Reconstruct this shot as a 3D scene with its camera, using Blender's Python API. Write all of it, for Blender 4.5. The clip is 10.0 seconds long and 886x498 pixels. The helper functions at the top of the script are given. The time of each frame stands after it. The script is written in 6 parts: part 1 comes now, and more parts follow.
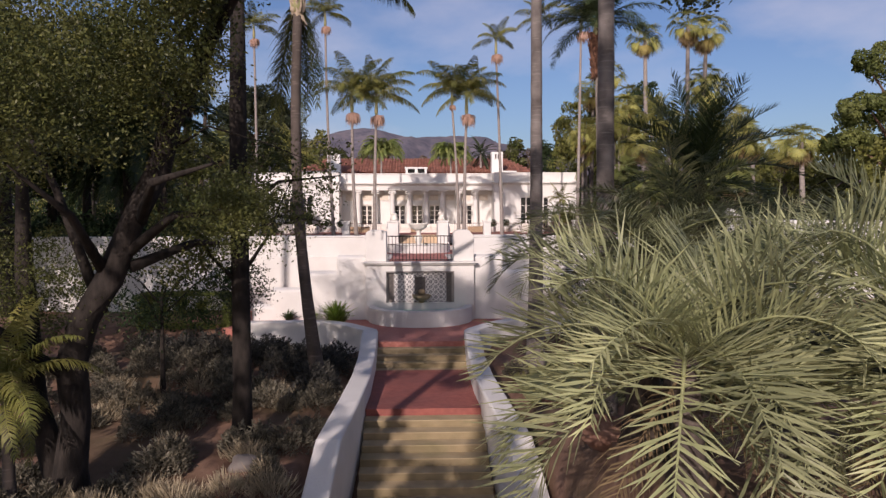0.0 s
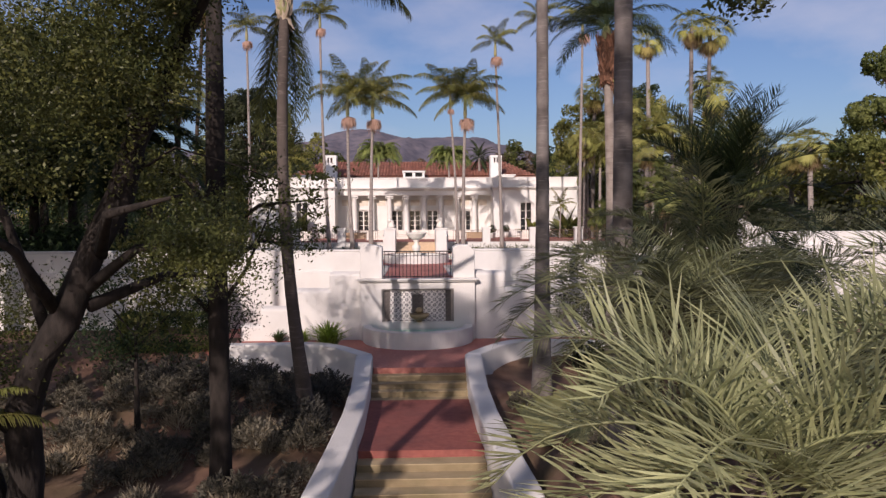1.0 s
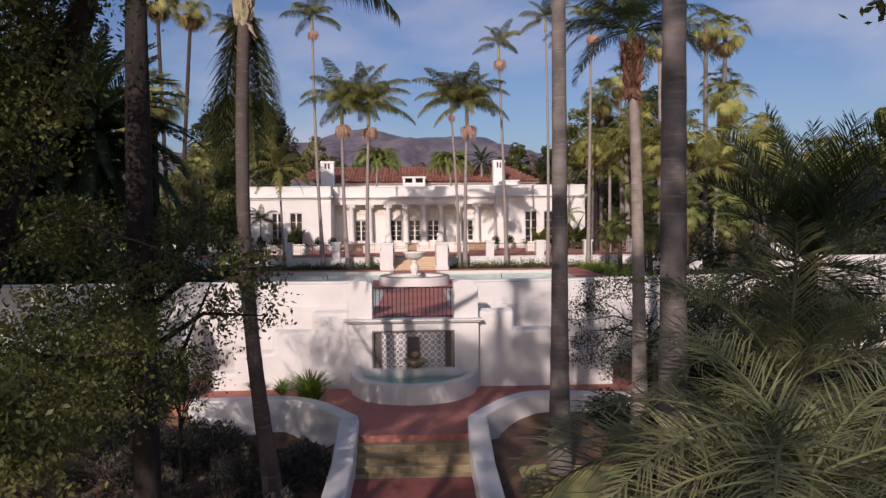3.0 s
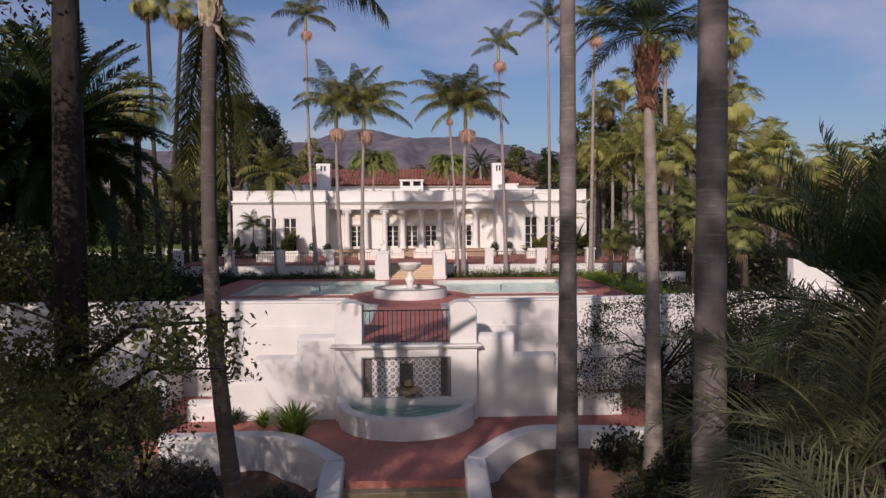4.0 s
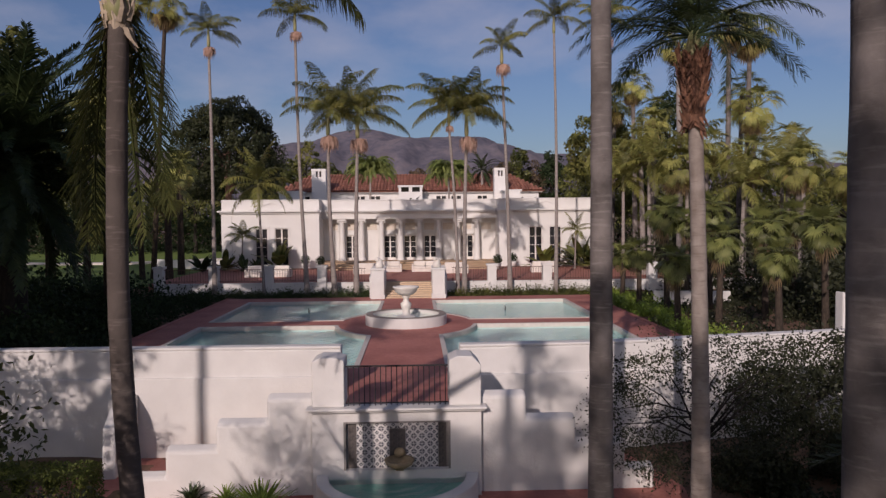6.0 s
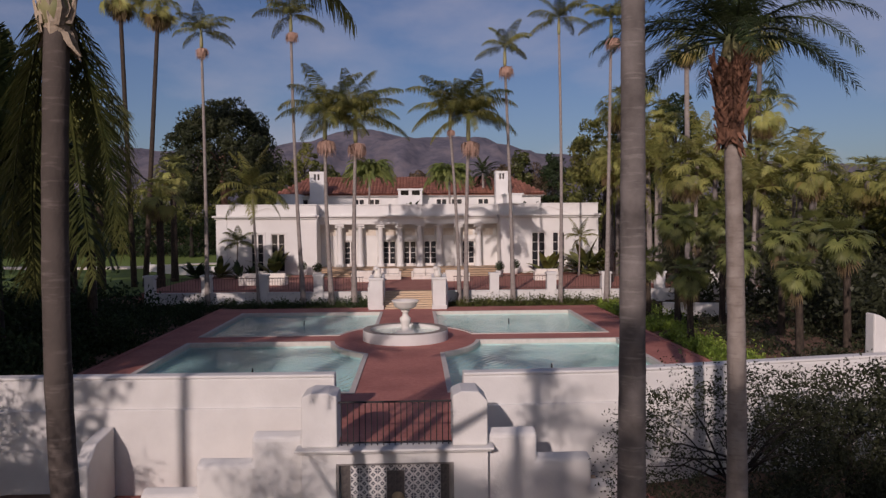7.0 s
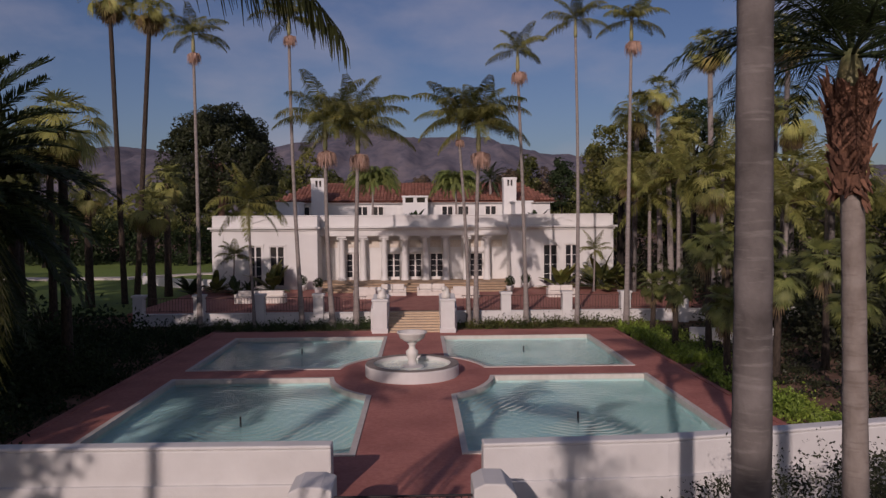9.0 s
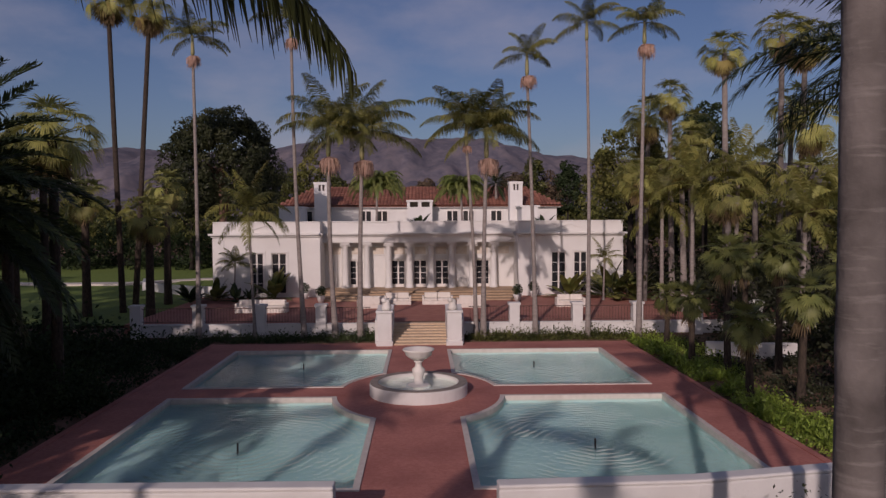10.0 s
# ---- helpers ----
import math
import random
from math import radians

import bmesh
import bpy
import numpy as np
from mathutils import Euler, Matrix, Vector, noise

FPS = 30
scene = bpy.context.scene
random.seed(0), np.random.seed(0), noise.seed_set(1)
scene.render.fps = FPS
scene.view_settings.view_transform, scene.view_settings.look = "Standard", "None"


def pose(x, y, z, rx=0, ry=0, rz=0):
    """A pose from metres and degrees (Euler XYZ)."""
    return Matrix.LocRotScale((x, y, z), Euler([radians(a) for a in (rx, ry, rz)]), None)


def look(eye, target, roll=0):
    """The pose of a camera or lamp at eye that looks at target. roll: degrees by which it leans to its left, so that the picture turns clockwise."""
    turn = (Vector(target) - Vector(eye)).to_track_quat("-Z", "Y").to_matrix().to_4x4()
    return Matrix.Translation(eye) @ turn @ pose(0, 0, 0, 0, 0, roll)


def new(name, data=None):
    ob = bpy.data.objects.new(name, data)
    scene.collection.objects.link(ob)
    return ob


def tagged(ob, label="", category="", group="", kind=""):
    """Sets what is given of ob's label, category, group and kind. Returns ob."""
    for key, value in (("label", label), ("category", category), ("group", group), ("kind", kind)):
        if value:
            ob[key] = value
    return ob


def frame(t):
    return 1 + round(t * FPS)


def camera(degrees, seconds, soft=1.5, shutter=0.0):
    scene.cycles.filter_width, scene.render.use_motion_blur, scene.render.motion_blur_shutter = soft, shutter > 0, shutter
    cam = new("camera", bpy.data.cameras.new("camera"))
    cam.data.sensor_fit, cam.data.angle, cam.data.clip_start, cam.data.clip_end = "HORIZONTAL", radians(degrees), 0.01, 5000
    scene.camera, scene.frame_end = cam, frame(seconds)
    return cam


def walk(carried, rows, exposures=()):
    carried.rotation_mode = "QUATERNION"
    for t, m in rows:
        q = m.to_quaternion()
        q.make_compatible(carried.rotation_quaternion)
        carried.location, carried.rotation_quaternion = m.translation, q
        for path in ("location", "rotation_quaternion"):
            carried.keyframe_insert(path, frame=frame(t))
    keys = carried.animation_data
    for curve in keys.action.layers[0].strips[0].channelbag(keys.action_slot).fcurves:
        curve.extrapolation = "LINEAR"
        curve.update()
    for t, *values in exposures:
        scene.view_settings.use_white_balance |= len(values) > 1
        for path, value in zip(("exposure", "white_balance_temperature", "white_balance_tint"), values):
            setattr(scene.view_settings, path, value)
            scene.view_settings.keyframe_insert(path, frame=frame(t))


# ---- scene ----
cam = camera(63.1, 10.0, 1.4)
PATH = [
    (0, (-0.092, -27.328, 3.806), (-0.018, -25.331, 3.725), -0.2),
    (0.5, (-0.086, -26.587, 4.045), (-0.015, -24.59, 3.966), -0.3),
    (1, (-0.072, -25.809, 4.295), (0.008, -23.812, 4.216), -0.3),
    (1.5, (-0.052, -25.038, 4.573), (0.025, -23.042, 4.492), -0.3),
    (2, (0.004, -24.205, 4.805), (0.079, -22.208, 4.725), -0.4),
    (2.5, (0.095, -23.38, 5.045), (0.167, -21.383, 4.965), -0.6),
    (4, (0.333, -20.771, 5.803), (0.41, -18.775, 5.723), -0.4),
    (4.5, (0.426, -19.916, 6.027), (0.502, -17.919, 5.947), -0.4),
    (5, (0.497, -19.075, 6.269), (0.573, -17.078, 6.188), -0.4),
    (5.5, (0.548, -18.207, 6.502), (0.623, -16.21, 6.421), -0.5),
    (7, (0.537, -15.743, 7.209), (0.613, -13.746, 7.128), -0.4),
    (7.5, (0.524, -14.955, 7.453), (0.601, -12.958, 7.37), -0.4),
    (8, (0.486, -14.162, 7.7), (0.562, -12.165, 7.617), -0.4),
    (8.5, (0.425, -13.431, 7.94), (0.499, -11.434, 7.858), -0.4),
    (9, (0.375, -12.712, 8.167), (0.441, -10.715, 8.086), -0.4),
    (9.5, (0.305, -12.045, 8.384), (0.362, -10.047, 8.304), -0.3),
    (10, (0.232, -11.365, 8.595), (0.289, -9.368, 8.517), -0.3),
]
EXPOSURE = [(0.0, -0.06, 6640, 22), (2.5, -0.14, 6620, 22), (4.5, -0.38, 6620, 23), (5.5, -0.52, 6600, 23), (7.5, -0.84, 6580, 25), (9.0, -1.02, 6640, 27), (10.0, -1.05, 6680, 29)]
walk(cam, [(t, look(eye, target, roll)) for t, eye, target, roll in PATH], EXPOSURE)

# ---- world and sun ----
SUN_WAY = Vector((1.07, 3.4, -1.52)).normalized()
SUN_EL = math.asin(-SUN_WAY.z)
SUN_AZ = math.atan2(-SUN_WAY.x, -SUN_WAY.y)
world = bpy.data.worlds.new("sky")
scene.world = world
world.use_nodes = True
wn, wl = world.node_tree.nodes, world.node_tree.links
wn.clear()
sky = wn.new("ShaderNodeTexSky")
sky.sky_type = "NISHITA"
sky.sun_disc = False
sky.sun_elevation = SUN_EL
sky.sun_rotation = SUN_AZ
sky.air_density, sky.dust_density, sky.ozone_density = 1.0, 1.6, 3.6
wbg = wn.new("ShaderNodeBackground")
wbg.inputs[1].default_value = 0.103
wout = wn.new("ShaderNodeOutputWorld")
# thin drifting cloud
wtc = wn.new("ShaderNodeTexCoord")
wmp = wn.new("ShaderNodeMapping")
wmp.inputs["Scale"].default_value = (2.2, 2.2, 5.0)
wmp.inputs["Rotation"].default_value = (0.0, 0.5, 0.3)
wl.new(wtc.outputs["Generated"], wmp.inputs[0])
wno = wn.new("ShaderNodeTexNoise")
wno.inputs["Scale"].default_value, wno.inputs["Detail"].default_value, wno.inputs["Roughness"].default_value = 1.3, 7, 0.55
wl.new(wmp.outputs[0], wno.inputs[0])
wra = wn.new("ShaderNodeValToRGB")
wra.color_ramp.elements[0].position, wra.color_ramp.elements[1].position = 0.47, 0.72
wra.color_ramp.elements[1].color = (0.5, 0.5, 0.5, 1)
wl.new(wno.outputs[0], wra.inputs[0])
wmx = wn.new("ShaderNodeMix")
wmx.data_type = "RGBA"
wl.new(wra.outputs[0], wmx.inputs[0])
whs = wn.new("ShaderNodeHueSaturation")
whs.inputs["Saturation"].default_value = 1.08
whs.inputs["Hue"].default_value = 0.507
wl.new(sky.outputs[0], whs.inputs["Color"])
wl.new(whs.outputs[0], wmx.inputs[6])
wmx.inputs[7].default_value = (6.5, 6.6, 7.4, 1)
wl.new(wmx.outputs[2], wbg.inputs[0])
wl.new(wbg.outputs[0], wout.inputs[0])
sun = new("sun", bpy.data.lights.new("sun", "SUN"))
sun.data.energy, sun.data.angle, sun.data.color = 4.45, radians(0.55), (1.0, 0.90, 0.80)
sun.matrix_world = look((0, 0, 60), Vector((0, 0, 60)) + SUN_WAY)

# ---- materials ----
def mat(name, color, rough=0.8, metal=0.0, spec=0.3, second=None, scale=4.0, detail=4.0, bump=0.0, bump_scale=30.0,
        third=None, third_scale=0.6, third_amount=0.35, per_object=0.0, per_island=0.0, trans=0.0, leaf=False, stretch=(1, 1, 1)):
    """A surface with grain at one scale, patches at a larger one, and fine relief."""
    m = bpy.data.materials.new(name)
    m.use_nodes = True
    n, l = m.node_tree.nodes, m.node_tree.links
    b = n["Principled BSDF"]
    b.inputs["Roughness"].default_value = rough
    b.inputs["Metallic"].default_value = metal
    b.inputs["Specular IOR Level"].default_value = spec
    b.inputs["Base Color"].default_value = (*color, 1)
    tc = n.new("ShaderNodeTexCoord")
    mp = n.new("ShaderNodeMapping")
    mp.inputs["Scale"].default_value = stretch
    l.new(tc.outputs["Object"], mp.inputs[0])
    out = None
    if second:
        t = n.new("ShaderNodeTexNoise")
        t.inputs["Scale"].default_value, t.inputs["Detail"].default_value = scale, detail
        l.new(mp.outputs[0], t.inputs[0])
        r = n.new("ShaderNodeValToRGB")
        r.color_ramp.elements[0].position, r.color_ramp.elements[1].position = 0.32, 0.68
        r.color_ramp.elements[0].color, r.color_ramp.elements[1].color = (*color, 1), (*second, 1)
        l.new(t.outputs[0], r.inputs[0])
        out = r.outputs[0]
    if third:
        t = n.new("ShaderNodeTexNoise")
        t.inputs["Scale"].default_value, t.inputs["Detail"].default_value = third_scale, 6
        l.new(mp.outputs[0], t.inputs[0])
        r = n.new("ShaderNodeValToRGB")
        r.color_ramp.elements[0].position, r.color_ramp.elements[1].position = 0.45, 0.75
        r.color_ramp.elements[0].color, r.color_ramp.elements[1].color = (0, 0, 0, 1), (third_amount,) * 3 + (1,)
        l.new(t.outputs[0], r.inputs[0])
        x = n.new("ShaderNodeMix")
        x.data_type = "RGBA"
        l.new(r.outputs[0], x.inputs[0])
        if out:
            l.new(out, x.inputs[6])
        else:
            x.inputs[6].default_value = (*color, 1)
        x.inputs[7].default_value = (*third, 1)
        out = x.outputs[2]
    for amount, kind, socket in ((per_object, "ShaderNodeObjectInfo", "Random"), (per_island, "ShaderNodeNewGeometry", "Random Per Island")):
        if amount:
            i = n.new(kind)
            r = n.new("ShaderNodeMapRange")
            r.inputs[3].default_value, r.inputs[4].default_value = 1 - amount, 1 + amount
            l.new(i.outputs[socket], r.inputs[0])
            h = n.new("ShaderNodeHueSaturation")
            l.new(r.outputs[0], h.inputs["Value"])
            if out:
                l.new(out, h.inputs["Color"])
            else:
                h.inputs["Color"].default_value = (*color, 1)
            out = h.outputs[0]
    if out:
        l.new(out, b.inputs["Base Color"])
    if bump:
        t = n.new("ShaderNodeTexNoise")
        t.inputs["Scale"].default_value, t.inputs["Detail"].default_value = bump_scale, 5
        l.new(mp.outputs[0], t.inputs[0])
        k = n.new("ShaderNodeBump")
        k.inputs["Strength"].default_value, k.inputs["Distance"].default_value = bump, 0.02
        l.new(t.outputs[0], k.inputs["Height"])
        l.new(k.outputs[0], b.inputs["Normal"])
    if leaf:
        tr = n.new("ShaderNodeBsdfTranslucent")
        if out:
            l.new(out, tr.inputs[0])
        else:
            tr.inputs[0].default_value = (*color, 1)
        ms = n.new("ShaderNodeMixShader")
        ms.inputs[0].default_value = 0.36
        l.new(b.outputs[0], ms.inputs[1])
        l.new(tr.outputs[0], ms.inputs[2])
        l.new(ms.outputs[0], n["Material Output"].inputs[0])
    return m


STUCCO = mat("white_stucco", (0.615, 0.60, 0.578), 0.9, second=(0.685, 0.672, 0.648), scale=1.3, bump=0.35, bump_scale=14, third=(0.57, 0.545, 0.515), third_scale=0.45, third_amount=0.35)
STUCCO_CLEAN = mat("house_stucco", (0.68, 0.668, 0.64), 0.9, second=(0.73, 0.72, 0.692), scale=0.8, bump=0.2, bump_scale=8, third=(0.61, 0.585, 0.555), third_scale=0.3, third_amount=0.3)
BRICK = mat("red_paving", (0.40, 0.15, 0.118), 0.75, second=(0.48, 0.20, 0.16), scale=9, bump=0.3, bump_scale=40, third=(0.22, 0.07, 0.06), third_scale=0.5, third_amount=0.6)
# mossy treads, colour lightened to offset the grazing sun on them
PATH_TREAD = mat("lightened_mossy_tread", (0.34, 0.265, 0.16), 0.9, second=(0.42, 0.335, 0.21), scale=2.5, detail=8, bump=0.3, third=(0.19, 0.165, 0.085), third_scale=0.9, third_amount=0.8)
# landing brick, its colour darkened for the shade over the path
PATH_BRICK = mat("path_brick_darkened_for_shade", (0.23, 0.07, 0.058), 0.8, second=(0.30, 0.10, 0.08), scale=7, detail=8, bump=0.3, bump_scale=30, third=(0.15, 0.06, 0.055), third_scale=0.7, third_amount=0.7)
# tread colour lifted above the riser's to make up for its weaker sunlight
TAN_TREAD = mat("lightened_tan_tread", (0.56, 0.42, 0.29), 0.85, second=(0.62, 0.48, 0.34), scale=4, bump=0.2)
TAN_RISER = mat("tan_riser", (0.52, 0.39, 0.27), 0.85, second=(0.58, 0.45, 0.315), scale=4, bump=0.2)
TAN_STEP = mat("tan_step", (0.40, 0.275, 0.18), 0.85, second=(0.46, 0.33, 0.22), scale=5, bump=0.3, third=(0.24, 0.18, 0.10), third_scale=0.9, third_amount=0.5)
# mossy risers, colour darkened to offset the fuller sun they catch
RISER = mat("darkened_mossy_riser", (0.23, 0.178, 0.105), 0.9, second=(0.29, 0.23, 0.14), scale=3, detail=8, bump=0.3, third=(0.12, 0.105, 0.055), third_scale=0.9, third_amount=0.85)
CURB = mat("pool_curb", (0.52, 0.47, 0.42), 0.7, second=(0.60, 0.55, 0.50), scale=5, bump=0.2)
POOL_FLOOR = mat("pool_plaster", (0.35, 0.54, 0.54), 0.6, second=(0.45, 0.63, 0.62), scale=0.7, third=(0.28, 0.46, 0.48), third_scale=0.3, third_amount=0.5)
BASIN_FLOOR = mat("basin_plaster", (0.26, 0.56, 0.47), 0.6, second=(0.34, 0.64, 0.55), scale=2)
IRON = mat("wrought_iron", (0.035, 0.03, 0.03), 0.55, metal=0.3, bump=0.1)
RUST_IRON = mat("brown_iron", (0.10, 0.055, 0.045), 0.6, metal=0.2, bump=0.1)
ROOF = mat("clay_roof_tile", (0.29, 0.115, 0.075), 0.85, second=(0.38, 0.17, 0.115), scale=3, per_island=0.25, third=(0.22, 0.09, 0.07), third_scale=0.5, third_amount=0.5)
DARK_GLASS = mat("window_glass", (0.02, 0.022, 0.025), 0.08, spec=0.6, second=(0.035, 0.035, 0.04), scale=1.5)
FRAME_WHITE = mat("white_joinery", (0.78, 0.74, 0.70), 0.5, second=(0.72, 0.68, 0.64), scale=6)
PANEL = mat("relief_panel", (0.58, 0.50, 0.41), 0.9, second=(0.68, 0.62, 0.54), scale=6, detail=8, bump=0.8, bump_scale=9)
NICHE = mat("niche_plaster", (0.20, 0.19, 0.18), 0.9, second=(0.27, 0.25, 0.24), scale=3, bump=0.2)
BRONZE = mat("weathered_stone", (0.28, 0.21, 0.12), 0.7, second=(0.38, 0.30, 0.19), scale=9, bump=0.4)
MARBLE = mat("fountain_marble", (0.70, 0.66, 0.60), 0.55, second=(0.78, 0.75, 0.70), scale=3, third=(0.42, 0.38, 0.33), third_scale=1.5, third_amount=0.5, bump=0.15)
def ring_bark(name, color, second, scar, scale=2.6):
    """Smooth palm bark: soft patches with thin broken leaf scars across the trunk."""
    m = mat(name, color, 0.9, second=second, scale=scale, detail=8, bump=0.5, bump_scale=18)
    n, l = m.node_tree.nodes, m.node_tree.links
    b = n["Principled BSDF"]
    tc = n.new("ShaderNodeTexCoord")
    mp = n.new("ShaderNodeMapping")
    mp.inputs["Scale"].default_value = (3.2, 3.2, 20.0)
    l.new(tc.outputs["Object"], mp.inputs[0])
    t = n.new("ShaderNodeTexNoise")
    t.inputs["Scale"].default_value, t.inputs["Detail"].default_value = 1.0, 6
    l.new(mp.outputs[0], t.inputs[0])
    r = n.new("ShaderNodeValToRGB")
    r.color_ramp.elements[0].position, r.color_ramp.elements[1].position = 0.55, 0.72
    r.color_ramp.elements[1].color = (0.5, 0.5, 0.5, 1)
    l.new(t.outputs[0], r.inputs[0])
    x = n.new("ShaderNodeMix")
    x.data_type = "RGBA"
    l.new(r.outputs[0], x.inputs[0])
    l.new(b.inputs["Base Color"].links[0].from_socket, x.inputs[6])
    x.inputs[7].default_value = (*scar, 1)
    l.new(x.outputs[2], b.inputs["Base Color"])
    return m


BARK_KING = ring_bark("ringed_palm_bark", (0.082, 0.071, 0.066), (0.195, 0.172, 0.162), (0.27, 0.245, 0.23), 2.2)
BARK_BROWN = ring_bark("brown_palm_bark", (0.062, 0.05, 0.044), (0.108, 0.088, 0.077), (0.21, 0.175, 0.155), 1.5)
BARK_PALE = ring_bark("pale_palm_bark", (0.20, 0.165, 0.142), (0.31, 0.27, 0.24), (0.13, 0.095, 0.08), 4.0)
BARK_DARK = mat("oak_bark", (0.013, 0.0105, 0.009), 0.95, second=(0.036, 0.029, 0.025), scale=7, bump=0.9, bump_scale=14, stretch=(1, 1, 0.4))
BARK_TAN = mat("thin_palm_bark", (0.30, 0.262, 0.24), 0.9, second=(0.215, 0.185, 0.168), scale=4, bump=0.3, stretch=(1, 1, 3))
BOOT = mat("palm_boots", (0.085, 0.042, 0.029), 0.9, second=(0.24, 0.12, 0.075), scale=5, detail=8, bump=0.8, per_island=0.45)
BOOT_PALE = mat("pale_palm_boots", (0.33, 0.26, 0.19), 0.9, second=(0.47, 0.39, 0.30), scale=5, detail=8, bump=0.6, per_island=0.3)
BARK_SHAG = mat("shaggy_palm_bark", (0.03, 0.023, 0.018), 0.95, second=(0.075, 0.056, 0.042), scale=12, detail=8, bump=1.0, bump_scale=20, stretch=(1, 1, 0.4))
BARK_RED = mat("reddish_bark", (0.16, 0.09, 0.065), 0.95, second=(0.26, 0.16, 0.12), scale=5, bump=0.9, bump_scale=12, stretch=(1, 1, 0.4))
CROWNSHAFT = mat("crownshaft", (0.20, 0.22, 0.10), 0.5, second=(0.30, 0.26, 0.13), scale=3)
FRUIT = mat("palm_fruit", (0.36, 0.21, 0.155), 0.8, second=(0.50, 0.34, 0.27), scale=6)
FROND_KING = mat("king_frond", (0.05, 0.074, 0.022), 0.36, second=(0.31, 0.295, 0.095), scale=1.0, per_object=0.4, leaf=True)
FROND_HANG = mat("hanging_frond", (0.03, 0.044, 0.015), 0.34, second=(0.14, 0.145, 0.045), scale=1.0, per_object=0.35, leaf=True)
FROND_YELLOW = mat("yellow_frond", (0.16, 0.18, 0.05), 0.5, second=(0.27, 0.25, 0.07), scale=1.2, per_object=0.3, leaf=True)
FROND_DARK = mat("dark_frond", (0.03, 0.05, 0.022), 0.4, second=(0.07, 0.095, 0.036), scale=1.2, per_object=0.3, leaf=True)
FROND_SILVER = mat("silver_frond", (0.24, 0.265, 0.135), 0.42, second=(0.43, 0.44, 0.24), scale=1.5, per_object=0.38, per_island=0.2, leaf=True)
FROND_FAN_DARK = mat("dark_feather", (0.095, 0.11, 0.052), 0.42, second=(0.26, 0.27, 0.135), scale=1.2, per_object=0.3, leaf=True)
FROND_FAN = mat("fan_green", (0.16, 0.195, 0.055), 0.45, second=(0.42, 0.40, 0.125), scale=0.9, per_object=0.4, leaf=True)
FROND_FAN_OLD = mat("fan_yellow", (0.27, 0.24, 0.075), 0.6, second=(0.42, 0.34, 0.13), scale=0.9, per_object=0.35, leaf=True)
FROND_STIFF = mat("stiff_fan", (0.085, 0.12, 0.038), 0.4, second=(0.25, 0.26, 0.085), scale=1.2, per_object=0.45, leaf=True)
FROND_DEAD = mat("dead_frond", (0.17, 0.12, 0.07), 0.9, second=(0.27, 0.20, 0.11), scale=2, per_object=0.25, leaf=True)
FROND_WEEP = mat("weeping_frond", (0.13, 0.18, 0.05), 0.45, second=(0.25, 0.28, 0.085), scale=1.0, per_object=0.3, leaf=True)
SCRUB_LEAF = mat("brown_scrub_leaf", (0.10, 0.075, 0.05), 0.8, second=(0.17, 0.125, 0.08), scale=0.5, per_island=0.4, leaf=True)
OAK_LEAF = mat("oak_leaf", (0.05, 0.066, 0.02), 0.45, second=(0.135, 0.14, 0.042), scale=0.8, per_island=0.4, leaf=True)
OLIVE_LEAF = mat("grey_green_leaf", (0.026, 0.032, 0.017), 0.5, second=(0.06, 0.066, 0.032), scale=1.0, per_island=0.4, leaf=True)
PINE_LIGHT = mat("umbrella_pine_needles", (0.075, 0.105, 0.03), 0.6, second=(0.15, 0.17, 0.05), scale=0.4, per_island=0.4, leaf=True)
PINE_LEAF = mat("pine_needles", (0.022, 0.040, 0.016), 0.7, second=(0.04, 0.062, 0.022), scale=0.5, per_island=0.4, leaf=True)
EVERGREEN_LEAF = mat("evergreen_leaf", (0.026, 0.036, 0.016), 0.55, second=(0.07, 0.078, 0.034), scale=0.35, per_island=0.4, leaf=True)
TREE_LEAF = mat("woodland_leaf", (0.12, 0.14, 0.035), 0.6, second=(0.22, 0.21, 0.06), scale=0.3, per_island=0.35, leaf=True)
BRIGHT_LEAF = mat("sunny_groundcover", (0.16, 0.26, 0.04), 0.42, second=(0.32, 0.40, 0.075), scale=1.0, per_island=0.4, leaf=True)
HEDGE_LEAF = mat("hedge_leaf", (0.08, 0.11, 0.025), 0.6, second=(0.13, 0.15, 0.035), scale=1.5, per_island=0.35, leaf=True)
SHRUB_LEAF = mat("grey_shrub_leaf", (0.10, 0.092, 0.068), 0.8, second=(0.20, 0.18, 0.135), scale=1.5, per_object=0.45, per_island=0.4, leaf=True)
DRY_GRASS = mat("dry_grass", (0.30, 0.245, 0.165), 0.85, second=(0.42, 0.36, 0.25), scale=1.5, per_object=0.25, per_island=0.3, leaf=True)
SHRUB_DARK = mat("dark_shrub_leaf", (0.05, 0.05, 0.045), 0.8, second=(0.10, 0.095, 0.08), scale=1.5, per_island=0.4, leaf=True)
SOIL = mat("garden_soil", (0.13, 0.072, 0.048), 0.95, second=(0.22, 0.13, 0.09), scale=1.8, detail=9, bump=0.9, bump_scale=7, third=(0.085, 0.075, 0.035), third_scale=0.35, third_amount=0.8)
LAWN = mat("lawn", (0.10, 0.16, 0.03), 0.9, second=(0.15, 0.20, 0.045), scale=3, bump=0.8, bump_scale=30)
LAWN_PALE = mat("pale_slope_grass", (0.27, 0.27, 0.095), 0.9, second=(0.37, 0.35, 0.14), scale=4, detail=8, bump=0.8, bump_scale=40, third=(0.17, 0.15, 0.07), third_scale=0.8, third_amount=0.5)
ROCK = mat("garden_boulder", (0.20, 0.17, 0.15), 0.9, second=(0.30, 0.26, 0.23), scale=4, bump=0.8, bump_scale=6)
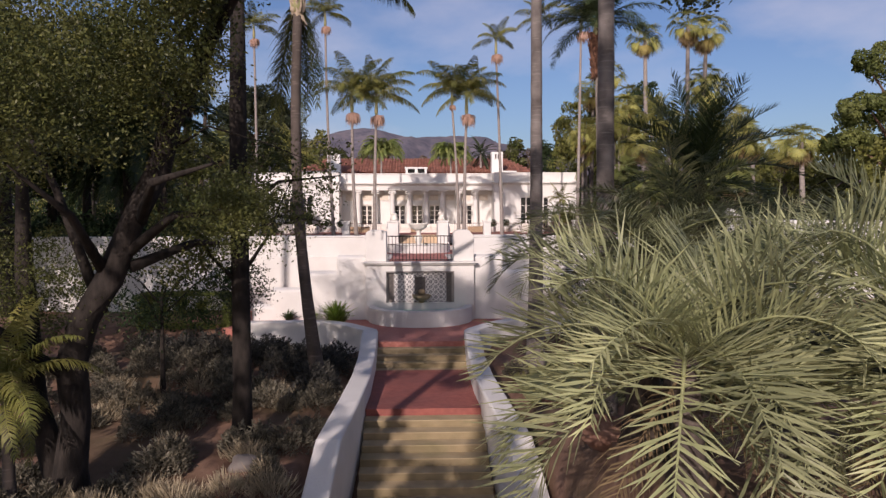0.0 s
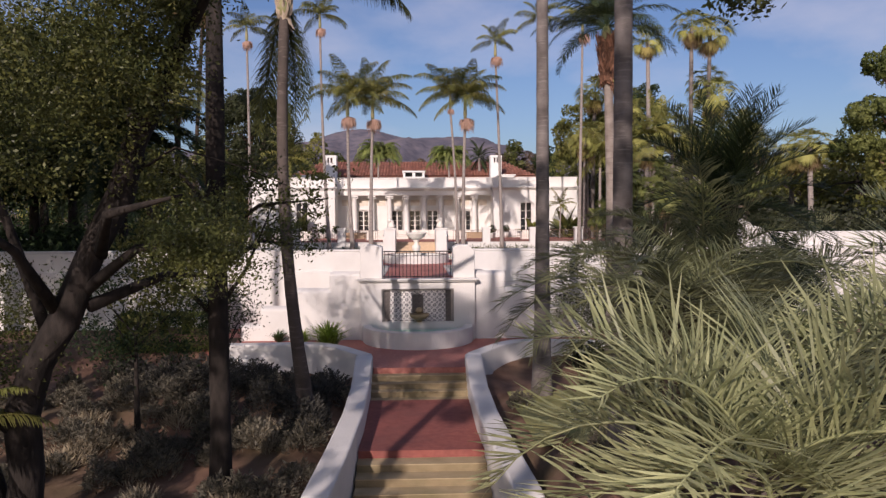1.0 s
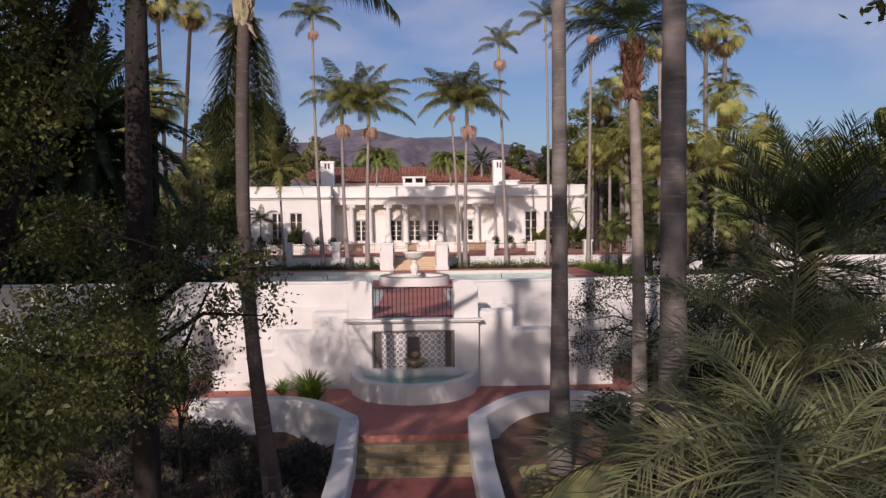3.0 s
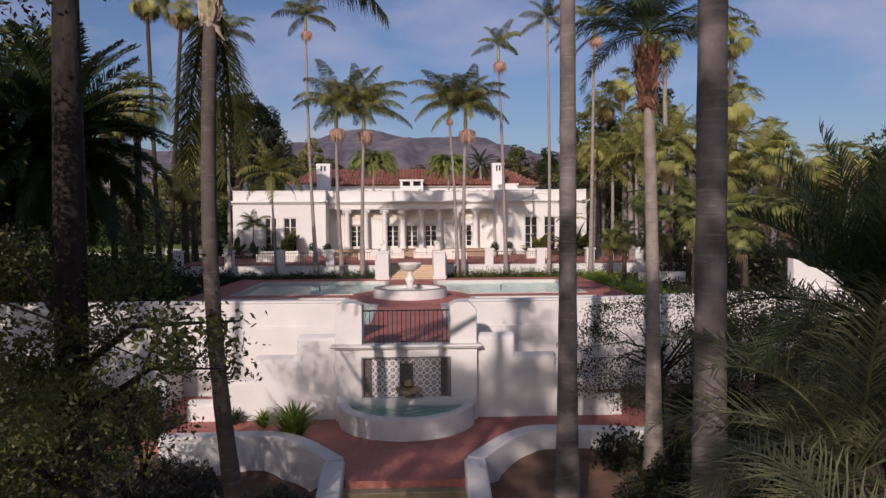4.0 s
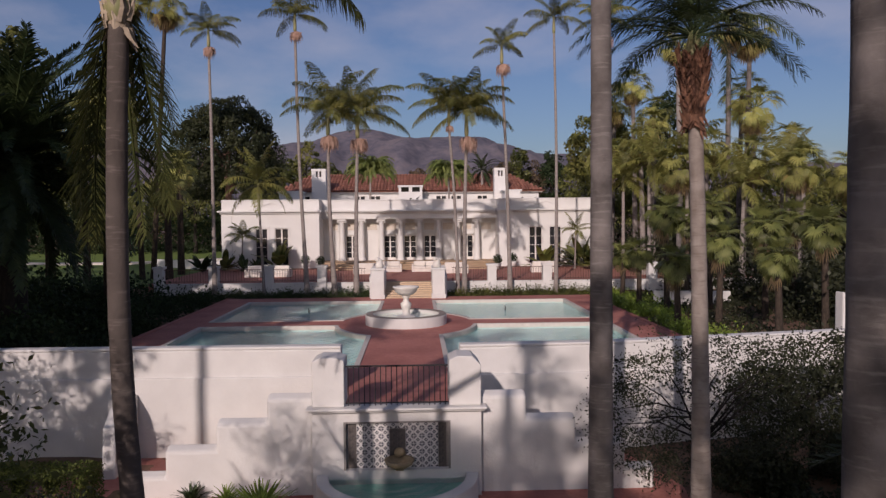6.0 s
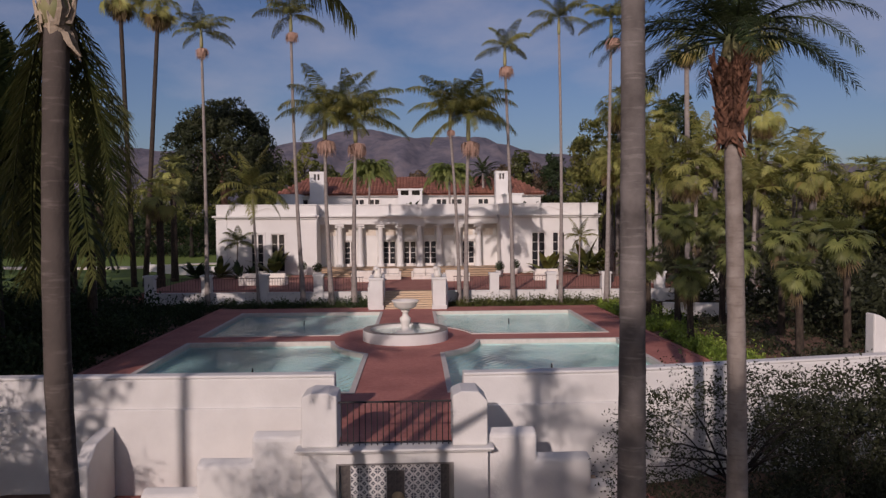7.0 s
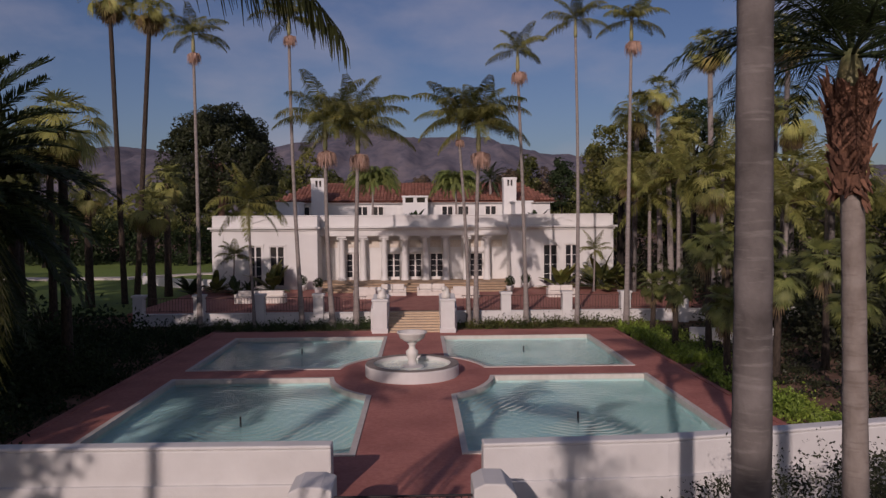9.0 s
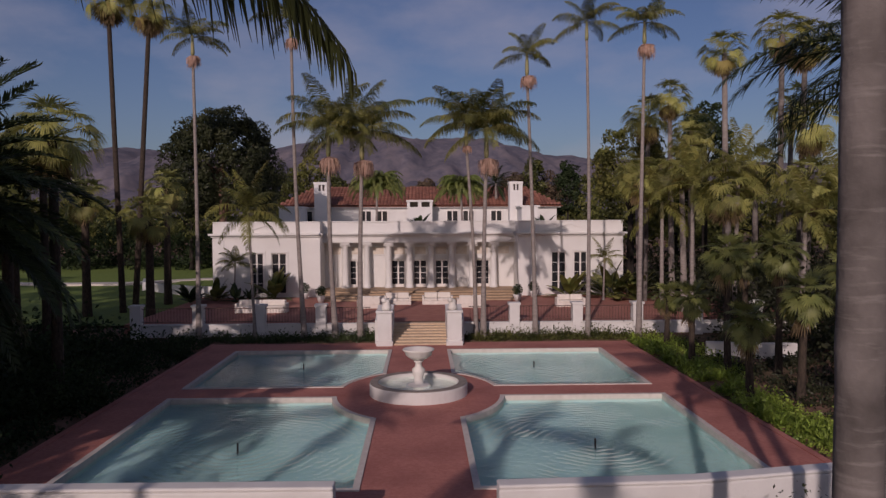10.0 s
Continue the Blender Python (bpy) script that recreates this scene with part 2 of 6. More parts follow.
RED_ROCK = mat("red_boulder", (0.15, 0.075, 0.055), 0.9, second=(0.24, 0.14, 0.10), scale=4, bump=0.8, bump_scale=6)
# bluish distance haze is mixed into the hills' scrub colours
MOUNTAIN = mat("hazed_chaparral", (0.078, 0.078, 0.105), 1.0, second=(0.145, 0.13, 0.155), scale=0.035, detail=14, third=(0.21, 0.175, 0.18), third_scale=0.012, third_amount=0.6)
CUSHION = mat("white_canvas", (0.75, 0.70, 0.64), 0.9, second=(0.68, 0.63, 0.57), scale=4, bump=0.2)
TERRACE = mat("red_terrace", (0.34, 0.14, 0.105), 0.85, second=(0.42, 0.19, 0.145), scale=2, bump=0.2, third=(0.30, 0.11, 0.09), third_scale=0.5, third_amount=0.6)


def water_material(name, tint, wave):
    m = bpy.data.materials.new(name)
    m.use_nodes = True
    n, l = m.node_tree.nodes, m.node_tree.links
    b = n["Principled BSDF"]
    b.inputs["Base Color"].default_value = (*tint, 1)
    b.inputs["Roughness"].default_value = 0.03
    b.inputs["IOR"].default_value = 1.33
    b.inputs["Transmission Weight"].default_value = 1.0
    tc = n.new("ShaderNodeTexCoord")
    t = n.new("ShaderNodeTexNoise")
    t.inputs["Scale"].default_value, t.inputs["Detail"].default_value = wave, 3
    l.new(tc.outputs["Object"], t.inputs[0])
    k = n.new("ShaderNodeBump")
    k.inputs["Strength"].default_value, k.inputs["Distance"].default_value = 0.8, 0.05
    l.new(t.outputs[0], k.inputs["Height"])
    # rings that spread from the standing pipe, broken by a slow drift
    ring = n.new("ShaderNodeTexWave")
    ring.wave_type, ring.rings_direction = "RINGS", "SPHERICAL"
    ring.inputs["Scale"].default_value, ring.inputs["Distortion"].default_value, ring.inputs["Detail"].default_value = 1.1, 5.0, 2.0
    l.new(tc.outputs["Object"], ring.inputs[0])
    patch = n.new("ShaderNodeTexNoise")
    patch.inputs["Scale"].default_value = 0.35
    l.new(tc.outputs["Object"], patch.inputs[0])
    fade = n.new("ShaderNodeMapRange")
    fade.inputs[1].default_value, fade.inputs[2].default_value, fade.inputs[4].default_value = 0.45, 0.65, 0.9
    l.new(patch.outputs[0], fade.inputs[0])
    k2 = n.new("ShaderNodeBump")
    k2.inputs["Distance"].default_value = 0.03
    l.new(fade.outputs[0], k2.inputs["Strength"])
    l.new(ring.outputs["Fac"], k2.inputs["Height"])
    l.new(k.outputs[0], k2.inputs["Normal"])
    l.new(k2.outputs[0], b.inputs["Normal"])
    return m


WATER = water_material("pool_water", (0.68, 0.88, 0.86), 3.6)


def tile_material():
    """Glazed tile: a white lattice of diagonal and round strokes on slate blue, drawn in the tile's own square."""
    m = bpy.data.materials.new("patterned_tile")
    m.use_nodes = True
    n, l = m.node_tree.nodes, m.node_tree.links
    b = n["Principled BSDF"]
    b.inputs["Roughness"].default_value = 0.3
    tc = n.new("ShaderNodeTexCoord")
    sp = n.new("ShaderNodeSeparateXYZ")
    l.new(tc.outputs["Object"], sp.inputs[0])

    def op(kind, a, c=None):
        k = n.new("ShaderNodeMath")
        k.operation = kind
        for i, v in enumerate((a, c)):
            if v is None:
                continue
            if isinstance(v, float):
                k.inputs[i].default_value = v
            else:
                l.new(v, k.inputs[i])
        return k.outputs[0]

    ax, az = op("ABSOLUTE", sp.outputs[0]), op("ABSOLUTE", sp.outputs[2])
    both = op("ADD", ax, az)
    band = op("MULTIPLY", op("GREATER_THAN", both, 0.05), op("LESS_THAN", both, 0.112))
    dot = op("LESS_THAN", both, 0.02)
    edge = op("GREATER_THAN", op("MAXIMUM", ax, az), 0.09)
    line = op("MAXIMUM", op("MAXIMUM", band, dot), edge)
    x = n.new("ShaderNodeMix")
    x.data_type = "RGBA"
    l.new(line, x.inputs[0])
    x.inputs[6].default_value = (0.045, 0.05, 0.07, 1)
    x.inputs[7].default_value = (0.66, 0.64, 0.62, 1)
    l.new(x.outputs[2], b.inputs["Base Color"])
    return m


TILE = tile_material()
TILE_DARK = mat("dark_border_tile", (0.07, 0.065, 0.065), 0.35, second=(0.15, 0.13, 0.12), scale=12)


# ---- builders ----
class Geo:
    """Gathers vertices and faces for one mesh."""

    def __init__(self):
        self.v, self.f = [], []

    def add(self, vs, fs):
        o = len(self.v)
        self.v += [tuple(p) for p in vs]
        self.f += [tuple(o + i for i in q) for q in fs]
        return self

    def box(self, x0, x1, y0, y1, z0, z1, m=None):
        vs = [(x, y, z) for z in (z0, z1) for x, y in ((x0, y0), (x1, y0), (x1, y1), (x0, y1))]
        if m is not None:
            vs = [m @ Vector(p) for p in vs]
        return self.add(vs, [(3, 2, 1, 0), (4, 5, 6, 7), (0, 1, 5, 4), (1, 2, 6, 5), (2, 3, 7, 6), (3, 0, 4, 7)])

    def prism(self, poly, z0, z1):
        """poly: counter-clockwise (x, y); z0, z1: heights, or one per corner."""
        n = len(poly)
        lo = z0 if isinstance(z0, (list, tuple)) else [z0] * n
        hi = z1 if isinstance(z1, (list, tuple)) else [z1] * n
        vs = [(x, y, z) for (x, y), z in zip(poly, lo)] + [(x, y, z) for (x, y), z in zip(poly, hi)]
        return self.add(vs, [tuple(range(n - 1, -1, -1)), tuple(range(n, 2 * n))] + [(i, (i + 1) % n, n + (i + 1) % n, n + i) for i in range(n)])

    def tube(self, pts, radii, n=8, cap=True):
        pts = [Vector(p) for p in pts]
        vs, fs = [], []
        for i, p in enumerate(pts):
            d = (pts[min(i + 1, len(pts) - 1)] - pts[max(i - 1, 0)]).normalized()
            u = d.orthogonal().normalized() if abs(d.z) < 0.9 else Vector((1, 0, 0))
            w = d.cross(u).normalized()
            u = w.cross(d).normalized()
            for k in range(n):
                a = 2 * math.pi * k / n
                vs.append(p + (u * math.cos(a) + w * math.sin(a)) * radii[i])
        for i in range(len(pts) - 1):
            for k in range(n):
                a, b = i * n + k, i * n + (k + 1) % n
                fs.append((a, b, b + n, a + n))
        if cap:
            fs.append(tuple(range(n - 1, -1, -1)))
            fs.append(tuple((len(pts) - 1) * n + k for k in range(n)))
        return self.add(vs, fs)

    def lathe(self, profile, c=(0, 0, 0), n=32, cap=True):
        """profile: (radius, height) from the bottom outside round to the inside."""
        vs, fs = [], []
        for r, z in profile:
            for k in range(n):
                a = 2 * math.pi * k / n
                vs.append((c[0] + r * math.cos(a), c[1] + r * math.sin(a), c[2] + z))
        for i in range(len(profile) - 1):
            for k in range(n):
                a, b = i * n + k, i * n + (k + 1) % n
                fs.append((a, b, b + n, a + n))
        if cap:
            fs.append(tuple(range(n - 1, -1, -1)))
            fs.append(tuple((len(profile) - 1) * n + k for k in range(n)))
        return self.add(vs, fs)

    def ribbon(self, line, half, z0, z1):
        """A wall of even thickness along a line of (x, y); z0, z1: heights, or one per point."""
        line = [Vector((*p, 0)) for p in line]
        n = len(line)
        lo = z0 if isinstance(z0, (list, tuple)) else [z0] * n
        hi = z1 if isinstance(z1, (list, tuple)) else [z1] * n
        vs, fs = [], []
        for i, p in enumerate(line):
            d = (line[min(i + 1, n - 1)] - line[max(i - 1, 0)]).normalized()
            s = Vector((-d.y, d.x, 0)) * half
            vs += [(p.x - s.x, p.y - s.y, lo[i]), (p.x + s.x, p.y + s.y, lo[i]), (p.x + s.x, p.y + s.y, hi[i]), (p.x - s.x, p.y - s.y, hi[i])]
        for i in range(n - 1):
            for k in range(4):
                a, b = 4 * i + k, 4 * i + (k + 1) % 4
                fs.append((a, a + 4, b + 4, b))
        fs += [(0, 1, 2, 3), tuple(4 * (n - 1) + k for k in (3, 2, 1, 0))]
        return self.add(vs, fs)

    def mesh(self, name, material, smooth=False):
        me = bpy.data.meshes.new(name)
        me.from_pydata(self.v, [], self.f)
        me.materials.append(material)
        if smooth:
            me.polygons.foreach_set("use_smooth", [True] * len(me.polygons))
        me.update()
        return me


def np_mesh(name, v, f, material, smooth=False):
    """A mesh from arrays: v (n, 3), f (m, 3 or 4)."""
    me = bpy.data.meshes.new(name)
    m, k = f.shape
    me.vertices.add(len(v))
    me.vertices.foreach_set("co", v.astype(np.float32).ravel())
    me.loops.add(m * k)
    me.loops.foreach_set("vertex_index", f.astype(np.int32).ravel())
    me.polygons.add(m)
    me.polygons.foreach_set("loop_start", np.arange(0, m * k, k, dtype=np.int32))
    if smooth:
        me.polygons.foreach_set("use_smooth", np.ones(m, dtype=bool))
    me.materials.append(material)
    me.update()
    me.validate()
    return me


def bevelled(ob, width, segments=2):
    k = ob.modifiers.new("soft_edges", "BEVEL")
    k.width, k.segments, k.limit_method, k.angle_limit = width, segments, "ANGLE", radians(40)
    k.harden_normals = False
    return ob


def part(name, geo, material, parent=None, label="", bevel=0.0, smooth=False, m=None):
    me = geo.mesh(name, material, smooth) if isinstance(geo, Geo) else geo
    ob = new(name, me)
    if parent is not None:
        ob.parent = parent
    if m is not None:
        ob.matrix_basis = m
    if bevel:
        bevelled(ob, bevel)
    if label:
        tagged(ob, label)
    return ob


def thing(name, label, category, group="", kind="", at=None):
    ob = new(name)
    ob.empty_display_size = 0.3
    tagged(ob, label, category, group, kind)
    if at is not None:
        ob.matrix_basis = at
    return ob


def solid(name, geo, material, label, category, group="", kind="", bevel=0.0, smooth=False, at=None):
    """A thing that is one mesh."""
    ob = part(name, geo, material, None, "", bevel, smooth, at)
    return tagged(ob, label, category, group, kind)

# ---- ground ----
CX = 0.05
DECK, TER, PORT = 1.84, 2.6, 3.1


def wall_y(x):
    """The front face of the long retaining wall."""
    return float(np.interp(x, [-60, -10, 2, 6, 9.2, 13, 22, 60], [3.6, 3.45, 3.25, 3.4, 3.95, 4.65, 6.3, 14]))


def path_z(y):
    return float(np.interp(y, [-60, -36, -20.5, -10.6, -10.4, -6.0, -4.85, 5], [-6.5, -4.9, -4.5, -0.8, -0.66, -0.66, 0.0, 0.0]))


def ground_z(x, y):
    if y > wall_y(x) + 0.2:
        z = 1.74 + 0.02 * min(max(y - 60, 0), 400)
        if abs(x) < 11.4 and y < 28.6:
            z = 0.6
        elif abs(x) < 26 and y > 31.2 and y < 90:
            z = TER - 0.5
        elif abs(x) >= 11.4:
            z += 0.10 * noise.noise(Vector((x * 0.25, y * 0.25, 3)))
        return z
    b = float(np.interp(y, [-400, -60, -30, -20, -15, -12, -8, -5, -2.25, -1.8, -1.0, 4], [-14, -5, -2.6, -1.7, -1.1, -0.95, -0.6, -0.65, -0.8, -0.4, -0.12, -0.1]))
    if x > 2.2:
        b = float(np.interp(y, [-400, -60, -30, -24, -18, -15.5, -13, -10, -4.0, -2.0, 4], [-14, -4, 0.4, 0.9, 0.8, 0.3, -0.2, -0.55, -0.6, -0.25, -0.1]))
    side = min(max((abs(x - CX) - 1.95) / 0.5, 0), 1)
    b += side * (0.12 * noise.noise(Vector((x * 0.5, y * 0.5, 0))) + 0.05 * noise.noise(Vector((x * 2, y * 2, 7))))
    if abs(x) > 6 and y > -8:
        b += 0.12
    low = path_z(y) - 0.35
    if abs(x) > 22:
        k = min((abs(x) - 22) / 8, 1) * min(max((y + 12) / 14, 0), 1)
        b += (1.7 - b) * k
    if y < -3.7:
        return low + (b - low) * side if abs(x - CX) < 2.45 else b
    return b


def spread(stops):
    out = []
    for a, b, s in stops:
        out += list(np.arange(a, b, s))
    return out


gx = spread([(-4000, -400, 450), (-400, -60, 34), (-60, -24, 4), (-24, -6, 0.6), (-6, 6, 0.3), (6, 24, 0.6), (24, 60, 4), (60, 400, 34), (400, 4001, 450)])
gy = spread([(-400, -60, 34), (-60, -30, 3), (-30, 2, 0.4), (2, 8, 0.15), (8, 33, 0.6), (33, 90, 3), (90, 500, 30), (500, 4001, 350)])
gv = np.array([(x, y, ground_z(x, y)) for y in gy for x in gx])
nx = len(gx)
gi = np.array([(j * nx + i, j * nx + i + 1, (j + 1) * nx + i + 1, (j + 1) * nx + i) for j in range(len(gy) - 1) for i in range(nx - 1)])
solid("ground", np_mesh("ground", gv, gi, SOIL, True), SOIL, "brown garden soil with leaf litter under the trees", "ground", kind="structure")

# ---- retaining wall, pools and deck ----
left_line = [(x, wall_y(x) + 0.2) for x in (-30, -20, -12, -8, -5, CX - 1.68)]
right_line = [(x, wall_y(x) + 0.2) for x in (CX + 1.72, 4, 6, 8, 9.5, 11, 13, 16, 19, 22, 26)]
for nm, line in (("wall_west", left_line), ("wall_east", right_line)):
    w = thing(nm, "long white stucco retaining wall below the pool terrace", "wall", kind="structure")
    part("wall_body", Geo().ribbon(line, 0.2, -0.6, 3.05), STUCCO, w, bevel=0.04)
    part("coping", Geo().ribbon(line, 0.204, 3.05, 3.14), STUCCO, w, bevel=0.04)
    low = [(x, y - 0.23) for x, y in line]
    part("ledge", Geo().ribbon(low, 0.06, -0.6, 2.28), STUCCO, w, bevel=0.03)

hw = thing("wall_upper_east", "higher white stucco garden wall beyond the palms", "wall", kind="structure")
part("wall_body", Geo().ribbon([(14.3, 5.55), (14.55, 5.58), (14.9, 5.62), (15.5, 5.68), (16.6, 5.85), (19, 6.3), (22, 6.9), (27, 8.0)], 0.2, 1.0, [4.3, 4.22, 4.0, 3.86, 3.76, 3.72, 3.72, 3.72]), STUCCO, hw, bevel=0.05)
gw = thing("garden_wall_east", "low white wall among the fan palms", "wall", kind="structure")
part("wall_body", Geo().ribbon([(14.4, 24.2), (16.5, 23.6), (18.6, 23.4)], 0.15, 1.3, 2.5), STUCCO, gw, bevel=0.04)
lw = thing("lawn_wall_west", "low curved white wall edging the lawn", "wall", kind="structure")
part("wall_body", Geo().ribbon([(-16.8, 49.0), (-20, 51.5), (-23.5, 54.5), (-26.5, 58.5), (-28.5, 64)], 0.15, 1.2, [3.2, 3.1, 3.0, 2.9, 2.8]), STUCCO, lw, bevel=0.04)


def sheet(name, x0, x1, y0, y1, step, material, label, lift, category="lawn"):
    xs, ys = np.arange(x0, x1 + 1e-6, step), np.arange(y0, y1 + 1e-6, step)
    v = np.array([(x, y, ground_z(x, y) + lift) for y in ys for x in xs])
    n = len(xs)
    f = np.array([(j * n + i, j * n + i + 1, (j + 1) * n + i + 1, (j + 1) * n + i) for j in range(len(ys) - 1) for i in range(n - 1)])
    return solid(name, np_mesh(name, v, f, material, True), material, label, category, kind="structure")


sheet("lawn_west", -60, -17.6, 33.5, 92, 0.9, LAWN, "sunlit green lawn beyond the trees", 0.14)
solid("garden_walk", Geo().ribbon([(-52, 70), (-40, 66), (-31, 66), (-24, 69), (-18, 70)], 1.1, 1.5, [2.12, 2.16, 2.2, 2.34, 2.38]), CURB, "pale gravel walk across the lawn", "path", kind="structure")
sheet("lawn_bank", 2.5, 5.2, -11.2, -5.8, 0.3, LAWN_PALE, "pale yellow-green grass beside the path", 0.06)
deck = thing("pool_deck", "red brick paved terrace round four pools", "terrace", kind="structure")
PX0, PX1 = 1.62, 9.4
BY0, BY1, FY0, FY1 = 18.0, 26.1, 6.65, 16.05
FC = (CX, 16.75)
EA, EB = 3.35, 4.25


def pool_poly(sx, back, grow=0.0):
    """Outline of one of the four pools, a corner cut by the round terrace; grow shifts every side outward."""
    y0, y1 = (BY0, BY1) if back else (FY0, FY1)
    x0, x1 = PX0 - grow, PX1 + grow
    y0, y1 = y0 - grow, y1 + grow
    ea, eb = EA - grow, EB - grow
    arc = []
    a_far = math.acos(min(x0 / ea, 1))
    yy = (y0 - FC[1]) if back else (FC[1] - y1)
    a_near = math.asin(max(min(yy / eb, 1), -1))
    for k in range(13):
        a = a_near + (a_far - a_near) * k / 12
        arc.append((ea * math.cos(a), FC[1] + eb * math.sin(a) * (1 if back else -1)))
    if back:
        pts = [(x1, y0), (x1, y1), (x0, y1)] + arc[::-1]
    else:
        pts = [(x1, y1)] + arc + [(x0, y0), (x1, y0)]
    pts = [(CX + sx * x, y) for x, y in pts]
    area = sum(a[0] * b[1] - b[0] * a[1] for a, b in zip(pts, pts[1:] + pts[:1]))
    return pts if area > 0 else pts[::-1]


def plate_with_holes(outer, holes, z, name):
    """A flat sheet with openings, filled between its edges."""
    bm = bmesh.new()
    edges = []
    for loop in [outer] + holes:
        vs = [bm.verts.new((x, y, z)) for x, y in loop]
        edges += [bm.edges.new((vs[i], vs[(i + 1) % len(vs)])) for i in range(len(vs))]
    bmesh.ops.triangle_fill(bm, use_beauty=True, use_dissolve=False, edges=edges)
    bmesh.ops.recalc_face_normals(bm, faces=bm.faces)
    for f in bm.faces:
        if f.normal.z < 0:
            f.normal_flip()
    me = bpy.data.meshes.new(name)
    bm.to_mesh(me)
    bm.free()
    me.materials.append(BRICK)
    return me


outer = [(CX - 1.66, 0.36), (CX + 1.7, 0.36), (CX + 1.7, 3.72), (5, 3.85), (8, 4.2), (11.4, 4.7), (11.4, 28.5), (-11.3, 28.5), (-11.3, 3.8), (CX - 1.66, 3.6)]
holes = [pool_poly(sx, back, 0.16) for sx in (-1, 1) for back in (False, True)]
part("paving", plate_with_holes(outer, holes, DECK, "paving"), BRICK, deck)
part("underbuild", Geo().box(CX - 1.64, CX + 1.68, 0.37, 6.2, -0.3, DECK - 0.02), STUCCO, deck)
part("border_kerb", Geo().box(-11.42, -11.2, 4.2, 28.5, 1.5, DECK + 0.03), BRICK, deck)
part("border_kerb", Geo().box(11.35, 11.57, 4.9, 28.5, 1.5, DECK + 0.03), BRICK, deck)

for sx in (-1, 1):
    for back in (False, True):
        p = pool_poly(sx, back)
        q = pool_poly(sx, back, 0.18)
        n = len(p)
        pool = thing("pool", "shallow rectangular pool with pale water and a rounded inner corner", "pool", "four pools round the fountain", "structure")
        c = Geo()
        vs = [(*a, DECK + 0.035) for a in q] + [(*a, DECK + 0.035) for a in p] + [(*a, DECK - 0.12) for a in q] + [(*a, DECK - 0.30) for a in p]
        fs = []
        for i in range(n):
            j = (i + 1) % n
            fs += [(i, j, n + j, n + i), (2 * n + j, j, i, 2 * n + i)[::-1], (n + i, n + j, 3 * n + j, 3 * n + i)]
        c.add(vs, fs)
        part("curb", c, CURB, pool, "pale tan stone curb")
        b = Geo()
        vs = [(*a, DECK - 0.28) for a in p] + [(*a, DECK - 0.62) for a in p]
        b.add(vs, [(n + i, n + (i + 1) % n, (i + 1) % n, i)[::-1] for i in range(n)] + [tuple(range(n, 2 * n))])
        part("basin", b, POOL_FLOOR, pool, "pale blue plaster basin")
        jx, jy = CX + sx * 5.45, (22.6 if back else 10.4)
        w = part("water", Geo().add([(x - jx, y - jy, 0) for x, y in pool_poly(sx, back, 0.01)], [tuple(range(n))]), WATER, pool, "clear rippled water", m=pose(jx, jy, DECK - 0.13))
        w.visible_shadow = False
        part("jet_pipe", Geo().tube([(jx, jy, DECK - 0.6), (jx, jy, DECK + 0.06)], [0.03, 0.03], 8), IRON, pool, "thin dark standing pipe")

# ---- lower fountain block, balcony and side stairs ----
fb = thing("fountain_block", "white stucco block with a tiled niche under a balcony", "fountain", kind="structure")
NX0, NX1, NZ0, NZ1 = CX - 1.3, CX + 1.3, 0.66, 1.855
g = Geo()
g.box(CX - 2.05, NX0, 0, 0.75, -0.2, 2.1)
g.box(NX1, CX + 2.05, 0, 0.75, -0.2, 2.1)
g.box(NX0, NX1, 0, 0.36, NZ1, 2.1)
g.box(NX0, NX1, 0, 0.36, -0.2, NZ0)
part("block_wall", g, STUCCO, fb)
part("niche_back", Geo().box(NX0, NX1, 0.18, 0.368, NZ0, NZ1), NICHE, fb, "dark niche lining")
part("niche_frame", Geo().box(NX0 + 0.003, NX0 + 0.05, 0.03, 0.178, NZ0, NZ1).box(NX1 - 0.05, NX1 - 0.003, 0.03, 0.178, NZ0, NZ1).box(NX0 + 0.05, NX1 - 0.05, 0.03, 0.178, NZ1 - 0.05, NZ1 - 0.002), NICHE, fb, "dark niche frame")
part("cornice", Geo().box(CX - 2.12, CX + 2.12, -0.12, 0.355, 2.103, 2.16).box(CX - 2.18, CX + 2.18, -0.2, 0.355, 2.16, 2.22), STUCCO, fb, bevel=0.02)
for s in (-1, 1):
    x0, x1 = sorted((CX + s * 1.27, CX + s * 2.05))
    # a pier with rounded shoulders
    drop = 0.2 if s > 0 else 0.05
    prof = [(x0, 2.22), (x1, 2.22), (x1, 3.4 - drop), (x1 - 0.2, 3.42), (x0 + 0.2, 3.43), (x0, 3.33)]
    vs = [(x, 0.0, z) for x, z in prof] + [(x, 0.85, z) for x, z in prof]
    n = len(prof)
    part("pier", Geo().add(vs, [tuple(range(n)), tuple(range(2 * n - 1, n - 1, -1))] + [(i, n + i, n + (i + 1) % n, (i + 1) % n) for i in range(n)]), STUCCO, fb, "white pier with rounded shoulders", bevel=0.03)

rail = thing("balcony_railing", "dark wrought iron railing between white balcony piers", "railing")
RX0, RX1 = CX - 1.25, CX + 1.25
part("top_rail", Geo().box(RX0, RX1, 0.10, 0.15, 3.17, 3.21), IRON, rail, bevel=0.01)
part("bottom_rail", Geo().box(RX0, RX1, 0.105, 0.145, 2.27, 2.30), IRON, rail)
baluster = Geo().tube([(0, 0, 2.222), (0, 0, 3.17)], [0.0115, 0.0115], 6).mesh("baluster", IRON)
for k in range(19):
    part("baluster", baluster, IRON, rail, m=pose(RX0 + (k + 0.5) * (RX1 - RX0) / 19, 0.125, 0))

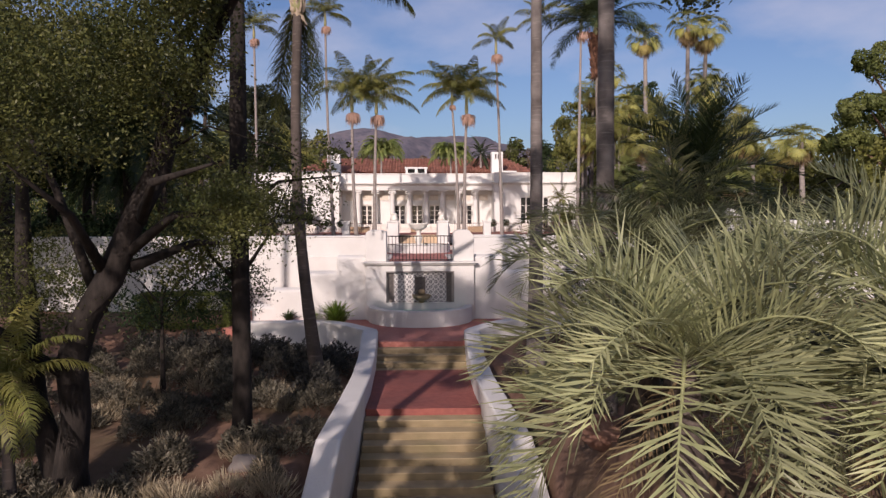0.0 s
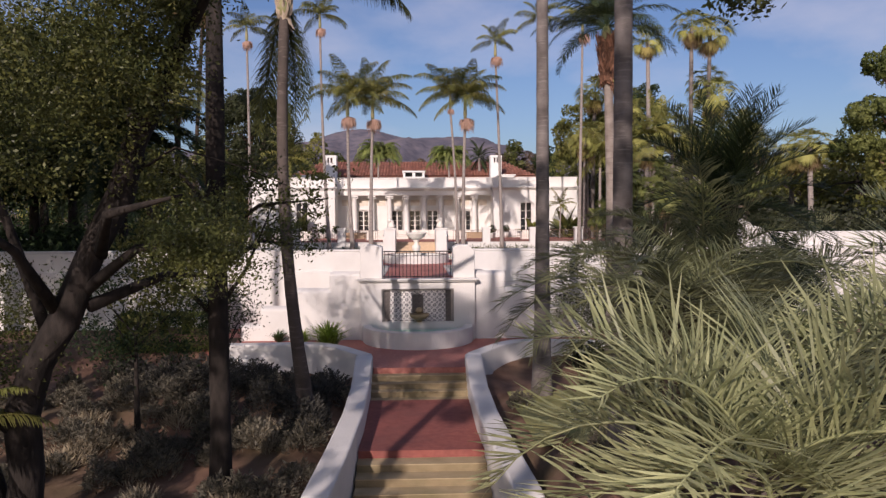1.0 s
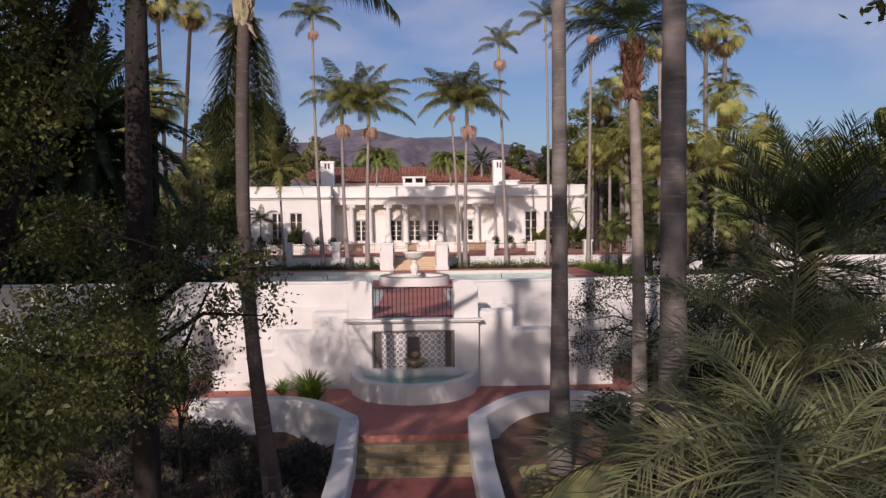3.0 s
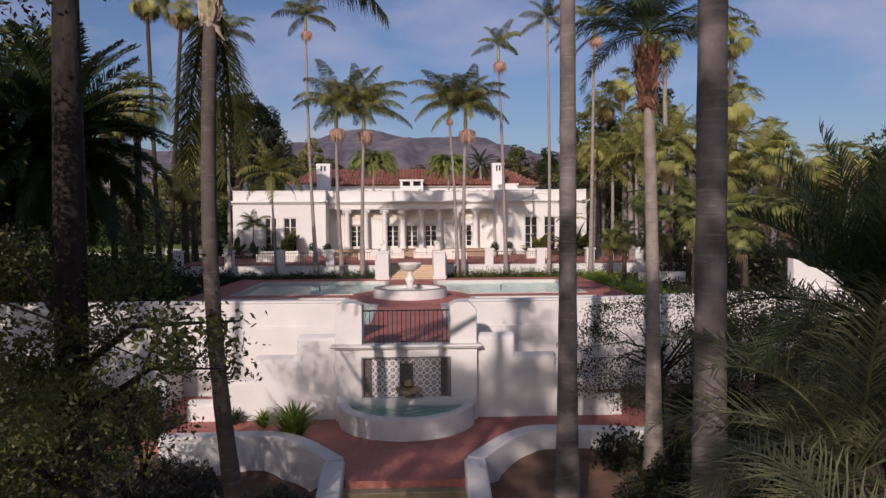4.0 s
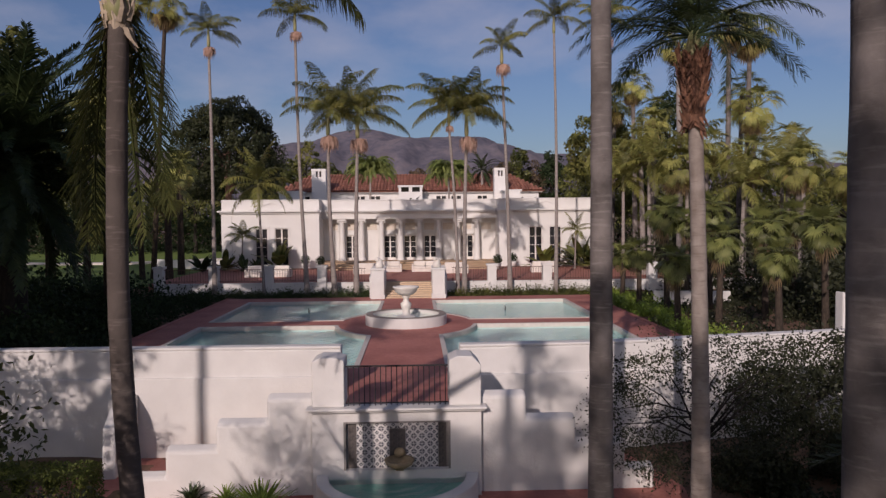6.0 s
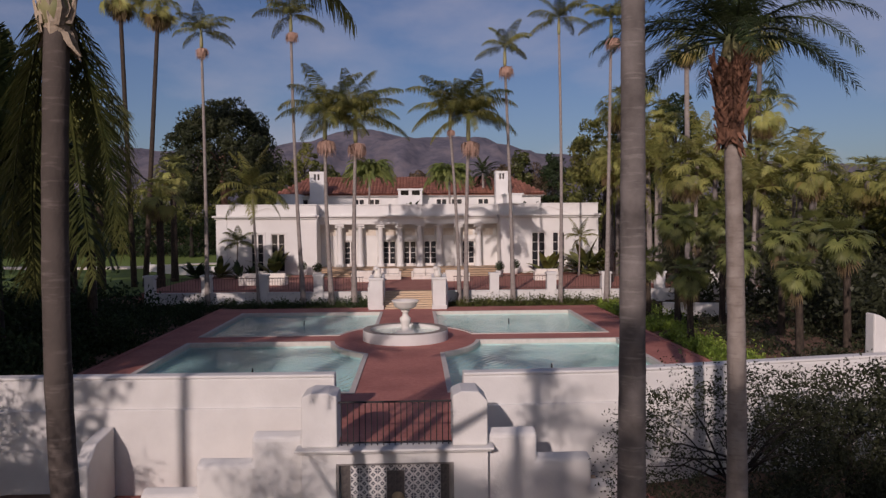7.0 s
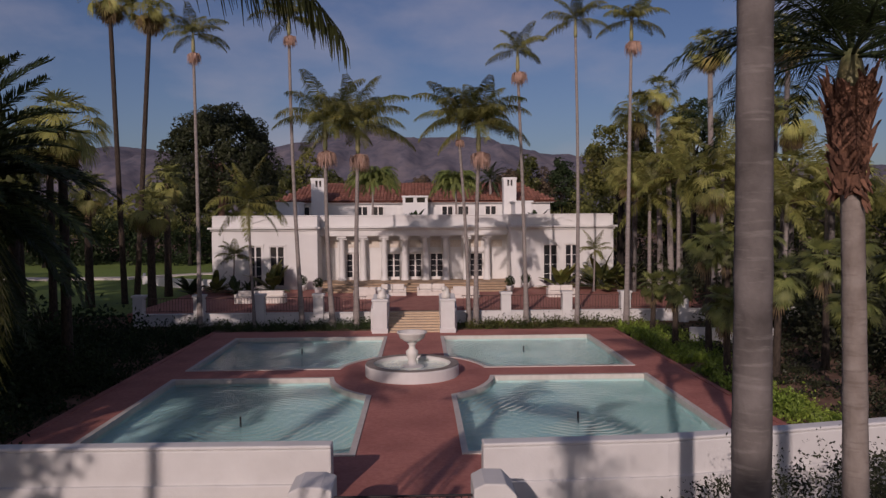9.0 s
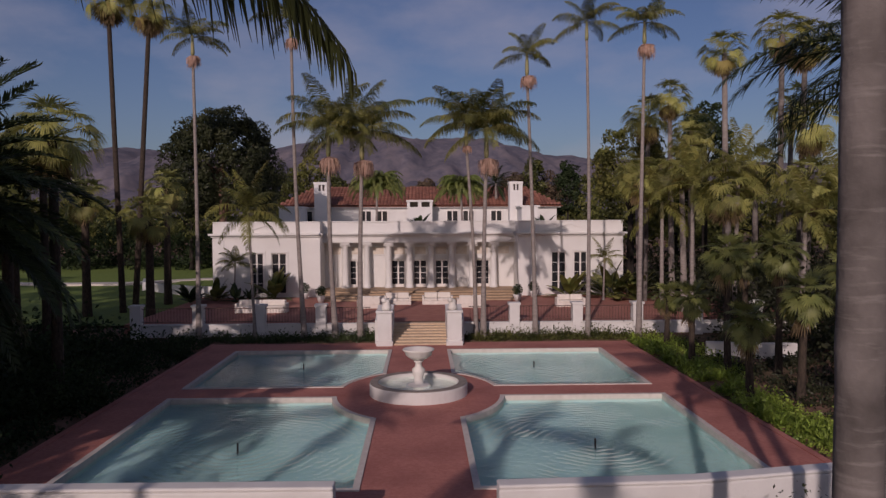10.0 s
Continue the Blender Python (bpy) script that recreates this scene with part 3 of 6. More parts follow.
# tiles in the niche
tile_me = Geo().box(-0.0985, 0.0985, -0.012, 0.0, -0.0985, 0.0985).mesh("tile", TILE)
dark_me = Geo().box(-0.0985, 0.0985, -0.010, 0.0, -0.0985, 0.0985).mesh("tile", TILE_DARK)
tiles = thing("tile_panel", "blue and white glazed tiles lining the niche", "tile panel")
for i in range(12):
    for j in range(6):
        x, z = CX - 1.1 + i * 0.2, NZ0 + 0.1 + j * 0.195
        border = i in (0, 11) or i in (5, 6) and 0 < j < 5
        part("tile", dark_me if border else tile_me, TILE, tiles, m=pose(x, 0.178, z))

spout = thing("spout_figure", "small weathered carved stone spout basin on the tiled back", "fountain spout")
part("bowl", Geo().lathe([(0.08, -0.06), (0.2, -0.03), (0.32, 0.05), (0.37, 0.15), (0.33, 0.15), (0.22, 0.06), (0.02, 0.03)], (CX + 0.05, -0.16, 0.82), 24), BRONZE, spout, smooth=True)
part("mask", Geo().lathe([(0.08, 0.0), (0.14, 0.05), (0.13, 0.13), (0.08, 0.18), (0.02, 0.2)], (CX + 0.05, 0.08, 0.98), 14), BRONZE, spout, smooth=True)
part("bracket", Geo().box(CX - 0.05, CX + 0.15, -0.1, 0.165, 0.66, 0.80), BRONZE, spout, bevel=0.02)


def half_ring(r0, r1, d0, d1, z0, z1, n=28):
    """A half-oval wall standing against the block."""
    vs, fs = [], []
    for k in range(n + 1):
        a = math.pi * k / n
        for r, d in ((r1, d1), (r0, d0)):
            vs += [(CX - r * math.cos(a), -d * math.sin(a), z) for z in (z0, z1)]
    for k in range(n):
        o = 4 * k
        fs += [(o, o + 4, o + 5, o + 1), (o + 1, o + 5, o + 7, o + 3), (o + 3, o + 7, o + 6, o + 2)]
    return Geo().add(vs, fs)


lb = thing("wall_fountain_basin", "white half-round basin with green water below the niche", "fountain basin")
part("basin_wall", half_ring(1.66, 1.96, 1.70, 2.03, -0.1, 0.57), STUCCO, lb, bevel=0.03, smooth=False)
vs = [(CX - 1.68 * math.cos(math.pi * k / 24), -1.72 * math.sin(math.pi * k / 24), 0.12) for k in range(25)]
part("basin_floor", Geo().add(vs, [tuple(range(25))]), BASIN_FLOOR, lb)
ww = part("water", Geo().add([(x, y, 0.44) for x, y, z in vs], [tuple(range(25))]), WATER, lb, "green clear water")
ww.visible_shadow = False

for s in (-1, 1):
    st = thing("side_stair", "outdoor stair behind stepped white parapets beside the niche", "stairs", "twin side stairs", "structure")
    steps_x = [(2.05, 3.18, 2.5), (3.18, 4.42, 1.9), (4.42, 5.66, 1.26), (5.66, 6.4, 0.62)]
    prof = [(2.05, -0.2), (6.4, -0.2)]
    for a, b, z in steps_x[::-1]:
        prof += [(b, z), (a, z)]
    prof = [(CX + s * x, z) for x, z in prof]
    n = len(prof)
    side = [tuple(range(n)), tuple(range(2 * n - 1, n - 1, -1))] + [(i, n + i, n + (i + 1) % n, (i + 1) % n) for i in range(n)]
    part("parapet", Geo().add([(x, 0.22, z - 0.12 if z > 0 else z) for x, z in prof] + [(x, 0.52, z) for x, z in prof], side if s > 0 else [q[::-1] for q in side]), STUCCO, st, "stepped white parapet with rounded edges", bevel=0.07)
    for k in range(11):
        x0, x1 = sorted((CX + s * (1.70 + k * 0.39), CX + s * (1.70 + (k + 1) * 0.39)))
        part("step", Geo().box(x0, x1, 0.522, 3.1, -0.2, DECK - 0.165 * (k + 1) + 0.02), TAN_STEP, st)

butt = solid("buttress", Geo().add([(-7.75, 1.6, -0.3), (-7.4, 1.6, -0.3), (-7.4, 3.3, -0.3), (-7.75, 3.3, -0.3), (-7.75, 1.75, 1.3), (-7.4, 1.75, 1.3), (-7.4, 2.25, 1.72), (-7.75, 2.25, 1.72), (-7.4, 3.3, 1.85), (-7.75, 3.3, 1.85)],
             [(3, 2, 1, 0), (0, 1, 5, 4), (4, 5, 6, 7), (7, 6, 8, 9), (1, 2, 8, 6, 5), (0, 4, 7, 9, 3), (2, 3, 9, 8)]), STUCCO, "white stucco buttress standing against the retaining wall", "buttress", kind="structure", bevel=0.04)

# plaza at the foot of the wall
plaza = solid("plaza", Geo().prism([(-6.6, -1.9), (-3.5, -1.9), (-2.5, -2.6), (-1.9, -3.4), (-1.35, -4.2), (CX - 1.33, -4.85), (CX + 1.37, -4.85), (1.45, -4.2), (2.1, -3.3), (2.8, -2.4), (3.6, -1.8), (6.9, -2.0), (7.2, 0.3), (6.4, 3.3), (-6.4, 3.3), (-9.5, 3.3), (-9.0, 0.5)], -0.25, 0.0), BRICK, "red brick plaza at the foot of the niche", "plaza", kind="structure")


def curve_line(pts, n=8):
    """A smooth line through points (Catmull-Rom)."""
    out = []
    p = [pts[0]] + list(pts) + [pts[-1]]
    for i in range(1, len(p) - 2):
        for k in range(n):
            t = k / n
            out.append(tuple(0.5 * (2 * b + (c - a) * t + (2 * a - 5 * b + 4 * c - d) * t * t + (3 * b - a - 3 * c + d) * t ** 3) for a, b, c, d in zip(p[i - 1], p[i], p[i + 1], p[i + 2])))
    return out + [tuple(pts[-1])]


pl = curve_line([(-6.3, -2.0), (-5.0, -2.0), (-3.55, -1.95), (-2.65, -2.55), (-2.0, -3.45), (-1.55, -4.15)], 6)
pr = curve_line([(1.68, -4.2), (2.2, -3.3), (2.85, -2.35), (3.6, -1.85), (5.0, -1.95), (6.6, -2.25)], 6)
for nm, line in (("low_wall_west", pl), ("low_wall_east", pr)):
    solid(nm, Geo().ribbon(line, 0.22, -0.9, 0.28), STUCCO, "low curved white wall edging the plaza", "low wall", "curved plaza walls", "structure", bevel=0.04)

path = thing("garden_path", "red brick garden path with flights of tan steps", "path", kind="structure")
X0, X1 = CX - 1.36, CX + 1.4
for k in range(4):
    y1, z1 = -4.85 - 0.29 * k + (0.0 if k else 0.02), -0.165 * (k + 1) + (0.003 if k == 3 else 0)
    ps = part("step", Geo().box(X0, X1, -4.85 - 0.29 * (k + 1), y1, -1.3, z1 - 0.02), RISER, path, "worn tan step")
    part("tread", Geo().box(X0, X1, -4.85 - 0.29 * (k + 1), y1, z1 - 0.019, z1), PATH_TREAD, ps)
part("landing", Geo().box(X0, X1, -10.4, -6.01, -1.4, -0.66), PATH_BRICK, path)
for k in range(24):
    z1 = -0.66 - 0.16 * (k + 1)
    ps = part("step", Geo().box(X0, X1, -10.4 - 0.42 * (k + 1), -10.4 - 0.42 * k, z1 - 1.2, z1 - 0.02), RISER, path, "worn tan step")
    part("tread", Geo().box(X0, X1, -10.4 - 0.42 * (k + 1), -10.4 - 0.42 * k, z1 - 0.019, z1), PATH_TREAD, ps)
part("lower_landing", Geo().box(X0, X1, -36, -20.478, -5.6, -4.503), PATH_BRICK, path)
for s, nm in ((-1, "path_wall_west"), (1, "path_wall_east")):
    xs = CX + s * 1.61
    ln = [(xs + s * 0.02, -4.25), (xs, -4.9), (xs, -6.4), (xs - s * 0.03, -9.0), (xs + s * 0.05, -11.5), (xs + s * 0.22, -13.7), (xs + s * 0.3, -15.5), (xs + s * 0.3, -20.5), (xs + s * 0.3, -36)]
    top = [0.28, 0.27, -0.17, -0.18, -0.2, -0.35, -1.1, -3.0, -3.6]
    solid(nm, Geo().ribbon(ln, 0.25, [-1.2, -1.2, -1.4, -1.4, -1.8, -2.6, -3.4, -5.4, -5.6], top), STUCCO, "low white wall beside the garden path", "low wall", "path walls", "structure", bevel=0.05)

# ---- upper terrace ----
terrace = thing("house_terrace", "raised tan and red terrace in front of the house", "terrace", kind="structure")
part("terrace_floor", Geo().box(-17.3, 24, 31.35, 43.4, 1.5, TER), TERRACE, terrace)
part("terrace_rear", Geo().box(-17.3, 24, 43.4, 52, 1.5, TER - 0.004), TERRACE, terrace)
for k in range(4):
    part("step", Geo().box(-7.6, 7.6, 42.6 + 0.85 * k, 47.4, TER + 0.001 + 0.125 * k, TER + 0.125 * (k + 1)), TAN_STEP, terrace, "broad tan step", bevel=0.02)
part("portico_floor", Geo().box(-7.7, 7.7, 45.9, 48.75, TER, PORT + 0.003), TAN_STEP, terrace)

fence_wall = thing("terrace_wall", "low white wall along the house terrace", "wall", kind="structure")
for a, b in ((-16.8, CX - 2.452), (CX + 2.452, 24)):
    part("wall_body", Geo().box(a, b, 31.0, 31.35, 1.3, 2.52), STUCCO, fence_wall, bevel=0.03)
    part("coping", Geo().box(a, b, 30.96, 31.39, 2.52, 2.6), STUCCO, fence_wall, bevel=0.02)

stair = thing("terrace_stair", "broad tan steps between white gate piers", "stairs", kind="structure")
for k in range(8):
    st = part("step", Geo().box(CX - 1.5, CX + 1.5, 27.7 + 0.44 * k, 31.6, DECK - 0.3 + 0.095 * k, DECK + 0.095 * (k + 1) - 0.02), TAN_RISER, stair)
    part("tread", Geo().box(CX - 1.5, CX + 1.5, 27.68 + 0.44 * k, 28.2 + 0.44 * k if k < 7 else 31.6, DECK + 0.095 * (k + 1) - 0.019, DECK + 0.095 * (k + 1)), TAN_TREAD, st)
for s in (-1, 1):
    x0, x1 = sorted((CX + s * 1.5, CX + s * 2.3))
    gp = thing("gate_pier", "white gate pier beside the terrace steps with a sloping wing", "pier", "gate piers")
    part("shaft", Geo().box(x0, x1, 27.5, 28.15, 1.5, 3.62), STUCCO, gp, bevel=0.03)
    part("cap", Geo().box(x0 - 0.06, x1 + 0.06, 27.44, 28.21, 3.62, 3.75), STUCCO, gp, bevel=0.03)
    part("base", Geo().box(x0 - 0.05, x1 + 0.05, 27.45, 28.2, 1.5, 2.1), STUCCO, gp, bevel=0.02)
    x0, x1 = sorted((CX + s * 1.5, CX + s * 2.45))
    part("wing", Geo().add([(x0, 28.15, 1.5), (x1, 28.15, 1.5), (x1, 31.0, 1.5), (x0, 31.0, 1.5), (x0, 28.15, 3.15), (x1, 28.15, 3.15), (x1, 31.0, 3.7), (x0, 31.0, 3.7)], [(3, 2, 1, 0), (4, 5, 6, 7), (0, 1, 5, 4), (1, 2, 6, 5), (2, 3, 7, 6), (3, 0, 4, 7)]), STUCCO, gp, bevel=0.03)
    solid("lion_statue", Geo().lathe([(0.2, 0), (0.26, 0.06), (0.27, 0.2), (0.2, 0.32), (0.22, 0.42), (0.18, 0.54), (0.05, 0.62)], (CX + s * 1.8, 27.8, 3.75), 12).lathe([(0.05, 0.0), (0.16, 0.05), (0.14, 0.2), (0.05, 0.27)], (CX + s * 1.8 - 0.12, 27.68, 4.17), 10), MARBLE, "small pale stone statue on the gate pier", "statue", "gate statues", smooth=True)

pier_me = Geo().box(-0.3, 0.3, -0.3, 0.3, 1.3, 3.62).mesh("pier", STUCCO)
cap_me = Geo().box(-0.36, 0.36, -0.36, 0.36, 3.62, 3.75).mesh("cap", STUCCO)
bal_me = Geo().tube([(0, 0, 2.6), (0, 0, 3.5)], [0.012, 0.012], 5).mesh("baluster", RUST_IRON)
pier_x = [-16.5, -12.9, -9.3, -5.75, -2.55, 2.65, 5.65, 9.4, 13.0, 16.6, 20.2]
for x in pier_x:
    if abs(x) > 2.7:
        p = thing("fence_pier", "square white stucco pier in the terrace fence", "pier", "terrace fence piers", at=pose(x, 31.17, 0))
        bevelled(part("shaft", pier_me, STUCCO, p), 0.02)
        part("cap", cap_me, STUCCO, p)
for a, b in zip(pier_x[:-1], pier_x[1:]):
    if a < 0 < b:
        continue
    f = thing("terrace_railing", "brown iron railing panel between white piers", "railing", "terrace railings")
    part("top_rail", Geo().box(a + 0.3, b - 0.3, 31.15, 31.19, 3.5, 3.54), RUST_IRON, f)
    part("bottom_rail", Geo().box(a + 0.3, b - 0.3, 31.155, 31.185, 2.72, 2.75), RUST_IRON, f)
    n = int((b - a - 0.6) / 0.17)
    for k in range(n):
        part("baluster", bal_me, RUST_IRON, f, m=pose(a + 0.3 + (k + 0.5) * (b - a - 0.6) / n, 31.17, 0))

# ---- house ----
house = thing("house", "white neoclassical villa with flat wings and a recessed colonnade", "house", kind="structure")
HX, WX, HY, RY = 16.3, 7.85, 46.0, 48.75
HB = 2.3


def wall_with_openings(x0, x1, y0, y1, z0, z1, gaps):
    """A wall along x with openings (xa, xb, za, zb), left to right."""
    g = Geo()
    at = x0
    for xa, xb, za, zb in gaps:
        g.box(at, xa, y0, y1, z0, z1)
        g.box(xa, xb, y0, y1, z0, za)
        g.box(xa, xb, y0, y1, zb, z1)
        at = xb
    return g.box(at, x1, y0, y1, z0, z1)


def window(x0, x1, y, z0, z1, parent, doors=False):
    """A framed window or glazed door of two leaves with panes, set back in its opening."""
    w = part("door" if doors else "window", Geo().box(x0, x1, y + 0.12, y + 0.15, z0, z1), DARK_GLASS, parent, "dark glazed pair of doors" if doors else "tall dark casement window")
    c = (x0 + x1) / 2
    foot = 0.24 if doors else 0.08
    fr = Geo()
    for a, b in ((x0, x0 + 0.05), (c - 0.06, c + 0.06), (x1 - 0.05, x1)):
        fr.box(a, b, y + 0.04, y + 0.118, z0, z1)
    for a, b in ((x0 + 0.05, c - 0.06), (c + 0.06, x1 - 0.05)):
        fr.box(a, b, y + 0.04, y + 0.118, z1 - 0.07, z1)
        fr.box(a, b, y + 0.04, y + 0.118, z0, z0 + foot)
    part("frame", fr, FRAME_WHITE, w, "white painted frame")
    n = 4
    for leaf in ((x0 + 0.05, c - 0.06), (c + 0.06, x1 - 0.05)):
        for k in range(1, n):
            z = z0 + foot + (z1 - z0 - foot - 0.1) * k / n
            part("glazing_bar", Geo().box(leaf[0], leaf[1], y + 0.08, y + 0.117, z - 0.016, z + 0.016), FRAME_WHITE, w)
    return w


for s in (-1, 1):
    xa, xb = sorted((s * WX, s * HX))
    gaps = sorted([tuple(sorted((s * 10.55, s * 11.7))) + (2.85, 6.1), tuple(sorted((s * 12.35, s * 13.4))) + (2.85, 6.1)])
    part("wing_wall", wall_with_openings(xa, xb, HY, HY + 0.4, HB, 7.35, gaps), STUCCO_CLEAN, house)
    part("side_wall", Geo().box(*sorted((s * (HX - 0.4), s * HX)), HY + 0.4, 66, HB, 7.35), STUCCO_CLEAN, house)
    part("return_wall", Geo().box(*sorted((s * WX, s * (WX + 0.4))), HY + 0.4, RY + 0.4, HB, 7.35), STUCCO_CLEAN, house)
    for x0, x1, z0, z1 in gaps:
        window(x0, x1, HY, z0, z1, house)
        part("window_surround", Geo().box(x0 - 0.16, x0, HY - 0.05, HY + 0.02, z0, z1).box(x1, x1 + 0.16, HY - 0.05, HY + 0.02, z0, z1).box(x0 - 0.16, x1 + 0.16, HY - 0.06, HY + 0.02, z1, z1 + 0.18), STUCCO_CLEAN, house)
    part("corner_pilaster", Geo().box(*sorted((s * (HX - 0.9), s * HX)), HY - 0.07, HY - 0.002, HB, 7.2).box(*sorted((s * WX, s * (WX + 0.8))), HY - 0.07, HY - 0.002, HB, 7.2), STUCCO_CLEAN, house)
    part("cornice", Geo().box(*sorted((s * (WX - 0.1), s * (HX + 0.12))), HY - 0.14, HY + 0.4, 7.35, 7.5).box(*sorted((s * (WX - 0.22), s * (HX + 0.28))), HY - 0.34, HY + 0.4, 7.5, 7.66), STUCCO_CLEAN, house, bevel=0.03)
    part("parapet", Geo().box(*sorted((s * WX, s * HX)), HY + 0.05, HY + 0.45, 7.66, 8.5).box(*sorted((s * (WX - 0.03), s * (HX + 0.03))), HY, HY + 0.5, 8.5, 8.6), STUCCO_CLEAN, house, bevel=0.02)
    part("side_parapet", Geo().box(*sorted((s * (HX - 0.45), s * HX)), HY + 0.5, 66, 7.35, 8.55), STUCCO_CLEAN, house)
    part("return_parapet", Geo().box(*sorted((s * WX, s * (WX + 0.4))), HY + 0.5, RY, 7.35, 8.55), STUCCO_CLEAN, house)
    # shallow pediment moulding on the wing's frieze
    xc = s * 12.0
    for k in (-1, 1):
        part("pediment_moulding", Geo().add([(xc + k * 1.9, HY - 0.02, 7.68), (xc + k * 1.9, HY + 0.05, 7.68), (xc, HY + 0.05, 8.3), (xc, HY - 0.02, 8.3), (xc + k * 1.9, HY - 0.02, 7.80), (xc + k * 1.9, HY + 0.05, 7.80), (xc, HY + 0.05, 8.42), (xc, HY - 0.02, 8.42)], [(0, 1, 2, 3), (4, 5, 6, 7), (0, 3, 7, 4), (1, 2, 6, 5), (0, 1, 5, 4), (3, 2, 6, 7)]), STUCCO_CLEAN, house)

door_x = (-5.25, -1.8, 0.03, 1.86, 5.25)
gaps = [(x - 0.55, x + 0.55, PORT + 0.004, 5.35) for x in door_x]
part("rear_wall", wall_with_openings(-WX, WX, RY, RY + 0.4, HB, 7.35, gaps), STUCCO_CLEAN, house)
for x0, x1, z0, z1 in gaps:
    window(x0, x1, RY, z0, z1, house, True)
    part("door_hood", Geo().box(x0 - 0.2, x1 + 0.2, RY - 0.14, RY - 0.001, z1 + 0.06, z1 + 0.2).box(x0 - 0.14, x0 - 0.003, RY - 0.05, RY - 0.001, z0, z1 + 0.06).box(x1 + 0.003, x1 + 0.14, RY - 0.05, RY - 0.001, z0, z1 + 0.06), STUCCO_CLEAN, house)
for x in (-7.0, -5.2, -3.44, -1.69, 0.05, 1.77, 3.48, 5.2, 7.0):
    part("frieze_panel", Geo().box(x - 0.55, x + 0.55, RY - 0.05, RY - 0.001, 5.75, 6.55), STUCCO_CLEAN, house)
    part("panel_relief", Geo().box(x - 0.45, x + 0.45, RY - 0.075, RY - 0.051, 5.85, 6.45), PANEL, house, "faded tan relief panel")
part("architrave", Geo().box(-WX, WX, 47.55, 48.45, 6.85, 7.35), STUCCO_CLEAN, house, bevel=0.02)
part("portico_ceiling", Geo().box(-WX, WX, 48.45, RY, 7.1, 7.348), STUCCO_CLEAN, house)
part("cornice", Geo().box(-WX + 0.1, WX - 0.1, 47.4, 48.45, 7.352, 7.5).box(-WX + 0.22, WX - 0.22, 47.2, 48.45, 7.5, 7.66), STUCCO_CLEAN, house, bevel=0.03)
part("parapet", Geo().box(-WX, WX, 47.6, 48.05, 7.66, 8.5).box(-WX + 0.03, WX - 0.03, 47.55, 48.1, 8.5, 8.6), STUCCO_CLEAN, house, bevel=0.02)
part("flat_roof", Geo().box(-15.8, 15.8, RY, 72, 7.36, 7.6), STUCCO_CLEAN, house)
col = Geo().lathe([(0.36, 0), (0.36, 0.12), (0.31, 0.2), (0.27, 0.28), (0.27, 1.2), (0.225, 3.4), (0.25, 3.44), (0.25, 3.5), (0.33, 3.58)], (0, 0, 0), 20)
col_me = col.mesh("shaft", STUCCO_CLEAN, True)
cap_top = Geo().box(-0.38, 0.38, -0.36, 0.36, 3.58, 3.76).box(-0.42, 0.42, -0.2, 0.2, 3.44, 3.58).mesh("capital", STUCCO_CLEAN)
for x in (-6.1, -4.33, -2.55, -0.82, 0.92, 2.62, 4.33, 6.1):
    c = part("column", col_me, STUCCO_CLEAN, house, m=pose(x, 48.0, PORT))
    part("capital", cap_top, STUCCO_CLEAN, c)

# upper storey behind
up = thing("upper_storey", "white upper storey with a low red clay tile roof", "house", kind="structure")
part("upper_wall", Geo().box(-16.2, 16.2, 74, 74.4, 7.0, 10.3).box(-16.2, -15.8, 74.4, 88, 7.0, 10.3).box(15.8, 16.2, 74.4, 88, 7.0, 10.3), STUCCO_CLEAN, up)


def tile_roof(x0, x1, y0, y1, z0, z1, hip):
    """Barrel-tiled slope facing the terrace: rows of half-round ridges, hipped at both ends."""
    vs, fs = [], []
    pitch = 0.42
    n = int((x1 - x0) / pitch)
    for k in range(n):
        xa = x0 + k * pitch
        near = min(xa + pitch / 2 - x0, x1 - xa - pitch / 2)
        t = min(near / hip, 1.0)
        rows = max(int(t * 9), 1)
        for r in range(rows):
            ya, yb = y0 + (y1 - y0) * t * r / rows, y0 + (y1 - y0) * t * (r + 1) / rows
            za, zb = z0 + (z1 - z0) * t * r / rows, z0 + (z1 - z0) * t * (r + 1) / rows
            o = len(vs)
            for yy, zz, lift in ((ya, za, 0.05), (yb, zb, 0.0)):
                for i in range(5):
                    a = math.pi * i / 4
                    vs.append((xa + pitch / 2 - math.cos(a) * pitch / 2, yy, zz + lift + 0.13 * math.sin(a)))
            fs += [(o + i, o + i + 1, o + 6 + i, o + 5 + i) for i in range(4)]
    return Geo().add(vs, fs)


part("roof", tile_roof(-16.9, 16.9, 73.4, 81.5, 10.35, 12.9, 3.4), ROOF, up, "red barrel tile roof")
part("roof_deck", Geo().add([(-16.9, 73.4, 10.28), (16.9, 73.4, 10.28), (13.4, 81.5, 12.85), (-13.4, 81.5, 12.85), (-16.9, 90, 10.28), (16.9, 90, 10.28)], [(0, 1, 2, 3), (1, 5, 2), (0, 3, 4), (3, 2, 5, 4)]), ROOF, up)
part("eave", Geo().box(-16.6, 16.6, 73.6, 74.0, 10.15, 10.3), FRAME_WHITE, up)
part("attic_block", Geo().box(-15.4, -13.0, 68, 72, 7.6, 10.1).box(-15.6, -12.8, 67.9, 72.1, 10.1, 10.25), STUCCO_CLEAN, up)
part("attic_block", Geo().box(11.2, 13.0, 68, 72, 7.6, 10.1).box(11.0, 13.2, 67.9, 72.1, 10.1, 10.25), STUCCO_CLEAN, up)
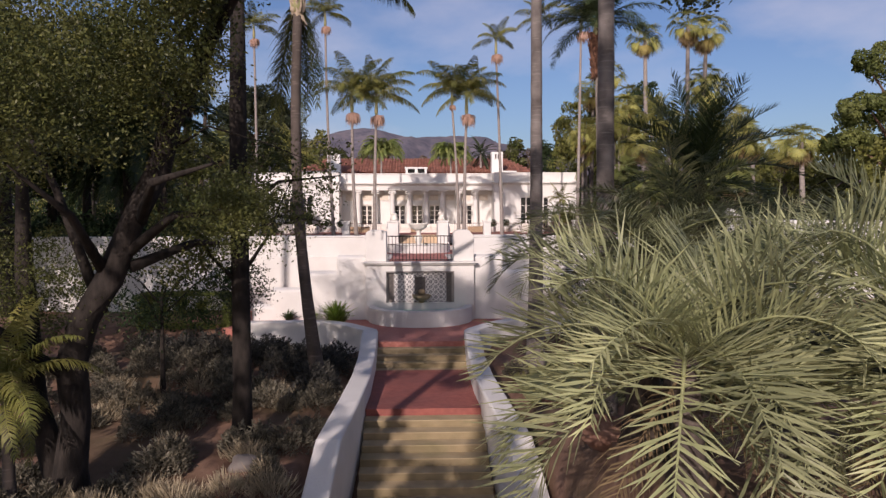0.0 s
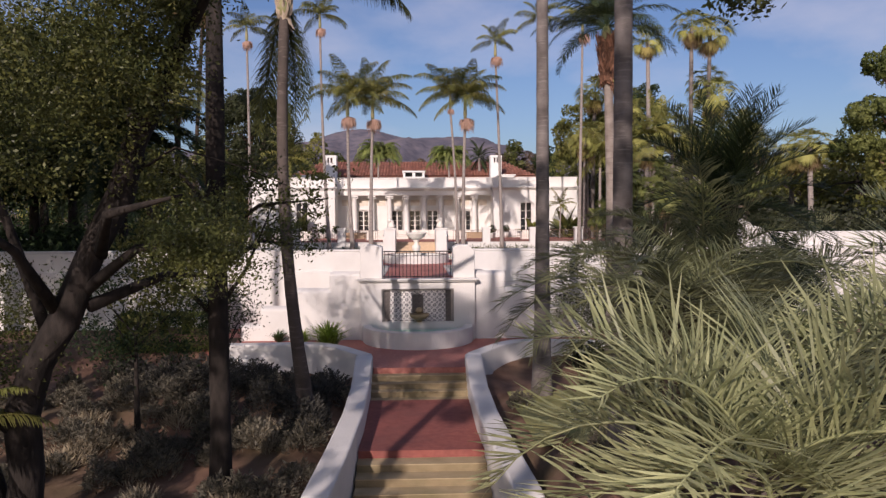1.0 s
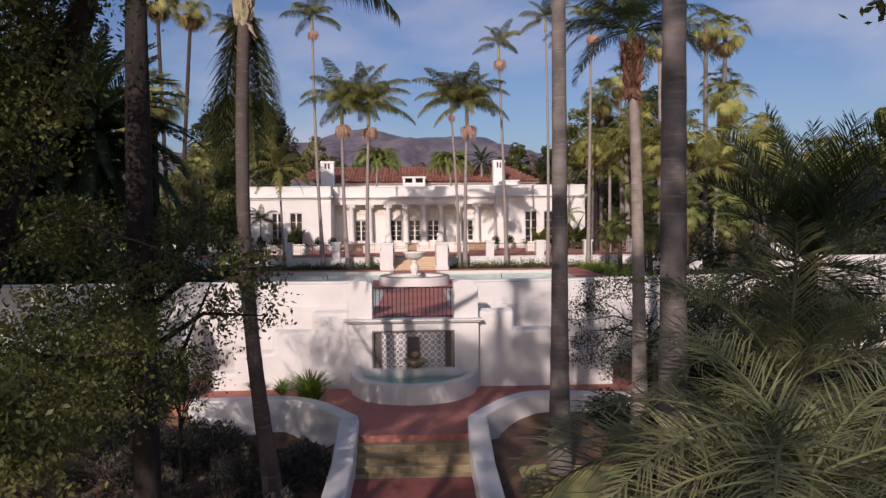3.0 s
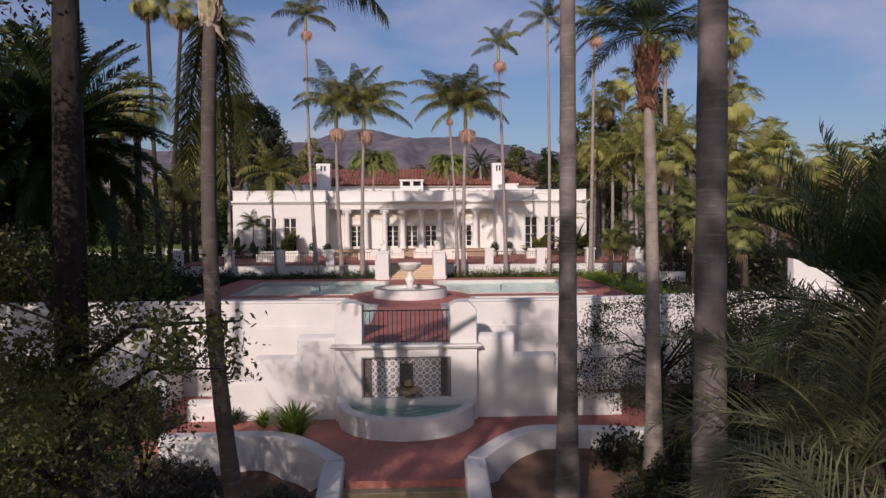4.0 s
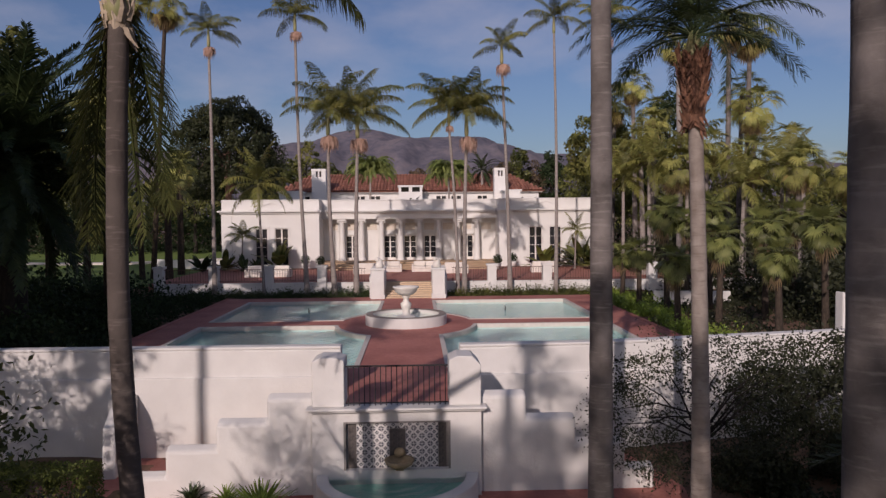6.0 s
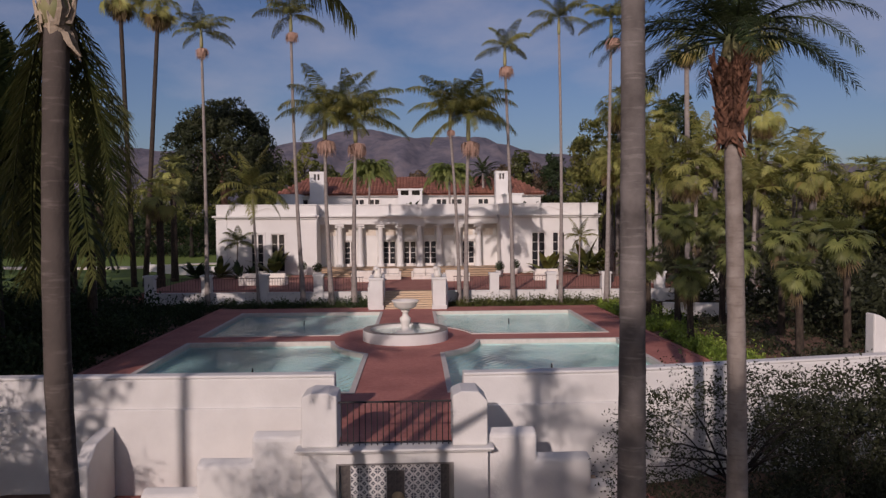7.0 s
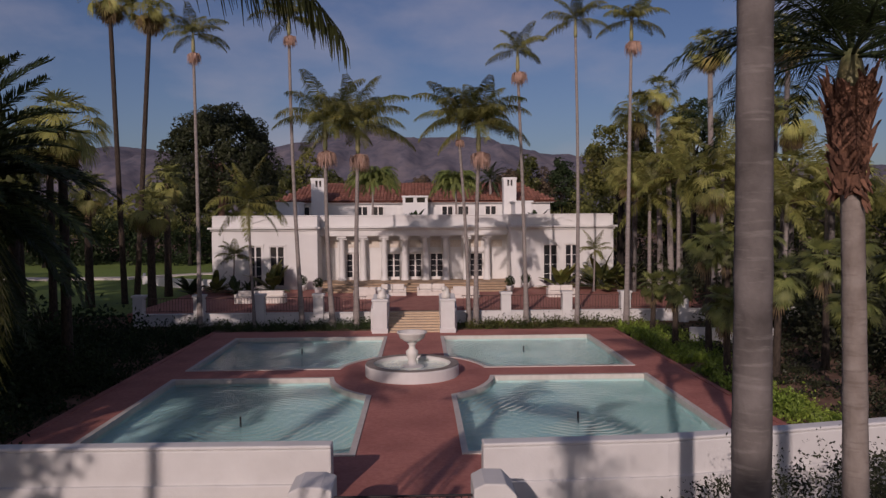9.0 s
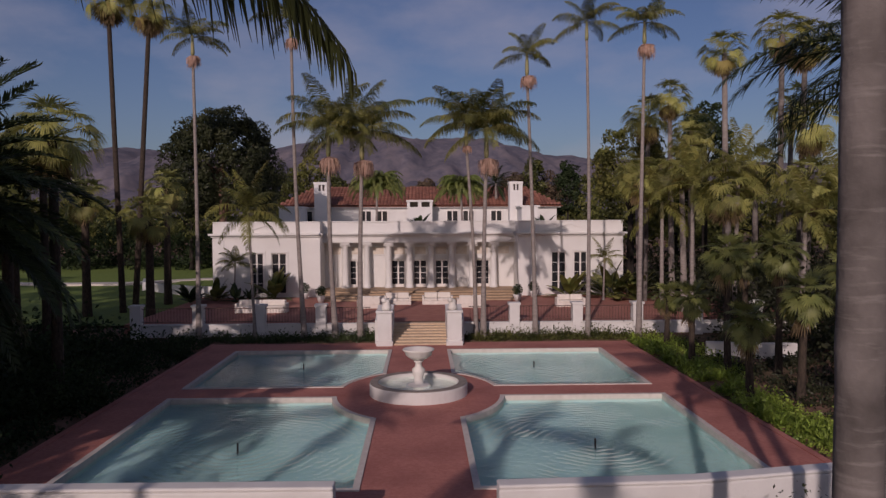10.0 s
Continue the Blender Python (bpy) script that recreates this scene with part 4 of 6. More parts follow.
for x in (-13.3, -6.4, -4.5, 3.8, 5.7, 9.0):
    w = part("window", Geo().box(x - 0.6, x + 0.6, 73.93, 73.99, 8.4, 9.75), DARK_GLASS, up, "small dark casement window")
    part("frame", Geo().box(x - 0.7, x - 0.6, 73.86, 73.995, 8.35, 9.85).box(x + 0.6, x + 0.7, 73.86, 73.995, 8.35, 9.85).box(x - 0.6, x + 0.6, 73.86, 73.995, 9.75, 9.85).box(x - 0.06, x + 0.06, 73.88, 73.925, 8.4, 9.75), FRAME_WHITE, w, "white painted frame")
for x0, x1 in ((-12.15, -10.45), (10.35, 11.85)):
    ch = thing("chimney", "tall white chimney with pierced top", "chimney", "chimneys")
    part("shaft", Geo().box(x0, x1, 72, 73.6, 7.6, 12.1), STUCCO_CLEAN, ch)
    w = (x1 - x0)
    cg = Geo()
    for a, b in ((x0, x0 + 0.3 * w), (x0 + 0.45 * w, x0 + 0.55 * w), (x0 + 0.7 * w, x1)):
        cg.box(a, b, 72.0, 73.6, 12.1, 12.8)
    cg.box(x0 - 0.05, x1 + 0.05, 71.95, 73.65, 12.8, 13.1)
    part("pierced_top", cg, STUCCO_CLEAN, ch)
dm = thing("roof_turret", "small square white roof turret with openings", "turret")
tg = Geo().box(-1.5, 1.4, 71.6, 73.4, 7.6, 10.2)
for a, b in ((-1.5, -1.2), (-0.25, 0.15), (1.1, 1.4)):
    tg.box(a, b, 71.6, 73.4, 10.2, 10.8)
tg.box(-1.6, 1.5, 71.5, 73.5, 10.8, 11.0)
part("turret_wall", tg, STUCCO_CLEAN, dm)
part("opening", Geo().box(-1.2, -0.25, 72.6, 72.62, 10.2, 10.8).box(0.15, 1.1, 72.6, 72.62, 10.2, 10.8), DARK_GLASS, dm)

# ---- upper fountain ----
uf = thing("pool_fountain", "white pedestal fountain in a round basin between the pools", "fountain")
part("basin_wall", Geo().lathe([(1.92, -0.1), (1.92, 0.42), (1.88, 0.46), (1.6, 0.46), (1.55, 0.42), (1.55, 0.05), (0.3, 0.05)], (CX, FC[1], DECK), 48), STUCCO, uf, "low round white basin wall")
part("basin_rim", Geo().lathe([(1.9, 0.0), (1.9, 0.02), (1.58, 0.02), (1.58, 0.0)], (CX, FC[1], DECK + 0.462), 48, False), ROCK, uf, "weathered grey-brown rim")
part("basin_floor", Geo().lathe([(1.545, 0.0), (0.3, 0.004)], (CX, FC[1], DECK + 0.056), 48, False), MARBLE, uf, "pale stone basin floor")
w2 = part("water", Geo().add([(CX + 1.555 * math.cos(k * math.pi / 16), FC[1] + 1.555 * math.sin(k * math.pi / 16), DECK + 0.33) for k in range(32)], [tuple(range(32))]), WATER, uf)
w2.visible_shadow = False
part("pedestal", Geo().lathe([(0.52, 0), (0.5, 0.3), (0.36, 0.38), (0.2, 0.4), (0.16, 0.6), (0.24, 0.8), (0.26, 0.95), (0.14, 1.06), (0.12, 1.2), (0.2, 1.27), (0.18, 1.34)], (CX, FC[1], DECK), 24), MARBLE, uf, smooth=True)
part("bowl", Geo().lathe([(0.16, 1.32), (0.3, 1.36), (0.5, 1.5), (0.56, 1.66), (0.63, 1.72), (0.61, 1.76), (0.52, 1.74), (0.4, 1.6), (0.02, 1.54)], (CX, FC[1], DECK), 32), MARBLE, uf, smooth=True)

# ---- mountains ----
rng = np.random.default_rng(7)


def ridge(xs, y, heights, depth, name, label, amp):
    """A range of hills: a height field whose crest follows given heights."""
    nu, nv = 420, 44
    X = np.linspace(xs[0], xs[-1], nu)
    crest = np.interp(X, xs, heights)
    v = []
    for j in range(nv):
        t = j / (nv - 1)
        for i in range(nu):
            n1 = noise.fractal(Vector((X[i] * 0.0035, t * 3.2, y * 0.01)), 0.9, 2.1, 6)
            n2 = abs(noise.noise(Vector((X[i] * 0.006 + t, t * 1.1, 5))))
            n3 = noise.fractal(Vector((X[i] * 0.016 + 0.6 * t, t * 2.2, 9)), 0.8, 2.1, 5)
            h = crest[i] * (t ** 1.15) + amp * 0.16 * n3 * (0.12 + t * (1.05 - t) * 2.6) + amp * n1 * (0.1 + t * (1 - t) * 2.4) - amp * 0.9 * n2 * t * (1 - t) * 2
            v.append((X[i], y - depth * (1 - t), max(h, -2) + 1.0))
    f = [(j * nu + i, j * nu + i + 1, (j + 1) * nu + i + 1, (j + 1) * nu + i) for j in range(nv - 1) for i in range(nu - 1)]
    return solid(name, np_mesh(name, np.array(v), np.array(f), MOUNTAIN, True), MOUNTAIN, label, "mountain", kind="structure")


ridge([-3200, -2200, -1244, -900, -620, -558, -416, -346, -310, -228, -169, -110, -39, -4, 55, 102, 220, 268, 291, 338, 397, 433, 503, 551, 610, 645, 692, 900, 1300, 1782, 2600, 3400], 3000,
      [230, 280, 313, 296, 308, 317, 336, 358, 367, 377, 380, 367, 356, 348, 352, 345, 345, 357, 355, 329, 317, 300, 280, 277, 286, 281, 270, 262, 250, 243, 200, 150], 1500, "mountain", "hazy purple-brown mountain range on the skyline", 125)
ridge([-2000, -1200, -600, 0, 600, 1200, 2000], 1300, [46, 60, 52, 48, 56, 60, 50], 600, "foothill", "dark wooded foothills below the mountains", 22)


# ---- plant builders ----
def strip_quads(base, mid, tip, w0, w1, side):
    """Narrow two-piece blades: arrays (n, 3); side: unit vectors across each blade."""
    n = len(base)
    v = np.stack([base - side * w0[:, None], base + side * w0[:, None], mid + side * w1[:, None], mid - side * w1[:, None],
                  tip + side * w0[:, None] * 0.2, tip - side * w0[:, None] * 0.2], 1).reshape(-1, 3)
    o = np.arange(n)[:, None] * 6
    f = np.concatenate([o + np.array([[0, 1, 2, 3]]), o + np.array([[3, 2, 4, 5]])], 0)
    return v, f


def unit(a):
    return a / np.maximum(np.linalg.norm(a, axis=-1, keepdims=True), 1e-9)


def leaf_quads(c, size, r, flat=0.0):
    """Pointed leaf quads at centres c (n, 3); size (n,)."""
    n = len(c)
    d = unit(r.normal(0, 1, (n, 3)) * np.array([1, 1, 1 - flat]))
    s = unit(np.cross(d, r.normal(0, 1, (n, 3))))
    L, W = size[:, None] * 0.5, size[:, None] * 0.24
    v = np.stack([c - d * L, c + s * W - d * L * 0.1, c + d * L, c - s * W - d * L * 0.1], 1).reshape(-1, 3)
    f = np.arange(n * 4).reshape(-1, 4)
    return v, f


def clumps(c, rad, count, clump, per, size, r, shell=0.5, flat=0.0, floor=None):
    """Leaves gathered in clumps through an ellipsoid, more of them near its skin; leaves gaps between."""
    u = unit(r.normal(0, 1, (count, 3))) * (shell + (1 - shell) * r.random((count, 1))) ** 0.6
    cc = np.array(c) + u * np.array(rad)
    p = np.repeat(cc, per, 0) + r.normal(0, 1, (count * per, 3)) * np.repeat(clump * (0.5 + r.random(count)), per)[:, None] * np.array([1, 1, 0.62])
    if floor is not None:
        p = p[p[:, 2] > floor]
    return leaf_quads(p, size * (0.6 + 0.8 * r.random(len(p))), r, flat)


def joined(pieces):
    V, F, o = [], [], 0
    for v, f in pieces:
        V.append(v)
        F.append(f + o)
        o += len(v)
    return np.concatenate(V), np.concatenate(F)


def arch(name, length, el, bend, pairs, leaflet, hang, material, seed, width=0.022, vee=0.3, sweep=0.5, stray=0.1, start=0.14, sway=0.0):
    """One feather frond that leaves the crown at an elevation and bows down by its own weight; leaflets hang with it."""
    r = np.random.default_rng(seed)
    ts = np.linspace(0, 1, 33)
    th = np.radians(el) - np.radians(bend) * ts ** 1.35
    step = length / 32
    P = np.stack([np.concatenate([[0], np.cumsum(np.cos(th[:-1]) * step)]), sway * length * ts ** 2, np.concatenate([[0], np.cumsum(np.sin(th[:-1]) * step)])], -1)
    down = np.array([0, 0, -1.0])
    V, F, o = [], [], 0
    for sd in (-1, 1):
        t = np.clip(np.linspace(start, 1.0, pairs) + r.normal(0, 0.008, pairs), 0, 1)
        base = np.stack([np.interp(t, ts, P[:, k]) for k in range(3)], -1)
        a = np.interp(t, ts, th)
        tan = unit(np.stack([np.cos(a), 2 * sway * t, np.sin(a)], -1))
        up = np.stack([-np.sin(a), 0 * a, np.cos(a)], -1)
        ll = leaflet * (np.sin(np.pi * np.clip(t, 0.02, 1) ** 0.8 * 0.93 + 0.15) * 0.75 + 0.28) * (1 + r.normal(0, 0.1, pairs))
        d = unit(tan * (sweep + 0.35 * t[:, None]) + np.array([0, sd, 0]) + up * (vee * (0.4 + 1.2 * r.random((pairs, 1)))) + down * hang * 0.3 + r.normal(0, stray, (pairs, 3)))
        d2 = unit(d + down * hang * 1.1 + r.normal(0, 0.08, (pairs, 3)))
        mid = base + d * ll[:, None] * 0.5
        v, f = strip_quads(base, mid, mid + d2 * ll[:, None] * 0.5, np.full(pairs, width * 0.6), np.full(pairs, width), tan)
        V.append(v)
        F.append(f + o)
        o += len(v)
    c = P[::4]
    w = (0.011 * length * (1 - 0.8 * np.linspace(0, 1, 9)))[:, None]
    V.append(np.stack([c + w * np.array([0, 1, 0]), c + w * np.array([0, 0, 1]), c - w * np.array([0, 1, 0]), c - w * np.array([0, 0, 1])], 1).reshape(-1, 3))
    F.append(np.array([(o + 4 * i + k, o + 4 * i + (k + 1) % 4, o + 4 * (i + 1) + (k + 1) % 4, o + 4 * (i + 1) + k) for i in range(8) for k in range(4)]))
    return np_mesh(name, np.concatenate(V), np.concatenate(F), material)


def fan_leaf(name, petiole, radius, blades, span, el, bend, split, droop, material, seed, cup=0.2, tilt=25, stiff=1.0):
    """One fan leaf: a bowed stalk, then pleated blades joined at the hub, free and drooping towards their tips."""
    r = np.random.default_rng(seed)
    ts = np.linspace(0, 1, 5)
    th = np.radians(el) - np.radians(bend) * ts
    P = np.stack([np.concatenate([[0], np.cumsum(np.cos(th[:-1]) * petiole / 4)]), 0 * ts, np.concatenate([[0], np.cumsum(np.sin(th[:-1]) * petiole / 4)])], -1)
    e = th[-1] - math.radians(tilt)
    T, N, Y = np.array([math.cos(e), 0, math.sin(e)]), np.array([-math.sin(e), 0, math.cos(e)]), np.array([0, 1.0, 0])
    down, hub = np.array([0, 0, -1.0]), P[-1]
    a = np.linspace(-span / 2, span / 2, blades) + r.normal(0, 0.02, blades)
    ln = (radius * (0.76 + 0.24 * np.cos(a * 0.55)) * (1 + r.normal(0, 0.06, blades)))[:, None]
    ca, sa = np.cos(a)[:, None], np.sin(a)[:, None]
    D, S = unit(ca * T + sa * Y + N * cup * np.abs(sa)), ca * Y - sa * T
    m1 = hub + D * ln * split + down * 0.05 * droop * ln
    d2 = unit(D + down * droop * (0.45 + 0.3 * r.random((blades, 1))) + r.normal(0, 0.06, (blades, 3)) / stiff)
    m2 = m1 + d2 * ln * (1 - split) * 0.55
    d3 = unit(d2 + down * droop * (0.5 + r.random((blades, 1))) + r.normal(0, 0.08, (blades, 3)) / stiff)
    tip = m2 + d3 * ln * (1 - split) * 0.45
    w1 = ln * split * math.tan(span / blades * 0.5) * 1.03
    w2, crease = w1 * 0.66, N * w1 * 0.6
    v = np.stack([np.tile(hub, (blades, 1)), m1 - S * w1, m1 + crease, m1 + S * w1, m2 - S * w2, m2 + crease * 0.5, m2 + S * w2, tip], 1).reshape(-1, 3)
    tri = np.array([(0, 1, 2), (0, 2, 3), (1, 4, 5), (1, 5, 2), (2, 5, 6), (2, 6, 3), (4, 7, 5), (5, 7, 6)])
    f = (np.arange(blades)[:, None, None] * 8 + tri[None]).reshape(-1, 3)
    o = len(v)
    w = np.array([0.03, 0.025, 0.02, 0.017, 0.015])[:, None]
    ring = np.stack([P + w * Y, P + w * np.array([0, 0, 1]), P - w * Y, P - w * np.array([0, 0, 1])], 1).reshape(-1, 3)
    g = []
    for i in range(4):
        for k in range(4):
            q = (o + 4 * i + k, o + 4 * i + (k + 1) % 4, o + 4 * (i + 1) + (k + 1) % 4, o + 4 * (i + 1) + k)
            g += [(q[0], q[1], q[2]), (q[0], q[2], q[3])]
    return np_mesh(name, np.concatenate([v, ring]), np.concatenate([f, np.array(g)]), material)


def lumps(c, rad, count, lump, per, size, r, shell=0.7, low=-0.6):
    """A crown of rounded leaf tufts set over an ellipsoid; the leaves lie on the skin of each tuft."""
    u = unit(r.normal(0, 1, (count, 3)))
    u = u[u[:, 2] > low]
    n = len(u)
    cc = np.array(c) + u * np.array(rad) * (shell + (1 - shell) * r.random((n, 1)))
    lr = lump * (0.6 + 0.8 * r.random(n))
    w = unit(r.normal(0, 1, (n * per, 3)) + 0.7 * np.repeat(u, per, 0))
    p = np.repeat(cc, per, 0) + w * (np.repeat(lr, per) * (0.7 + 0.4 * r.random(n * per)))[:, None] * np.array([1, 1, 0.85])
    nrm = unit(w + r.normal(0, 0.5, (n * per, 3)))
    d = unit(np.cross(nrm, r.normal(0, 1, (n * per, 3))))
    sd = np.cross(nrm, d)
    L = (size * (0.6 + 0.8 * r.random(n * per)))[:, None] * 0.5
    v = np.stack([p - d * L, p + sd * L * 0.5, p + d * L, p - sd * L * 0.5], 1).reshape(-1, 3)
    return v, np.arange(n * per * 4).reshape(-1, 4)


# fronds, each list from the lowest of the crown to the most upright
KING = [arch("frond", 3.3, el, bd, 92, 0.88, 1.75, FROND_KING, 10 + i, 0.019, 0.25, 0.35, 0.12, sway=sw) for i, (el, bd, sw) in enumerate(((2, 62, 0.1), (20, 78, -0.1), (34, 86, 0.08), (47, 90, -0.12), (60, 84, 0.06), (74, 62, -0.05)))]
YELLOW = [arch("frond", 2.9, el, bd, 46, 0.66, 0.85, FROND_YELLOW, 20 + i, 0.028, 0.15, 0.45, sway=sw) for i, (el, bd, sw) in enumerate(((-25, 60, 0.1), (10, 80, -0.1), (35, 85, 0.08), (58, 75, -0.1), (80, 35, 0.05)))]
SWAG = [arch("frond", 2.5, el, bd, 70, 0.52, 0.6, FROND_DARK, 90 + i, 0.012, 0.2, 0.7, 0.14, sway=sw) for i, (el, bd, sw) in enumerate(((-18, 75, 0.1), (6, 90, -0.12), (22, 85, 0.1), (38, 80, -0.1), (56, 70, 0.08), (78, 40, -0.05)))]
DATE = [arch("frond", 4.2, el, bd, 84, 0.52, 0.2, FROND_DARK, 30 + i, 0.034, 0.4, 0.85, 0.06, sway=sw) for i, (el, bd, sw) in enumerate(((-42, 35, 0.1), (-12, 60, -0.08), (12, 72, 0.1), (34, 76, -0.1), (54, 70, 0.06), (74, 50, -0.04)))]
HANGING = [arch("frond", 3.1, el, bd, 92, 0.62, 0.75, FROND_HANG, 40 + i, 0.014, 0.0, 0.75, 0.16, 0.08, sw) for i, (el, bd, sw) in enumerate(((-60, 26, 0.04), (-70, 18, -0.05), (-52, 34, 0.03)))]
BUTIA = [arch("frond", 2.35, el, bd, 46, 0.8, 0.06, FROND_SILVER, 55 + i, 0.0165, 0.75, 0.85, 0.2, 0.12, sw) for i, (el, bd, sw) in enumerate(((-14, 62, 0.12), (8, 85, -0.1), (26, 95, 0.1), (42, 90, -0.12), (58, 80, 0.08), (74, 55, -0.05)))]
BUTIA_DARK = [arch("frond", 2.9, el, bd, 62, 0.78, 0.3, FROND_FAN_DARK, 158 + i, 0.0125, 0.45, 0.9, 0.13, 0.1, sw) for i, (el, bd, sw) in enumerate(((-42, 40, -0.05), (-18, 55, 0.1), (6, 75, -0.1), (26, 85, 0.1), (44, 85, -0.1), (60, 75, 0.08), (78, 45, -0.05)))]
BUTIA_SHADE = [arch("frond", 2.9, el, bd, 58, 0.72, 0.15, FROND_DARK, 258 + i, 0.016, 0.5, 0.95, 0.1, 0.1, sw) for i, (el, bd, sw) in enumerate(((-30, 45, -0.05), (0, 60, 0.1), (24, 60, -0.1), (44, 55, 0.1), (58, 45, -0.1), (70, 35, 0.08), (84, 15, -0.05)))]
WITHERED = arch("dead_frond", 2.0, -45, 40, 40, 0.5, 0.7, FROND_DEAD, 77, 0.012)
SWINGING = arch("frond", 3.4, 10, 68, 130, 0.8, 2.0, FROND_HANG, 11, 0.014, 0.0, 0.5, 0.14)
FAN = [fan_leaf("frond", pt, rd, 24, 3.5, el, bd, 0.4, dr, mt, 60 + i, 0.3, 34, 0.7) for i, (pt, rd, el, bd, dr, mt) in enumerate(((0.6, 0.8, -75, 10, 0.9, FROND_FAN_OLD), (0.8, 0.85, -45, 20, 1.1, FROND_FAN_OLD), (1.0, 0.85, -15, 30, 1.2, FROND_FAN), (1.1, 0.9, 8, 30, 1.1, FROND_FAN), (1.15, 0.9, 30, 25, 1.0, FROND_FAN), (1.1, 0.85, 54, 20, 0.8, FROND_FAN), (1.0, 0.8, 78, 10, 0.6, FROND_FAN)))]
FAN_DEAD = [fan_leaf("dead_frond", 0.6, 0.9, 14, 2.6, el, 10, 0.5, 1.0, FROND_DEAD, 70 + i) for i, el in enumerate((-84, -72))]
STIFF_FAN = [fan_leaf("frond", 0.72, 0.56, 24, 5.0, el, bd, 0.46, dr, FROND_STIFF, 260 + i, 0.12, tl, 1.0) for i, (el, bd, dr, tl) in enumerate(((-52, 15, 0.6, 15), (-26, 20, 0.5, 25), (-4, 25, 0.45, 25), (16, 25, 0.4, 25), (38, 20, 0.35, 20), (66, 10, 0.25, 10)))]


def crown(parent, meshes, top, count, r, scale=1.0, name="frond"):
    """Fronds round the top of a trunk, old ones low and young ones upright."""
    for k in range(count):
        t = (k + 0.5) / count
        me = meshes[min(int(t * len(meshes)), len(meshes) - 1)]
        m = Matrix.Translation(top) @ pose(0, 0, 0, 0, 0, math.degrees(k * 2.39996) + r.normal(0, 10)) @ pose(0, 0, 0, r.normal(0, 9), r.normal(0, 5), 0)
        part(name, me, None, parent, m=m @ Matrix.Scale(scale * (0.88 + 0.24 * r.random()), 4))


def trunk_line(h, lean, bow, n=44):
    return [(lean[0] * t + bow[0] * math.sin(math.pi * t), lean[1] * t + bow[1] * math.sin(math.pi * t), h * t) for t in (i / n for i in range(n + 1))]


def ringed(pts, r0, r1, base=1.6):
    """Radii with a swollen foot."""
    n = len(pts) - 1
    return [(r0 + (r1 - r0) * i / n + r0 * (base - 1) * math.exp(-8.0 * i / n)) * (1 + 0.03 * math.sin(i * 1.9) * math.sin(i * 0.53) + 0.012 * (i % 2)) for i in range(n + 1)]


def fruit_brush(parent, c, rx, rz, n, r):
    """A hanging broom of thin fruit strings that spread into a ball."""
    a, q = r.uniform(0, 2 * np.pi, n), np.sqrt(r.random(n))
    out = np.stack([np.cos(a), np.sin(a), np.zeros(n)], -1)
    base = np.array(c) + out * 0.06 + np.array([0, 0, rz * 0.9])
    mid = np.array(c) + out * (rx * q)[:, None] + np.array([0, 0, 1.0]) * (rz * (0.75 - 0.7 * r.random(n)))[:, None]
    tip = mid + out * (0.12 * rx * q)[:, None] + np.array([0, 0, -1.0]) * (rz * (0.3 + 0.75 * r.random(n)))[:, None]
    side = unit(np.cross(out, np.array([0, 0, 1.0])) + r.normal(0, 0.4, (n, 3)))
    v, f = strip_quads(base, mid, tip, np.full(n, 0.014), np.full(n, 0.024), side)
    tagged(part("fruit_string", np_mesh("fruit_string", v, f, FRUIT), FRUIT, parent), "hanging pink-orange fruit strings", "", "", "stuff")


def king_palm(x, y, z, h, lean=(0, 0), bow=(0, 0), r0=0.16, r1=0.10, fronds=13, scale=1.0, meshes=None, fruit=0.0, label="", seed=1, bark=None, name="king_palm", shaft=1.0):
    """fruit: size of the hanging fruit broom; shaft: length of the smooth green crownshaft."""
    r = np.random.default_rng(seed)
    t = thing(name, label or "slender feather palm with a ringed grey trunk", "palm tree", at=pose(x, y, z))
    pts = trunk_line(h, lean, bow)
    part("trunk", Geo().tube(pts, ringed(pts, r0, r1), 12), bark or BARK_TAN, t, smooth=True)
    top = Vector(pts[-1])
    cs = None
    if shaft:
        cs = part("crownshaft", Geo().tube([top - Vector((0, 0, 0.05)), top + Vector((0, 0, 0.15 * shaft)), top + Vector((0, 0, 0.6 * shaft)), top + Vector((0, 0, shaft + 0.1))], [r1 * 1.1, r1 * 1.45, r1 * 1.25, r1 * 0.7], 10), CROWNSHAFT, t, smooth=True)
    if fruit:
        fruit_brush(cs or t, (top.x + 0.1 * fruit, top.y - 0.12 * fruit, top.z - 0.6 * fruit), 0.52 * fruit, 0.6 * fruit, int(420 * fruit), r)
    crown(t, meshes or KING, top + Vector((0, 0, shaft)), fronds, r, scale)
    return t


def fan_palm(x, y, z, h, r0=0.28, r1=0.22, fronds=34, scale=1.0, skirt=8, lean=(0, 0), label="", seed=1, meshes=None, bark=None, name="fan_palm"):
    r = np.random.default_rng(seed)
    t = thing(name, label or "fan palm with a shaggy crown of green fan leaves", "palm tree", at=pose(x, y, z))
    pts = trunk_line(h, lean, (0, 0))
    part("trunk", Geo().tube(pts, ringed(pts, r0, r1, 1.3), 10), bark or BARK_TAN, t, smooth=True)
    top = Vector(pts[-1])
    crown(t, meshes or FAN, top, fronds, r, scale)
    if skirt:
        crown(t, FAN_DEAD, top - Vector((0, 0, 0.2)), skirt, r, scale, "dead_frond")
    return t


